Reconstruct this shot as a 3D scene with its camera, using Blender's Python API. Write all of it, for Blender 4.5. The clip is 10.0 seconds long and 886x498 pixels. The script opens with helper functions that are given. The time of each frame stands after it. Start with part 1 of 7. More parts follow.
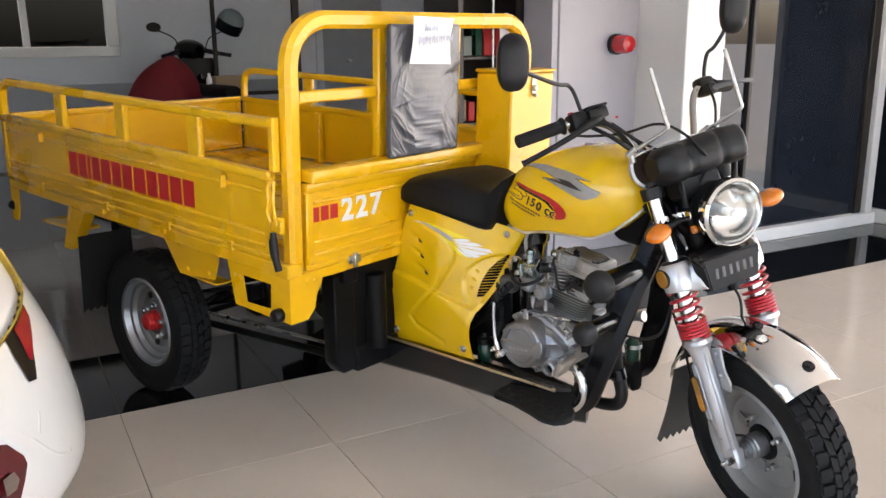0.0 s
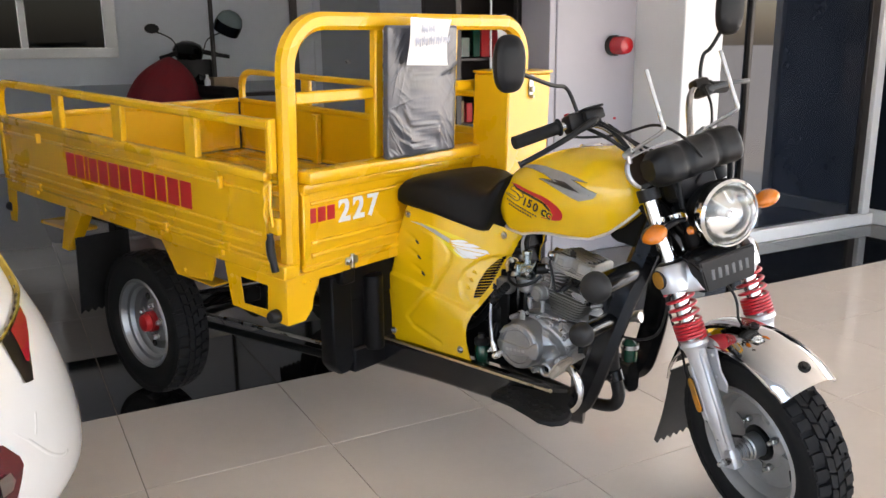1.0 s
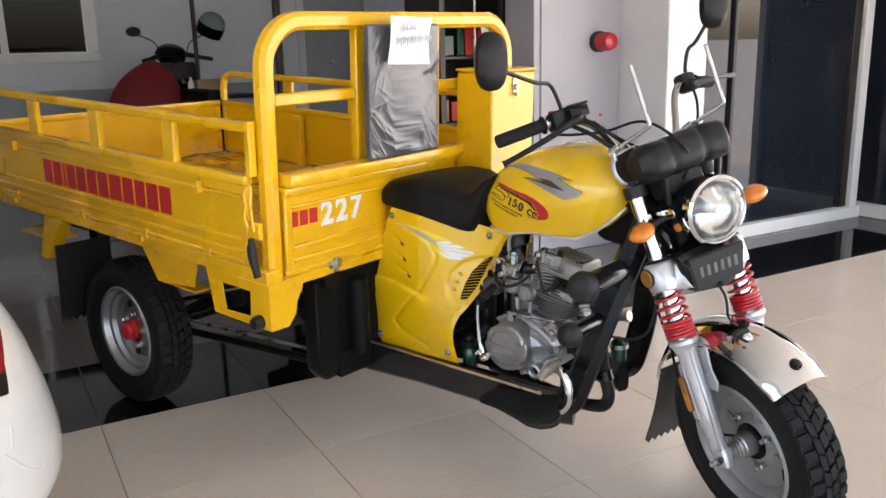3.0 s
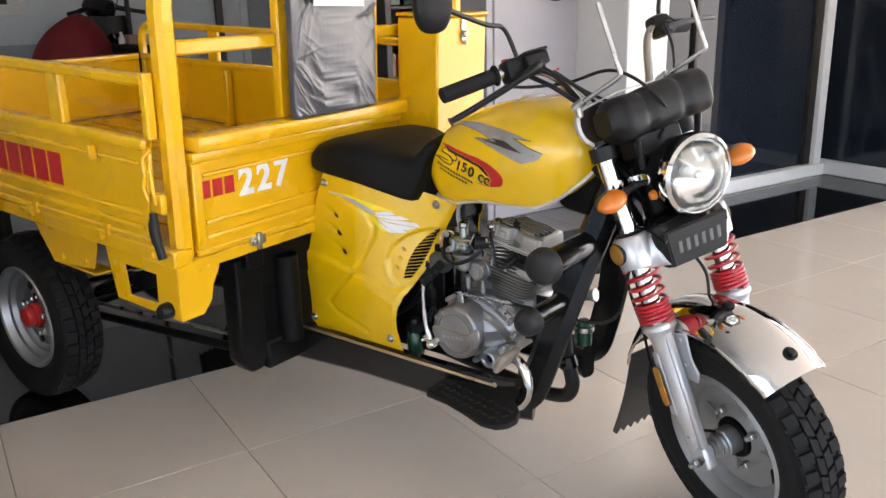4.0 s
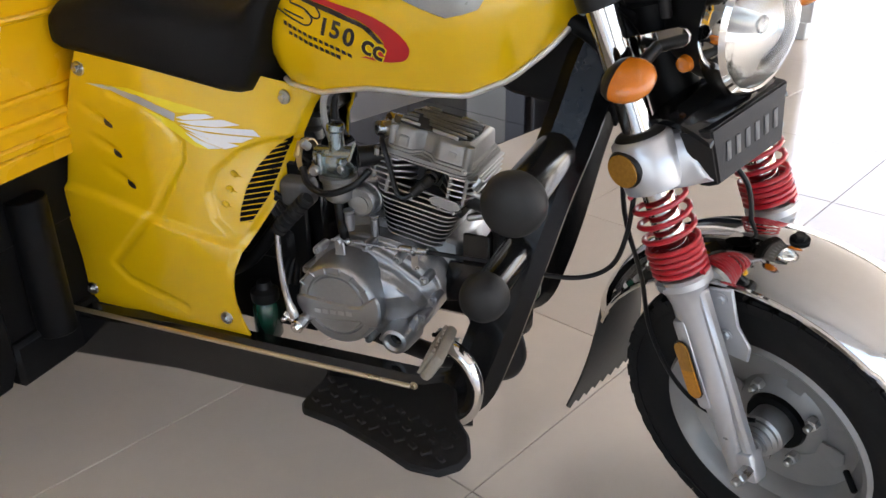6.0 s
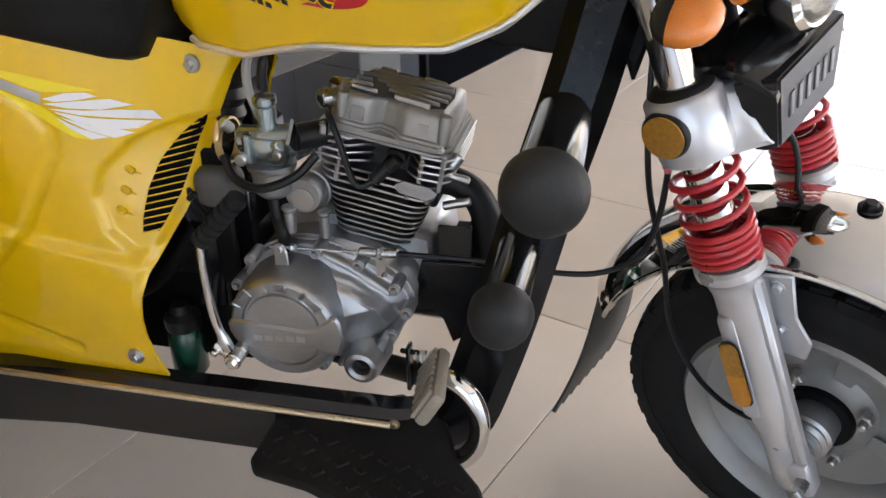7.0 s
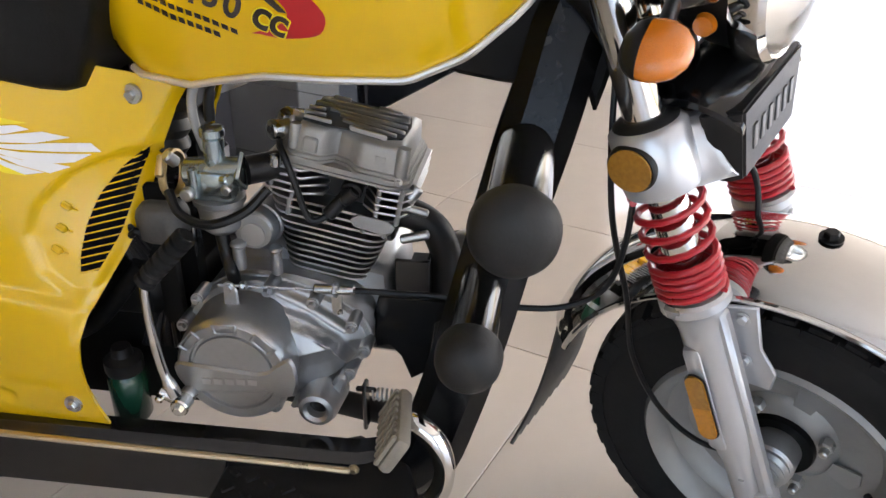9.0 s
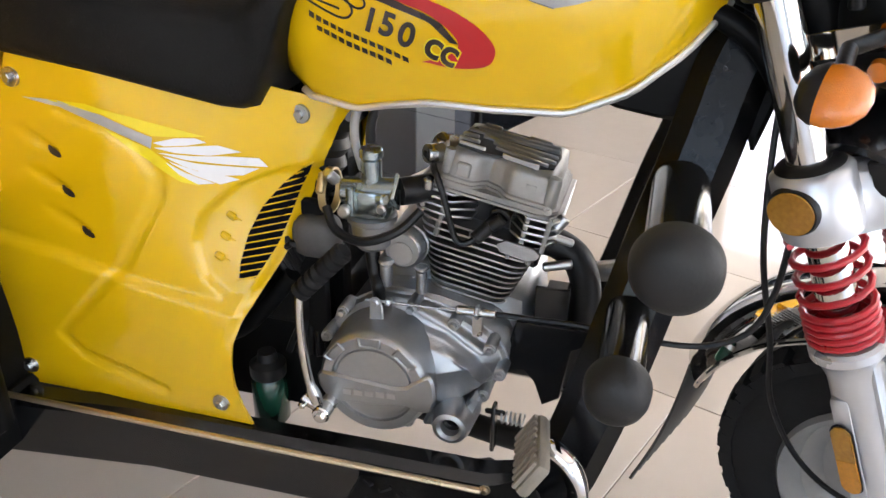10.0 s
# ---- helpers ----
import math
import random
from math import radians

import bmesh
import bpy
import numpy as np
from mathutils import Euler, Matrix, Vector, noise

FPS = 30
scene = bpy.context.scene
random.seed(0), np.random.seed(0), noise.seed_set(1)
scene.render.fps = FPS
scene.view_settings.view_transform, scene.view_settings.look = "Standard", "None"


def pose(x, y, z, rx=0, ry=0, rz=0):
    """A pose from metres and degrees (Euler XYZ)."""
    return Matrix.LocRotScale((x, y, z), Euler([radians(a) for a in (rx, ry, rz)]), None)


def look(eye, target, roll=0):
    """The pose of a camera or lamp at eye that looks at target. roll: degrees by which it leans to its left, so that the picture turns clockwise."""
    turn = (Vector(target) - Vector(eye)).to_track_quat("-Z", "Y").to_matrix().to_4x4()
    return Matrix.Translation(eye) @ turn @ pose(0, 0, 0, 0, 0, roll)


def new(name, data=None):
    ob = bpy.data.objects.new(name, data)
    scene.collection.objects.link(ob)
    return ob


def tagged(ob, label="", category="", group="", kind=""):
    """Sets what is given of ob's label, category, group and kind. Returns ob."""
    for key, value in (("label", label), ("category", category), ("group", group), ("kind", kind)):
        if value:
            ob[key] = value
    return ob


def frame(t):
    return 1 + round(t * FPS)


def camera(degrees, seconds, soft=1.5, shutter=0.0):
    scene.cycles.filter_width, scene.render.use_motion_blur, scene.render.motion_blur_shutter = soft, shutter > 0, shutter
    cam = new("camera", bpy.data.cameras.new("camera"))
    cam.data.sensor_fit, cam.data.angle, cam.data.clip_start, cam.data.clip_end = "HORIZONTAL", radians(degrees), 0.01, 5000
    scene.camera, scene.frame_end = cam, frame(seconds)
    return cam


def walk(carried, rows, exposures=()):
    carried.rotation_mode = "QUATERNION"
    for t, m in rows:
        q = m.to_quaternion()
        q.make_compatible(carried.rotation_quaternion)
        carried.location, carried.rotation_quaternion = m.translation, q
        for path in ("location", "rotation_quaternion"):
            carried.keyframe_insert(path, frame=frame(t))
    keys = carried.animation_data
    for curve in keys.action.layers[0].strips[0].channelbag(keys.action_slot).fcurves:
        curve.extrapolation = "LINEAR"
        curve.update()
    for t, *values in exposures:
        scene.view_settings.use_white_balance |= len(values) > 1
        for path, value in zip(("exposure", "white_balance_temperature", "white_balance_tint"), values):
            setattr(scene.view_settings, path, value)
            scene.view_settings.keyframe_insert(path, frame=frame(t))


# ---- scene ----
cam = camera(56.1, 10.0)
PATH = [
    (0, (1.859, -2.107, 1.299), (0.578, -0.647, 0.819), -0.5),
    (0.5, (1.867, -2.103, 1.297), (0.589, -0.64, 0.821), -0.4),
    (1, (1.865, -2.105, 1.299), (0.586, -0.643, 0.822), -0.5),
    (1.5, (1.869, -2.106, 1.302), (0.588, -0.644, 0.833), -0.8),
    (2, (1.87, -2.104, 1.304), (0.59, -0.638, 0.841), -1.0),
    (3.5, (1.802, -1.978, 1.28), (0.577, -0.483, 0.765), -1.7),
    (4, (1.675, -1.792, 1.248), (0.511, -0.271, 0.673), -1.4),
    (4.5, (1.571, -1.656, 1.22), (0.46, -0.118, 0.588), -0.0),
    (5, (1.36, -1.52, 1.183), (0.433, 0.114, 0.498), 0.8),
    (5.5, (1.218, -1.356, 1.143), (0.409, 0.296, 0.359), -0.6),
    (6, (1.084, -1.188, 1.088), (0.391, 0.466, 0.203), -1.0),
    (7.5, (0.834, -0.944, 0.999), (0.525, 0.768, 0.013), -0.7),
    (8, (0.831, -0.943, 1.002), (0.562, 0.774, 0.012), 0.2),
    (8.5, (0.841, -0.936, 1.005), (0.594, 0.798, 0.039), 0.4),
    (9, (0.838, -0.939, 1.013), (0.578, 0.806, 0.071), 0.3),
    (9.5, (0.808, -0.952, 1.021), (0.478, 0.796, 0.108), 0.6),
    (10, (0.782, -0.967, 1.026), (0.297, 0.754, 0.129), 0.6),
]
EXPOSURES = [(0, 2.86, 7000, 14), (4.5, 2.86, 7000, 14), (5.5, 2.6, 7000, 14), (6.2, 2.52, 7000, 14), (7.5, 2.73, 7000, 14), (9.5, 2.73, 7000, 14), (10, 3.02, 7000, 14)]
walk(cam, [(t, look(eye, target, roll)) for t, eye, target, roll in PATH], EXPOSURES)

# ---- world and light ----
SUN_EL, SUN_AZ = 58.0, 39.0
world = bpy.data.worlds.new("sky")
scene.world = world
world.use_nodes = True
wn = world.node_tree
for n in list(wn.nodes):
    wn.nodes.remove(n)
sky = wn.nodes.new("ShaderNodeTexSky")
sky.sky_type = "NISHITA"
sky.sun_disc = False
sky.sun_elevation = radians(SUN_EL)
sky.sun_rotation = radians(SUN_AZ)
sky.dust_density = 3.0
bg = wn.nodes.new("ShaderNodeBackground")
bg.inputs["Strength"].default_value = 0.15
wo = wn.nodes.new("ShaderNodeOutputWorld")
wn.links.new(sky.outputs[0], bg.inputs[0])
wn.links.new(bg.outputs[0], wo.inputs[0])
sun = new("sun", bpy.data.lights.new("sun", "SUN"))
sun.data.energy = 2.2
sun.data.angle = radians(0.6)
sun.data.color = (1.0, 0.96, 0.90)
_az, _el = radians(SUN_AZ), radians(SUN_EL)
sun.matrix_world = look((0, 0, 0), (-math.sin(_az) * math.cos(_el), -math.cos(_az) * math.cos(_el), -math.sin(_el)))

# ---- materials ----
MATS = {}


def material(name, color, rough=0.5, metal=0.0, var=0.12, scale=8.0, bump=0.0, bump_scale=120.0, rough_var=0.1, coat=0.0,
             spots=0.0, spot_color=(0.05, 0.045, 0.04), per_object=0.0, stretch=(1, 1, 1), ior=1.5, bump_depth=0.002):
    """A surface with colour variation at two scales, uneven gloss and fine relief."""
    if name in MATS:
        return MATS[name]
    m = bpy.data.materials.new(name)
    m.use_nodes = True
    t = m.node_tree
    b = t.nodes["Principled BSDF"]
    b.inputs["Metallic"].default_value = metal
    b.inputs["IOR"].default_value = ior
    if coat:
        b.inputs["Coat Weight"].default_value = coat
        b.inputs["Coat Roughness"].default_value = 0.06
    co = t.nodes.new("ShaderNodeTexCoord")
    mp = t.nodes.new("ShaderNodeMapping")
    mp.inputs["Scale"].default_value = stretch
    t.links.new(co.outputs["Object"], mp.inputs["Vector"])
    n1 = t.nodes.new("ShaderNodeTexNoise")
    n1.inputs["Scale"].default_value = scale
    n1.inputs["Detail"].default_value = 6
    n2 = t.nodes.new("ShaderNodeTexNoise")
    n2.inputs["Scale"].default_value = scale * 9
    n2.inputs["Detail"].default_value = 3
    for n in (n1, n2):
        t.links.new(mp.outputs[0], n.inputs["Vector"])
    ad = t.nodes.new("ShaderNodeMath")
    ad.operation = "MULTIPLY_ADD"
    ad.inputs[1].default_value = 0.35
    t.links.new(n2.outputs["Fac"], ad.inputs[0])
    t.links.new(n1.outputs["Fac"], ad.inputs[2])
    rp = t.nodes.new("ShaderNodeMapRange")
    rp.inputs["From Min"].default_value, rp.inputs["From Max"].default_value = 0.4, 0.95
    rp.inputs["To Min"].default_value, rp.inputs["To Max"].default_value = 1 - var, 1 + var
    t.links.new(ad.outputs[0], rp.inputs["Value"])
    base = t.nodes.new("ShaderNodeRGB")
    base.outputs[0].default_value = (*color, 1)
    mul = t.nodes.new("ShaderNodeVectorMath")
    mul.operation = "SCALE"
    t.links.new(base.outputs[0], mul.inputs[0])
    val = rp.outputs[0]
    if per_object:
        oi = t.nodes.new("ShaderNodeObjectInfo")
        r2 = t.nodes.new("ShaderNodeMapRange")
        r2.inputs["To Min"].default_value, r2.inputs["To Max"].default_value = 1 - per_object, 1 + per_object
        t.links.new(oi.outputs["Random"], r2.inputs["Value"])
        m2 = t.nodes.new("ShaderNodeMath")
        m2.operation = "MULTIPLY"
        t.links.new(val, m2.inputs[0])
        t.links.new(r2.outputs[0], m2.inputs[1])
        val = m2.outputs[0]
    t.links.new(val, mul.inputs["Scale"])
    out = mul.outputs[0]
    if spots:
        n3 = t.nodes.new("ShaderNodeTexNoise")
        n3.inputs["Scale"].default_value = scale * 3.1
        n3.inputs["Detail"].default_value = 8
        n3.inputs["Roughness"].default_value = 0.7
        t.links.new(mp.outputs[0], n3.inputs["Vector"])
        cr = t.nodes.new("ShaderNodeMapRange")
        cr.inputs["From Min"].default_value, cr.inputs["From Max"].default_value = 0.58, 0.78
        cr.inputs["To Max"].default_value = spots
        t.links.new(n3.outputs["Fac"], cr.inputs["Value"])
        mx = t.nodes.new("ShaderNodeMix")
        mx.data_type = "RGBA"
        t.links.new(cr.outputs[0], mx.inputs["Factor"])
        t.links.new(out, mx.inputs["A"])
        mx.inputs["B"].default_value = (*spot_color, 1)
        out = mx.outputs["Result"]
    t.links.new(out, b.inputs["Base Color"])
    rr = t.nodes.new("ShaderNodeMapRange")
    rr.inputs["From Min"].default_value, rr.inputs["From Max"].default_value = 0.3, 0.8
    rr.inputs["To Min"].default_value, rr.inputs["To Max"].default_value = max(0.01, rough * (1 - rough_var)), min(1, rough * (1 + rough_var))
    t.links.new(n1.outputs["Fac"], rr.inputs["Value"])
    t.links.new(rr.outputs[0], b.inputs["Roughness"])
    if bump:
        nb = t.nodes.new("ShaderNodeTexNoise")
        nb.inputs["Scale"].default_value = bump_scale
        nb.inputs["Detail"].default_value = 4
        t.links.new(mp.outputs[0], nb.inputs["Vector"])
        bp = t.nodes.new("ShaderNodeBump")
        bp.inputs["Strength"].default_value = bump
        bp.inputs["Distance"].default_value = bump_depth
        t.links.new(nb.outputs["Fac"], bp.inputs["Height"])
        t.links.new(bp.outputs[0], b.inputs["Normal"])
    MATS[name] = m
    return m


def glass(name, color=(0.9, 0.95, 0.95), rough=0.0, trans=1.0, ior=1.45):
    m = material(name, color, rough, var=0.02, rough_var=0.0, ior=ior)
    m.node_tree.nodes["Principled BSDF"].inputs["Transmission Weight"].default_value = trans
    return m


YELLOW = material("yellow paint", (0.80, 0.435, 0.006), 0.30, var=0.04, scale=3, bump=0.03, bump_scale=40, coat=0.4, rough_var=0.25, spots=0.03, spot_color=(0.5, 0.30, 0.02))
GLOSSY = material("glossy yellow plastic", (0.74, 0.455, 0.006), 0.20, var=0.03, scale=3, coat=0.5, rough_var=0.2)
BLACK = material("black frame paint", (0.008, 0.008, 0.0085), 0.14, var=0.25, scale=9, spots=0.18, spot_color=(0.02, 0.018, 0.017), rough_var=0.3, bump=0.05, ior=1.5)
TUBEBLACK = material("satin black tube paint", (0.005, 0.005, 0.0055), 0.22, var=0.25, scale=9, spots=0.15, spot_color=(0.012, 0.011, 0.010), rough_var=0.3, bump=0.06, ior=1.3)
CHASSIS = material("matt black chassis paint", (0.005, 0.005, 0.0053), 0.40, var=0.3, scale=9, spots=0.2, spot_color=(0.007, 0.0065, 0.006), bump=0.15, bump_scale=40, ior=1.2)
PLASTIC = material("black plastic", (0.010, 0.010, 0.0105), 0.36, var=0.2, scale=14, bump=0.12, bump_scale=300, ior=1.32)
# near-black that stands in for shade in the engine's gaps and bore
GAPSHADE = material("black for shaded casting gaps", (0.012, 0.012, 0.012), 0.5, 0.2, var=0.2, scale=30)
RUBBER = material("tyre rubber", (0.014, 0.014, 0.0145), 0.70, var=0.25, scale=10, bump=0.25, bump_scale=160, spots=0.25, spot_color=(0.028, 0.026, 0.024), ior=1.22)
CAPRUBBER = material("black moulded rubber", (0.014, 0.014, 0.0145), 0.55, var=0.2, scale=12, bump=0.2, bump_scale=260, spots=0.15, spot_color=(0.05, 0.048, 0.045), ior=1.4)
FLAPRUBBER = material("dusty flap rubber", (0.045, 0.043, 0.041), 0.6, var=0.2, scale=9, bump=0.2, bump_scale=120, spots=0.2, spot_color=(0.075, 0.07, 0.065), ior=1.4)
VINYL = material("black seat vinyl", (0.009, 0.0085, 0.0083), 0.52, var=0.2, scale=7, bump=0.35, bump_scale=420, ior=1.2)
CHROME = material("chrome", (0.66, 0.65, 0.63), 0.05, 1.0, var=0.03, scale=6, rough_var=0.5)
STEEL = material("zinc steel", (0.46, 0.46, 0.45), 0.32, 1.0, var=0.15, scale=20, rough_var=0.3)
ALU = material("cast aluminium", (0.40, 0.41, 0.42), 0.40, 0.95, var=0.12, scale=14, bump=0.12, bump_scale=260, rough_var=0.2, spots=0.15, spot_color=(0.2, 0.2, 0.2))
COVERALU = material("matt sand-cast aluminium", (0.34, 0.335, 0.32), 0.50, 0.55, var=0.14, scale=18, bump=0.12, bump_scale=420, rough_var=0.2, spots=0.2, spot_color=(0.22, 0.215, 0.20))
SEAMSTEEL = material("polished seam steel", (0.74, 0.72, 0.69), 0.30, 0.8, var=0.08, scale=12)
VENTBLACK = material("vent shadow black", (0.004, 0.004, 0.004), 0.8, var=0.2, scale=40, ior=1.15)
GLOSSBLACK = material("glossy black plastic", (0.006, 0.006, 0.0065), 0.12, var=0.2, scale=12, bump=0.06, bump_scale=60, ior=1.45)
ALUFIN = material("machined aluminium", (0.52, 0.53, 0.54), 0.32, 1.0, var=0.1, scale=24, bump=0.05, bump_scale=200)
SILVER = material("silver paint", (0.50, 0.51, 0.53), 0.30, 0.55, var=0.05, scale=10, coat=0.5, bump=0.04)
RIMGREY = material("silver wheel paint", (0.27, 0.265, 0.257), 0.42, 0.25, var=0.10, scale=8, spots=0.2)
ZINCRIM = material("zinc plated rim", (0.34, 0.35, 0.36), 0.42, 0.8, var=0.12, scale=9, rough_var=0.3)
REFLECTOR = material("lamp reflector", (0.82, 0.82, 0.80), 0.14, 1.0, var=0.03, bump=0.5, bump_scale=45)
RED = material("red spring enamel", (0.42, 0.012, 0.022), 0.30, var=0.1, scale=20, coat=0.3)
REDLENS = material("red lens", (0.50, 0.008, 0.012), 0.15, var=0.05, coat=0.4)
AMBER = material("amber lens", (0.62, 0.17, 0.010), 0.16, var=0.10, scale=60, coat=0.6, bump=0.3, bump_scale=700)
AMBERLIT = material("bright amber reflector", (0.52, 0.21, 0.015), 0.22, var=0.2, scale=200, coat=0.4, bump=0.4, bump_scale=900)
AMBERDARK = material("amber reflector", (0.36, 0.165, 0.020), 0.22, var=0.2, scale=200, coat=0.4, bump=0.4, bump_scale=900)
REDPAINT = material("red lettering", (0.50, 0.018, 0.022), 0.40, var=0.06)
WHITEPAINT = material("white stencil paint", (0.80, 0.80, 0.78), 0.5, var=0.06, scale=30)
DECALGREY = material("grey decal", (0.30, 0.29, 0.27), 0.3, 0.3, var=0.15, scale=40, coat=0.4)
DECALSILVER = material("silver decal", (0.52, 0.51, 0.49), 0.3, 0.2, var=0.08, scale=40, coat=0.4)
DECALWHITE = material("white decal", (0.80, 0.79, 0.76), 0.3, var=0.05, coat=0.4)
DECALYELLOW = material("bright yellow decal", (0.85, 0.68, 0.02), 0.25, var=0.03, coat=0.4)
DECALBLACK = material("black decal", (0.03, 0.02, 0.015), 0.3, var=0.1)
GREYLETTER = material("grey raised letters", (0.11, 0.115, 0.12), 0.4, 0.3, var=0.1)
GREEN = material("green bottle plastic", (0.006, 0.05, 0.028), 0.25, var=0.2, coat=0.4)
PEWTER = material("carburettor zinc", (0.36, 0.41, 0.41), 0.26, 0.95, var=0.15, scale=30, rough_var=0.3)
SOOT = material("dark rough casting", (0.10, 0.10, 0.10), 0.6, 0.5, var=0.2, scale=30, bump=0.2, bump_scale=300)
TAN = material("worn grey rubber", (0.24, 0.21, 0.17), 0.6, var=0.15, scale=40, bump=0.2)
LENSGLASS = glass("headlamp glass", (0.97, 0.98, 0.98), 0.02)
TILE = material("polished beige tile", (0.60, 0.53, 0.45), 0.07, var=0.05, scale=2.2, spots=0.08, spot_color=(0.48, 0.42, 0.36), per_object=0.03, rough_var=0.5)
TILEBLACK = material("polished black granite", (0.006, 0.006, 0.0065), 0.05, var=0.3, scale=60, spots=0.2, spot_color=(0.016, 0.016, 0.018), rough_var=0.4, ior=1.36)
TILEGREY = material("polished grey floor tile", (0.17, 0.16, 0.15), 0.10, var=0.06, scale=2.2, spots=0.1, spot_color=(0.2, 0.19, 0.18), per_object=0.03)
GROUT = material("dark grout", (0.20, 0.17, 0.14), 0.8, var=0.15, scale=20)
WALL = material("pale blue-grey wall paint", (0.68, 0.73, 0.78), 0.6, var=0.04, scale=1.5, bump=0.08, bump_scale=90)
DADO = material("grey dado paint", (0.36, 0.39, 0.42), 0.6, var=0.05, scale=1.5, bump=0.08, bump_scale=90)
PILLAR = material("lavender-grey panel", (0.41, 0.40, 0.44), 0.42, var=0.04, scale=2)
WHITEWALL = material("white wall paint", (0.76, 0.77, 0.77), 0.55, var=0.03, scale=1.5, bump=0.06, bump_scale=90)
CEIL = material("white ceiling paint", (0.78, 0.78, 0.77), 0.7, var=0.03, scale=1.0)
ALUWHITE = material("white aluminium profile", (0.72, 0.73, 0.73), 0.35, var=0.04, scale=6)
DARKFRAME = material("dark bronze profile", (0.03, 0.024, 0.022), 0.35, 0.3, var=0.15)
DARKGLASS = material("tinted glass", (0.003, 0.005, 0.008), 0.02, var=0.1, ior=1.2, rough_var=0.0)
DOORGLASS = material("tinted door glass", (0.010, 0.013, 0.020), 0.02, var=0.15, scale=2, ior=1.45, rough_var=0.0)
CONCRETE = material("outdoor concrete", (0.46, 0.44, 0.41), 0.8, var=0.15, scale=0.8, spots=0.2, spot_color=(0.25, 0.24, 0.22), bump=0.3, bump_scale=30)
CARWHITE = material("white car paint", (0.80, 0.80, 0.79), 0.16, var=0.02, scale=2, coat=0.8)
GOLDTAPE = material("gold trim tape", (0.52, 0.36, 0.06), 0.25, 0.6, var=0.35, scale=45)
PLASTICWRAP = material("grey plastic sheeting", (0.095, 0.096, 0.108), 0.33, 0.10, var=0.10, scale=9, bump=0.35, bump_scale=16, coat=0.5, stretch=(1.0, 1.6, 0.7), bump_depth=0.004)

PAPER = material("white paper", (0.78, 0.78, 0.78), 0.7, var=0.04, scale=10, bump=0.05)
INK = material("blue-grey pen ink", (0.54, 0.56, 0.64), 0.6, var=0.2, scale=60)
REDCLOTH = material("red cover fabric", (0.20, 0.010, 0.016), 0.75, var=0.2, scale=6, bump=0.4, bump_scale=60)
CARDBOARD = material("cardboard", (0.36, 0.26, 0.16), 0.8, var=0.1, scale=12)
MIRRORGLASS = material("mirror glass", (0.8, 0.8, 0.8), 0.02, 1.0, var=0.01)
GREYHELMET = material("grey green helmet shell", (0.16, 0.22, 0.22), 0.2, var=0.1, coat=0.6)


# ---- mesh helpers ----
def merge(*bms):
    me = bpy.data.meshes.new("tmp")
    out = bmesh.new()
    for b in bms:
        b.to_mesh(me)
        out.from_mesh(me)
        b.free()
    bpy.data.meshes.remove(me)
    return out


def moved(b, m):
    bmesh.ops.transform(b, matrix=m, verts=b.verts)
    return b


def box(x0, x1, y0, y1, z0, z1, bev=0.004, seg=1):
    b = bmesh.new()
    bmesh.ops.create_cube(b, size=1)
    bmesh.ops.transform(b, verts=b.verts, matrix=Matrix.Translation(((x0 + x1) / 2, (y0 + y1) / 2, (z0 + z1) / 2)) @ Matrix.Diagonal((abs(x1 - x0), abs(y1 - y0), abs(z1 - z0), 1)))
    if bev:
        bmesh.ops.bevel(b, geom=b.edges[:], offset=bev, segments=seg, affect="EDGES", profile=0.5)
    return b


def smooth_path(pts, n=6):
    """Catmull-Rom through the points."""
    p = [Vector(q) for q in pts]
    p = [p[0] * 2 - p[1]] + p + [p[-1] * 2 - p[-2]]
    out = []
    for i in range(1, len(p) - 2):
        a, b, c, d = p[i - 1:i + 3]
        for k in range(n):
            t = k / n
            out.append(0.5 * ((2 * b) + (c - a) * t + (2 * a - 5 * b + 4 * c - d) * t * t + (3 * b - a - 3 * c + d) * t ** 3))
    out.append(p[-2])
    return out


def tube(pts, r, seg=10, smooth=0, prof=None, closed=False, up=None):
    """Sweeps a circle of radius r (number or one per point), or a profile, along the points."""
    p = smooth_path(pts, smooth) if smooth else [Vector(q) for q in pts]
    n = len(p)
    rs = r if isinstance(r, (list, tuple)) else [r] * n
    if len(rs) != n:
        rs = [rs[min(len(rs) - 1, int(i * (len(rs) - 1) / (n - 1) + 0.5))] for i in range(n)]
    b = bmesh.new()
    side = None
    rings = []
    for i in range(n):
        if closed:
            d = (p[(i + 1) % n] - p[i - 1]).normalized()
        else:
            d = (p[min(i + 1, n - 1)] - p[max(i - 1, 0)]).normalized()
        if side is None:
            ref = Vector(up) if up else (Vector((0, 0, 1)) if abs(d.z) < 0.9 else Vector((1, 0, 0)))
            side = d.cross(ref).normalized()
        else:
            side = (side - d * side.dot(d)).normalized()
        top = side.cross(d)
        sh = prof or [(math.cos(2 * math.pi * k / seg), math.sin(2 * math.pi * k / seg)) for k in range(seg)]
        s = 1.0 if prof else rs[i]
        if not prof:
            pass
        elif isinstance(r, (int, float)) and r:
            s = r
        rings.append([b.verts.new(p[i] + side * (q[0] * s) + top * (q[1] * s)) for q in sh])
    m = len(rings[0])
    for i in range(n if closed else n - 1):
        a, c = rings[i], rings[(i + 1) % n]
        for k in range(m):
            b.faces.new((a[k], a[(k + 1) % m], c[(k + 1) % m], c[k]))
    if not closed:
        b.faces.new(rings[0][::-1])
        b.faces.new(rings[-1])
    bmesh.ops.recalc_face_normals(b, faces=b.faces)
    return b


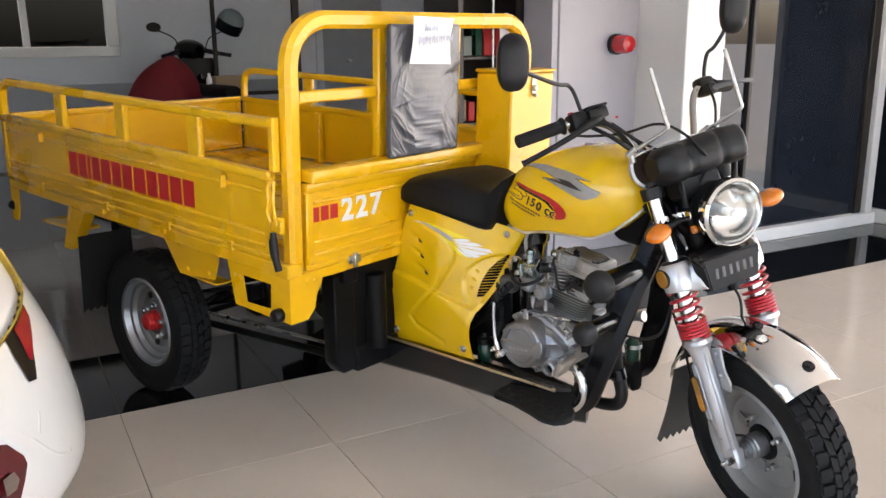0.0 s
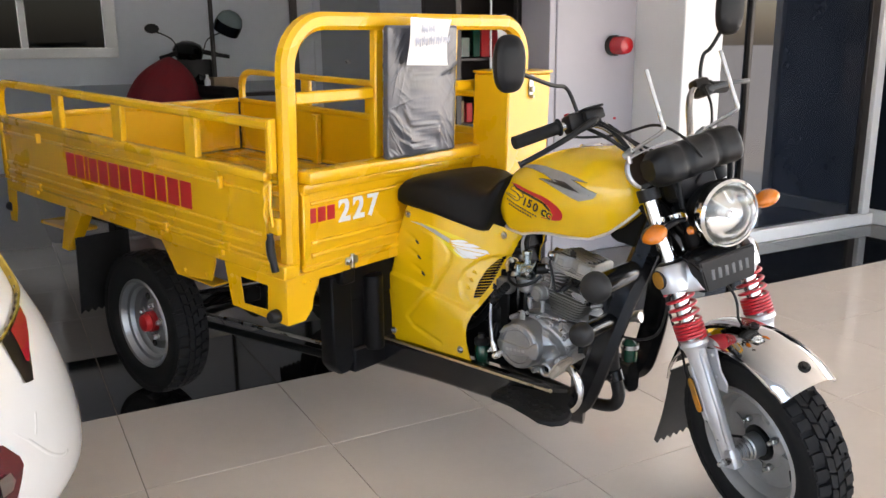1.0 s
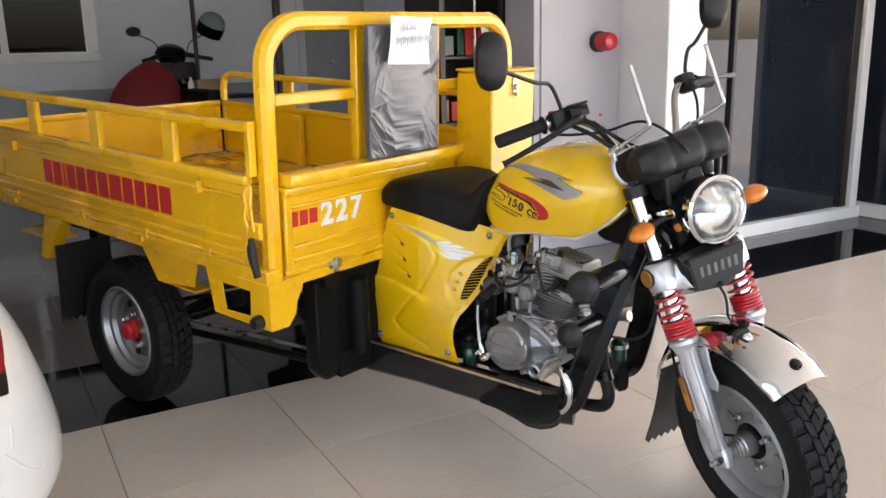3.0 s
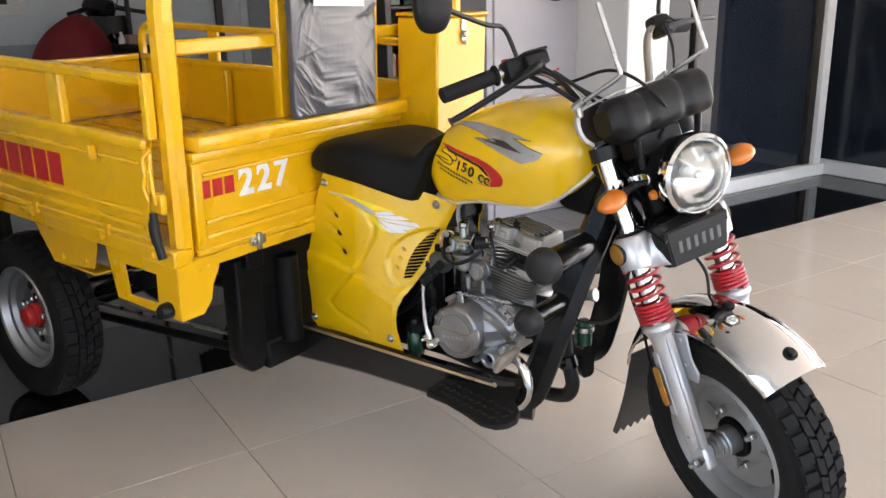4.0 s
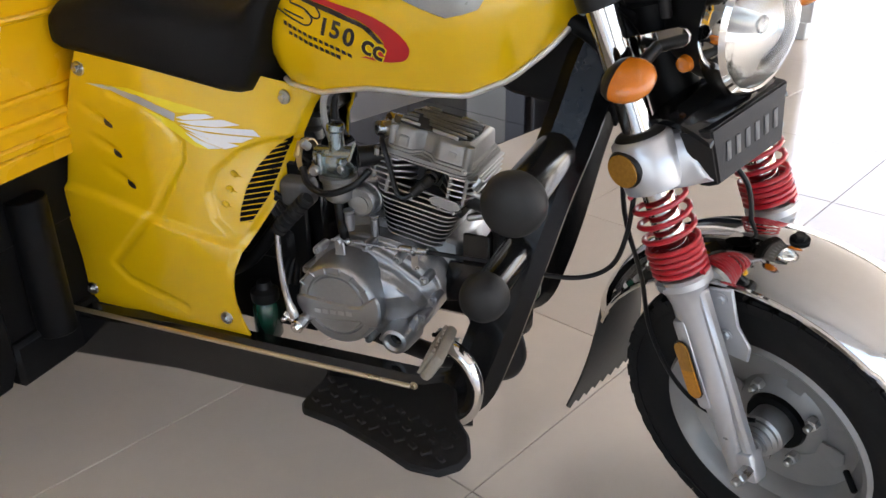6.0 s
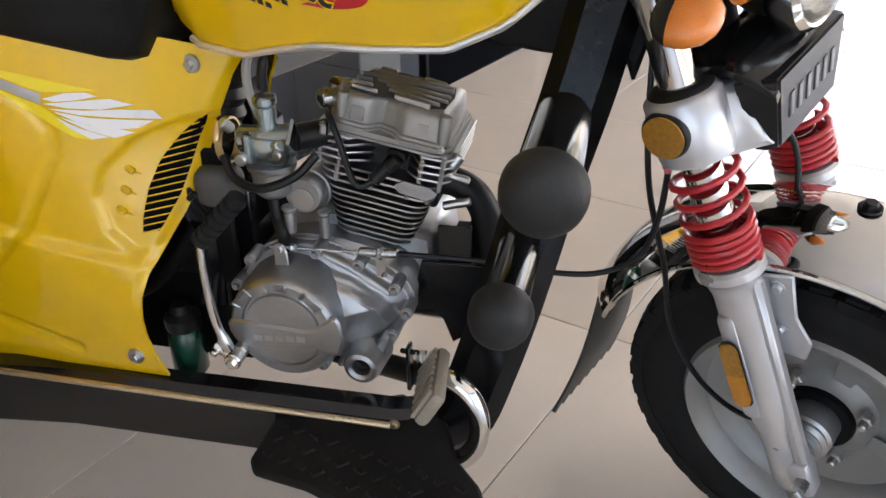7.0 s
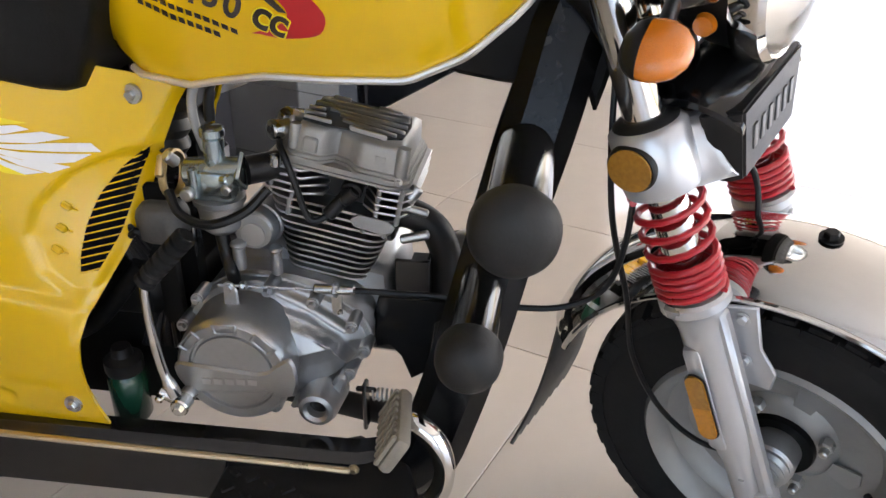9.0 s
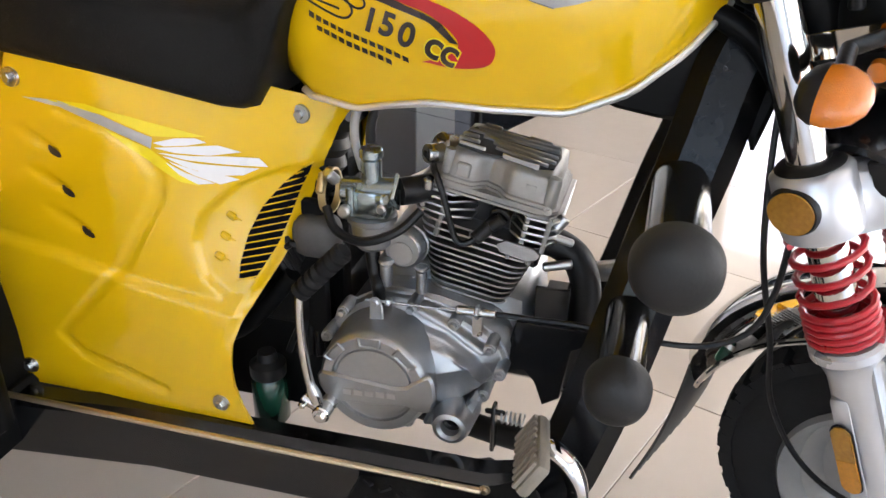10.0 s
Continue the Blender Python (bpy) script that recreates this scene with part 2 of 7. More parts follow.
def rect_prof(w, h, c=0.004):
    w, h = w / 2, h / 2
    return [(-w + c, -h), (w - c, -h), (w, -h + c), (w, h - c), (w - c, h), (-w + c, h), (-w, h - c), (-w, -h + c)]


def lathe(prof, seg=32, m=None):
    """Turns (radius, height) pairs about the local z axis; closed where a radius is 0."""
    b = bmesh.new()
    rings = []
    for r, z in prof:
        if r <= 1e-6:
            rings.append([b.verts.new((0, 0, z))])
        else:
            rings.append([b.verts.new((r * math.cos(2 * math.pi * k / seg), r * math.sin(2 * math.pi * k / seg), z)) for k in range(seg)])
    for a, c in zip(rings, rings[1:]):
        for k in range(seg):
            if len(a) == 1 and len(c) == 1:
                continue
            if len(a) == 1:
                b.faces.new((a[0], c[k], c[(k + 1) % seg]))
            elif len(c) == 1:
                b.faces.new((a[k], c[0], a[(k + 1) % seg]))
            else:
                b.faces.new((a[k], c[k], c[(k + 1) % seg], a[(k + 1) % seg]))
    bmesh.ops.recalc_face_normals(b, faces=b.faces)
    if m is not None:
        moved(b, m)
    return b


def prism(poly, d, m=None, bev=0.0):
    """A flat outline in the local x-y plane, d thick along z."""
    b = bmesh.new()
    lo = [b.verts.new((x, y, 0)) for x, y in poly]
    hi = [b.verts.new((x, y, d)) for x, y in poly]
    n = len(poly)
    b.faces.new(lo[::-1])
    b.faces.new(hi)
    for i in range(n):
        b.faces.new((lo[i], lo[(i + 1) % n], hi[(i + 1) % n], hi[i]))
    bmesh.ops.recalc_face_normals(b, faces=b.faces)
    if bev:
        bmesh.ops.bevel(b, geom=b.edges[:], offset=bev, segments=1, affect="EDGES", profile=0.5)
    if m is not None:
        moved(b, m)
    return b


def loft(rings, cap=True, closed=True):
    b = bmesh.new()
    vs = [[b.verts.new(q) for q in r] for r in rings]
    m = len(vs[0])
    for a, c in zip(vs, vs[1:]):
        for k in range(m if closed else m - 1):
            b.faces.new((a[k], a[(k + 1) % m], c[(k + 1) % m], c[k]))
    if cap and closed:
        b.faces.new(vs[0][::-1])
        b.faces.new(vs[-1])
    bmesh.ops.recalc_face_normals(b, faces=b.faces)
    return b


def sheet(grid, thick):
    """A grid of points with thickness added along the vertex normals (inwards)."""
    b = loft(grid, cap=False, closed=False)
    bmesh.ops.solidify(b, geom=b.faces[:], thickness=thick)
    bmesh.ops.recalc_face_normals(b, faces=b.faces)
    return b


def cyl(a, c, r, seg=16, r2=None, bev=0.002):
    """A round bar from a to c with chamfered ends."""
    a, c = Vector(a), Vector(c)
    h = (c - a).length
    r2 = r if r2 is None else r2
    m = Matrix.Translation(a) @ (c - a).to_track_quat("Z", "Y").to_matrix().to_4x4()
    bev = min(bev, h / 3, r / 2)
    return lathe([(0, 0), (r - bev, 0), (r, bev), (r2, h - bev), (r2 - bev, h), (0, h)], seg, m)


def bolt(at, axis, r=0.006, h=0.005):
    at, axis = Vector(at), Vector(axis).normalized()
    m = Matrix.Translation(at) @ axis.to_track_quat("Z", "Y").to_matrix().to_4x4()
    return merge(lathe([(0, 0), (r * 1.5, 0), (r * 1.5, h * 0.3), (0, h * 0.3)], 12, m), lathe([(0, 0), (r, 0), (r, h), (r * 0.8, h * 1.2), (0, h * 1.2)], 6, m))


def finish(name, b, mat, angle=38):
    me = bpy.data.meshes.new(name)
    b.to_mesh(me)
    b.free()
    me.materials.append(mat)
    me.polygons.foreach_set("use_smooth", [True] * len(me.polygons))
    me.set_sharp_from_angle(angle=radians(angle))
    return new(name, me)


def part(name, b, mat, parent, label="", m=None, angle=38):
    """Links a bmesh as one mesh under a thing or a part."""
    if m is not None:
        moved(b, m)
    ob = finish(name, b, mat, angle)
    ob.parent = parent
    if label:
        ob["label"] = label
    return ob


def thing(name, label, category, group=""):
    return tagged(new(name), label, category, group)


def solo(name, b, mat, label, category, group="", m=None, kind="", angle=38):
    if m is not None:
        moved(b, m)
    return tagged(finish(name, b, mat, angle), label, category, group, kind)


# the room's own axes: x along the black threshold band, y into the building
ROOM = pose(-0.875, -0.783, 0, 0, 0, 69.6)

# ---- the showroom ----
H_CEIL = 3.2


def structure(name, b, mat, label="", category="", m=ROOM):
    return solo(name, b, mat, label, category, m=m, kind="structure")


floor = structure("floor", box(-4.2, 6.6, -6.6, 7.2, -0.08, -0.004, 0), GROUT, "polished beige tile floor with a black granite band", "floor")
ground = structure("ground", box(-300, 300, -300, 300, -0.3, -0.1, 0), CONCRETE, "pale concrete forecourt outside the showroom", "ground")
# unseen header and canopy from x 6.5 to 8.3 added to cut sky light
structure("ceiling", merge(box(-4.2, 6.6, -6.6, 7.2, H_CEIL, H_CEIL + 0.2, 0), box(6.6, 8.3, -6.6, 7.2, 2.75, 2.9, 0), box(6.5, 6.6, -6.6, 0.75, 2.75, H_CEIL, 0)), CEIL, "white painted flat ceiling with an added canopy that limits sky light", "ceiling")

# back wall with a window and a door
WB = 7.0
wall_back = structure("wall_back", merge(
    box(-4.2, -1.3, WB, WB + 0.18, 0, H_CEIL, 0), box(-1.3, 0.98, WB, WB + 0.18, 0, 1.23, 0), box(-1.3, 0.98, WB, WB + 0.18, 2.43, H_CEIL, 0),
    box(0.98, 3.4, WB, WB + 0.18, 0, H_CEIL, 0), box(3.4, 4.3, WB, WB + 0.18, 2.08, H_CEIL, 0), box(4.3, 6.6, WB, WB + 0.18, 0, H_CEIL, 0)), WALL, "pale blue-grey painted wall", "wall")
# out of view; opening below 2.6 m added to light the back wall
structure("wall_left", merge(box(-4.4, -4.2, -0.8, 7.2, 0, H_CEIL, 0), box(-4.4, -4.2, -6.6, -0.8, 2.6, H_CEIL, 0)), WALL, "pale blue-grey painted side wall with an added opening for light", "wall")
structure("wall_front", merge(box(-4.2, -2.2, -6.8, -6.6, 0, H_CEIL, 0), box(-2.2, 6.6, -6.8, -6.6, 2.7, H_CEIL, 0)), WALL, "pale blue-grey painted front wall", "wall")
structure("wall_partition", box(6.4, 6.6, 0.75, 7.0, 0, H_CEIL, 0), WALL, "pale blue-grey partition", "wall")
structure("dado", box(-4.2, 3.05, WB - 0.025, WB - 0.002, 0, 0.90, 0.004), DADO, "darker grey painted lower wall", "wall")

win = tagged(new("window_1"), "white aluminium sliding window with dark glass", "window", kind="structure")
win.matrix_world = ROOM
wf = merge(box(-1.36, 1.08, WB - 0.03, WB + 0.06, 1.19, 1.30, 0.006), box(-1.36, 1.08, WB - 0.03, WB + 0.06, 2.37, 2.47, 0.006),
           box(-1.36, -1.24, WB - 0.03, WB + 0.06, 1.301, 2.369, 0.006), box(0.95, 1.08, WB - 0.03, WB + 0.06, 1.301, 2.369, 0.006), box(0.12, 0.19, WB - 0.02, WB + 0.05, 1.301, 2.369, 0.006))
part("window_frame", wf, ALUWHITE, win)
for x0, x1 in ((-1.238, 0.118), (0.192, 0.948)):
    part("pane", box(x0, x1, WB + 0.02, WB + 0.028, 1.302, 2.368, 0), DARKGLASS, win)
door = tagged(new("door_1"), "closed pale grey door with a round knob", "door", kind="structure")
door.matrix_world = ROOM
part("door_leaf", box(3.45, 4.25, WB + 0.02, WB + 0.06, 0.0, 2.05, 0.004), DADO, door)
part("door_frame", merge(box(3.36, 3.45, WB - 0.02, WB + 0.1, 0, 2.1, 0.004), box(4.25, 4.34, WB - 0.02, WB + 0.1, 0, 2.1, 0.004), box(3.451, 4.249, WB - 0.02, WB + 0.1, 2.05, 2.1, 0.004)), WALL, door)
part("door_handle", lathe([(0, 0), (0.03, 0), (0.03, 0.008), (0.012, 0.012), (0.012, 0.035), (0.028, 0.045), (0.028, 0.065), (0, 0.075)], 20, pose(3.80, WB + 0.02, 1.10, 90, 0, 0)), STEEL, door)
structure("trim", box(3.06, 3.14, WB - 0.07, WB - 0.003, 0, H_CEIL, 0.004), DARKFRAME, "dark brown vertical post", "post")

# the facade: grey column, white pier, glass door and the glass return
structure("column", merge(box(2.72, 3.326, 1.09, 1.42, 0, H_CEIL, 0.006), box(2.675, 2.719, 1.10, 1.40, 0, H_CEIL, 0.003)), PILLAR, "lavender-grey panelled column", "column")
structure("pier", box(3.328, 3.645, 0.68, 1.42, 0, H_CEIL, 0.006), WHITEWALL, "white painted wall pier", "pier")
gd = tagged(new("glass_door_1"), "white-framed sliding glass door with tinted panes", "glass door", kind="structure")
gd.matrix_world = ROOM
part("sill", box(3.647, 5.30, 0.70, 0.82, 0.0, 0.085, 0.006), ALUWHITE, gd)
part("jamb", box(5.17, 5.25, 0.70, 0.82, 0.087, 2.6, 0.005), ALUWHITE, gd)
part("stile", box(5.09, 5.168, 0.73, 0.79, 0.087, 2.6, 0.004), DARKFRAME, gd)
part("stile", box(3.93, 3.96, 0.73, 0.79, 0.087, 2.6, 0.004), DARKFRAME, gd)
part("head", box(3.647, 5.30, 0.70, 0.82, 2.601, 2.72, 0.005), ALUWHITE, gd)
part("pane", box(3.961, 5.089, 0.755, 0.765, 0.087, 2.599, 0), DOORGLASS, gd)
part("pane", box(3.648, 3.929, 0.755, 0.761, 0.087, 2.599, 0), DOORGLASS, gd)
structure("wall_over_door", box(3.647, 5.4, 0.68, 0.84, 2.721, H_CEIL, 0), WHITEWALL, "white wall above the glass door", "wall")
gr = tagged(new("glass_door_2"), "white-framed glass screen beside the entrance", "glass screen", kind="structure")
gr.matrix_world = ROOM
part("sill", box(5.31, 5.40, -0.20, 0.82, 0.0, 0.10, 0.006), ALUWHITE, gr)
part("jamb", box(5.31, 5.40, -0.22, -0.15, 0.101, 2.6, 0.005), ALUWHITE, gr)
part("head", box(5.31, 5.40, -0.22, 0.82, 2.601, 2.72, 0.005), ALUWHITE, gr)
part("pane", box(5.35, 5.36, -0.149, 0.82, 0.101, 2.6, 0), DOORGLASS, gr)

# red warning light on the column
siren = thing("warning_light", "red plastic warning light on a black base", "warning light")
part("base", lathe([(0, 0), (0.043, 0), (0.043, 0.022), (0.036, 0.026), (0, 0.026)], 24), PLASTIC, siren)
part("lens", lathe([(0, 0.02), (0.038, 0.02), (0.038, 0.075), (0.033, 0.092), (0.02, 0.098), (0, 0.1)], 24), REDLENS, siren)
siren.matrix_world = ROOM @ pose(3.141, 1.09, 1.286, 90, 0, 0) @ Matrix.Diagonal((1.45, 1.45, 1.45, 1))

# three small flat red marks on the column face
for u, z, w in ((3.178, 0.842, 0.022), (3.025, 0.849, 0.014), (2.80, 0.84, 0.03)):
    solo("sticker", box(u - w / 2, u + w / 2, 1.0885, 1.0898, z - 0.007, z + 0.007, 0), REDPAINT, "small red mark on the column", "sticker", "stickers on the column", m=ROOM)

# dark display cabinet with papers, beside the column
cab = thing("display_cabinet", "dark bronze display cabinet with open shelves", "cabinet")
cab.matrix_world = ROOM @ pose(0.62, 0.60, 0)
part("body", merge(box(1.62, 2.40, 1.25, 1.30, 0, 2.5, 0.004), box(1.62, 1.66, 0.85, 1.249, 0, 2.5, 0.004), box(2.06, 2.40, 0.85, 0.90, 0, 2.5, 0.004), box(1.661, 2.40, 0.851, 1.249, 2.46, 2.5, 0.004)), DARKFRAME, cab)
for z in (0.4, 0.8, 1.2, 1.6, 2.0):
    part("shelf", box(1.662, 2.058, 0.87, 1.248, z, z + 0.02, 0.003), DARKFRAME, cab)
part("post", cyl((1.86, 0.84, 0.0), (1.86, 0.84, 2.5), 0.008), STEEL, cab)
rng = random.Random(4)
for z in (0.82, 1.22, 1.62):
    x = 1.68
    while x < 1.98:
        w = rng.uniform(0.04, 0.10)
        hgt = rng.uniform(0.12, 0.28)
        mt = rng.choice((REDCLOTH, PLASTIC, GREEN, CARDBOARD, REDPAINT))
        solo("parts_box", box(x, x + w, 0.95, 1.12, z + 0.001, z + hgt, 0.004), mt, "small boxed spare part on the cabinet shelf", "box", "boxes in the cabinet", m=ROOM @ pose(0.62, 0.60, 0))
        x += w + rng.uniform(0.005, 0.03)


def paper_sheet(name, w, h, label, m, mat=PAPER, lines=(), curl=0.008, tall=0.012):
    """A thin sheet with a slight curl; lines are bars of unreadable writing."""
    ob = thing(name, label, "paper")
    n = 10
    grid = [[(w * (i / n - 0.5), -curl * math.sin(3.1 * i / n + j * 0.3) - 0.004 - (0.010 * (j / n) ** 2 if i in (0, n) else 0), h * (j / n - 0.5)) for i in range(n + 1)] for j in range(n + 1)]
    part("sheet", sheet(grid, 0.0006), mat, ob)
    for x0, x1, z in lines:
        n2 = 8 if tall > 0.02 else 15
        pts = [(x0 + (x1 - x0) * k / n2, -curl - 0.0105, z + tall * (1.0 if z < 0.04 else 0.5) * math.sin(k * 2.3 + z * 90) * (0.55 + 0.45 * math.sin(k * 1.1))) for k in range(n2 + 1)]
        part("writing", tube(pts, 0.0016, 4, 3), INK, ob)
    ob.matrix_world = m
    return ob


paper_sheet("notice", 0.21, 0.19, "white printed notice on the cabinet door", ROOM @ pose(2.795, 1.44, 1.325, 0, 2, 0), lines=((0.0, 0.06, 0.02), (0.0, 0.06, -0.01), (0.0, 0.06, -0.04)))
paper_sheet("notice", 0.09, 0.10, "yellow notice on the cabinet door", ROOM @ pose(2.86, 1.44, 1.465, 0, 0, 0), mat=DECALYELLOW, lines=((-0.03, 0.03, 0.02), (-0.03, 0.03, -0.02)))
paper_sheet("notice", 0.10, 0.16, "crumpled white slip hanging from the cabinet", ROOM @ pose(2.54, 1.42, 1.39, 0, -12, 10), curl=0.015)

# ---- parked scooter against the back wall ----
SC = ROOM @ pose(1.74, 6.05, 0, 0, 0, 100) @ Matrix.Diagonal((1, 1, 1.17, 1))
sco = thing("scooter", "black motor scooter under a red fabric cover", "scooter")
part("front_cowl", loft([[(0.30 + 0.10 * math.cos(a) * k, 0.21 * math.sin(a) * k, z) for a in [2 * math.pi * i / 16 for i in range(16)]] for z, k in ((0.45, 0.8), (0.7, 1.0), (0.9, 0.95), (1.0, 0.7))]), PLASTIC, sco)
part("handlebar_cowl", loft([[(0.22 + 0.13 * math.cos(a) * k, 0.02 + 0.17 * math.sin(a) * k, z + 0.03 * math.cos(a) * k) for a in [2 * math.pi * i / 20 for i in range(20)]] for z, k in ((0.96, 0.55), (1.02, 0.85), (1.08, 1.0), (1.13, 0.8), (1.155, 0.4))]), GLOSSBLACK, sco)
part("front_mask", loft([[(0.20 + 0.10 * math.cos(a) * k, -0.03 + 0.19 * math.sin(a) * k, z) for a in [2 * math.pi * i / 16 for i in range(16)]] for z, k in ((0.66, 1.05), (0.80, 1.0), (0.90, 0.85), (0.98, 0.6))]), GLOSSBLACK, sco)
for s in (1, -1):
    part("grip", merge(cyl((0.2, s * 0.12, 1.07), (0.13, s * 0.26, 1.04), 0.022), cyl((0.13, s * 0.26, 1.04), (0.08, s * 0.38, 1.02), 0.018)), PLASTIC, sco)
    mir = part("mirror", loft([[(0.18 + d, s * 0.41 + 0.075 * math.cos(a) * k, 1.27 + 0.042 * math.sin(a) * k) for a in [2 * math.pi * i / 20 for i in range(20)]] for d, k in ((0.02, 0.6), (0.0, 1.0), (-0.012, 1.0))]), PLASTIC, sco)
    part("mirror_stem", tube([(0.2, s * 0.14, 1.08), (0.2, s * 0.2, 1.18), (0.19, s * 0.38, 1.25)], 0.006, 8, 4), PLASTIC, sco)
part("seat", loft([[(-0.5 + x, 0.14 * k * math.cos(a), 0.72 + 0.06 * math.sin(a)) for a in [2 * math.pi * i / 16 for i in range(16)]] for x, k in ((-0.25, 0.6), (0, 1), (0.4, 0.9), (0.6, 0.5))]), VINYL, sco)
part("leg_shield", loft([[(0.16 + 0.05 * math.cos(a), 0.25 * k * math.sin(a), z) for a in [2 * math.pi * i / 16 for i in range(16)]] for z, k in ((0.35, 0.7), (0.6, 1.0), (0.85, 1.0), (1.0, 0.8))]), PLASTIC, sco)
part("floorboard", box(-0.1, 0.35, -0.13, 0.13, 0.30, 0.36, 0.02), PLASTIC, sco)
part("rear_body", loft([[(-0.55 + x, 0.15 * k * math.cos(a), 0.55 + 0.13 * math.sin(a)) for a in [2 * math.pi * i / 16 for i in range(16)]] for x, k in ((-0.3, 0.5), (0, 1), (0.4, 0.9), (0.6, 0.7))]), PLASTIC, sco)
for x in (0.55, -0.65):
    part("wheel", lathe([(0.14, -0.04), (0.22, -0.045), (0.25, -0.02), (0.25, 0.02), (0.22, 0.045), (0.14, 0.04), (0.14, -0.04)], 28, pose(x, 0, 0.25, 90, 0, 0)), RUBBER, sco)
    part("rim", lathe([(0, -0.02), (0.14, -0.03), (0.14, 0.03), (0, 0.02)], 20, pose(x, 0, 0.25, 90, 0, 0)), RIMGREY, sco)
part("fork", cyl((0.42, 0, 0.5), (0.55, 0.07, 0.25), 0.025), PLASTIC, sco)
sco.matrix_world = SC
drape = []
for j in range(17):
    f = j / 16
    row = []
    for i in range(49):
        a = 2 * math.pi * i / 48
        fold = abs(math.sin(2.5 * a + 0.6)) ** 0.6 + 0.4 * abs(math.sin(5.5 * a + 2.0))
        r = 0.36 * f ** 0.80 * (0.88 + 0.10 * fold * f + 0.02 * f * math.sin(13 * a)) + 0.004
        row.append((0.07 * (1 - f) + r * math.cos(a), 0.75 * r * math.sin(a), 1.105 - 0.30 * f ** 1.15 - 0.22 * f ** 5 + 0.020 * fold * f * (1 - 0.6 * f)))
    drape.append(row)
solo("fabric_cover", sheet(drape, 0.004), REDCLOTH, "red fabric cover draped over the scooter seat", "cover", m=ROOM @ pose(1.33, 5.9, 0.10) @ Matrix.Diagonal((1.12, 1.0, 1.0, 1)))
hel = thing("helmet", "grey-green open-face helmet hanging on the scooter", "helmet")
part("shell", lathe([(0.0, 0.15), (0.06, 0.14), (0.11, 0.105), (0.135, 0.05), (0.135, -0.02), (0.125, -0.08), (0.115, -0.08), (0.12, -0.02), (0.12, 0.04), (0.0, 0.13)], 28), GREYHELMET, hel)
part("padding", lathe([(0.0, 0.10), (0.10, 0.05), (0.112, -0.03), (0.112, -0.085), (0.08, -0.10), (0.0, -0.09)], 24), PLASTIC, hel)
part("visor", lathe([(0.139, 0.03), (0.142, -0.02), (0.136, -0.085), (0.132, -0.085), (0.138, -0.02), (0.136, 0.03), (0.139, 0.03)], 28), DARKGLASS, hel)
hel.matrix_world = ROOM @ pose(2.06, 6.0, 1.525, 25, 20, 0)
structure("post", cyl((1.93, 6.2, 0), (1.93, 6.2, H_CEIL), 0.024), DARKFRAME, "thin dark steel post", "post")
solo("bottle", lathe([(0, 0), (0.03, 0), (0.032, 0.01), (0.032, 0.13), (0.014, 0.16), (0.014, 0.19), (0, 0.19)], 18), PAPER, "small white bottle on the counter", "bottle", m=ROOM @ pose(1.765, 5.85, 0.83))
solo("cardboard_box", box(-0.145, 0.145, -0.09, 0.09, 0, 0.16, 0.004), CARDBOARD, "small cardboard box on the counter", "box", m=ROOM @ pose(1.95, 5.9, 0.83, 0, 0, 8))
ctr = thing("counter", "low dark counter beside the scooter", "counter")
part("top", box(1.72, 2.5, 5.75, 6.05, 0.79, 0.83, 0.004), DARKFRAME, ctr)
part("body", box(1.74, 2.48, 5.77, 6.03, 0.0, 0.789, 0.004), DADO, ctr)
ctr.matrix_world = ROOM


# ---- the cargo tricycle ----
trike = thing("cargo_tricycle", "yellow three-wheeled cargo motorcycle with a black seat", "tricycle")
BED = Matrix.Translation((0, -0.065, 0.657)) @ pose(0, 0, 0, 0.5, 2.6, 0.7)
STEER = Matrix.Translation((1.035, -0.015, 0.567)) @ pose(0, 0, 0, 0, -23.5, 0) @ pose(0, 0, 0, 0, 0, -30) @ pose(0.009, 0, -0.012, 0, 3, 0)
YOKE = STEER @ pose(-0.018, 0, 0.012)
ENG = Matrix.Translation((0.573, -0.004, 0.490)) @ pose(0, 0, 0, 0, 8.5, 0)
BL = 1.82
HW = 0.60


def bed(name, b, mat=YELLOW, label="", parent=None, angle=38):
    return part(name, b, mat, parent or trike, label, BED, angle)


def steer(name, b, mat, label="", parent=None, angle=38):
    return part(name, b, mat, parent or trike, label, STEER, angle)


def top_end(name, b, mat, label="", parent=None, angle=38):
    """Lamps, dials and bars on the upper yoke, set a little back and up."""
    return part(name, b, mat, parent or trike, label, YOKE, angle)


def ribbed_board(name, x0, x1, z0, z1, ribs, m):
    """A pressed sheet panel in the x-z plane, outer face to -y, with stiles, a top channel and raised ribs as pieces of their own."""
    body = bed(name, moved(box(x0, x1, -0.008, 0.004, z0, z1, 0.002), m))
    bed("top_channel", moved(box(x0, x1, -0.020, 0.012, z1 - 0.028, z1, 0.006, 2), m), parent=body)
    for a, c in ((x0, x0 + 0.028), (x1 - 0.028, x1)):
        bed("stile", moved(box(a, c, -0.016, 0.008, z0 + 0.0165, z1 - 0.0285, 0.004), m), parent=body)
    bed("bottom_lip", moved(box(x0, x1, -0.014, 0.008, z0, z0 + 0.016, 0.004), m), parent=body)
    for z, h in ribs:
        bed("rib", moved(box(x0 + 0.03, x1 - 0.03, -0.015, 0.0, z, z + h, 0.006, 2), m), parent=body)
    return body


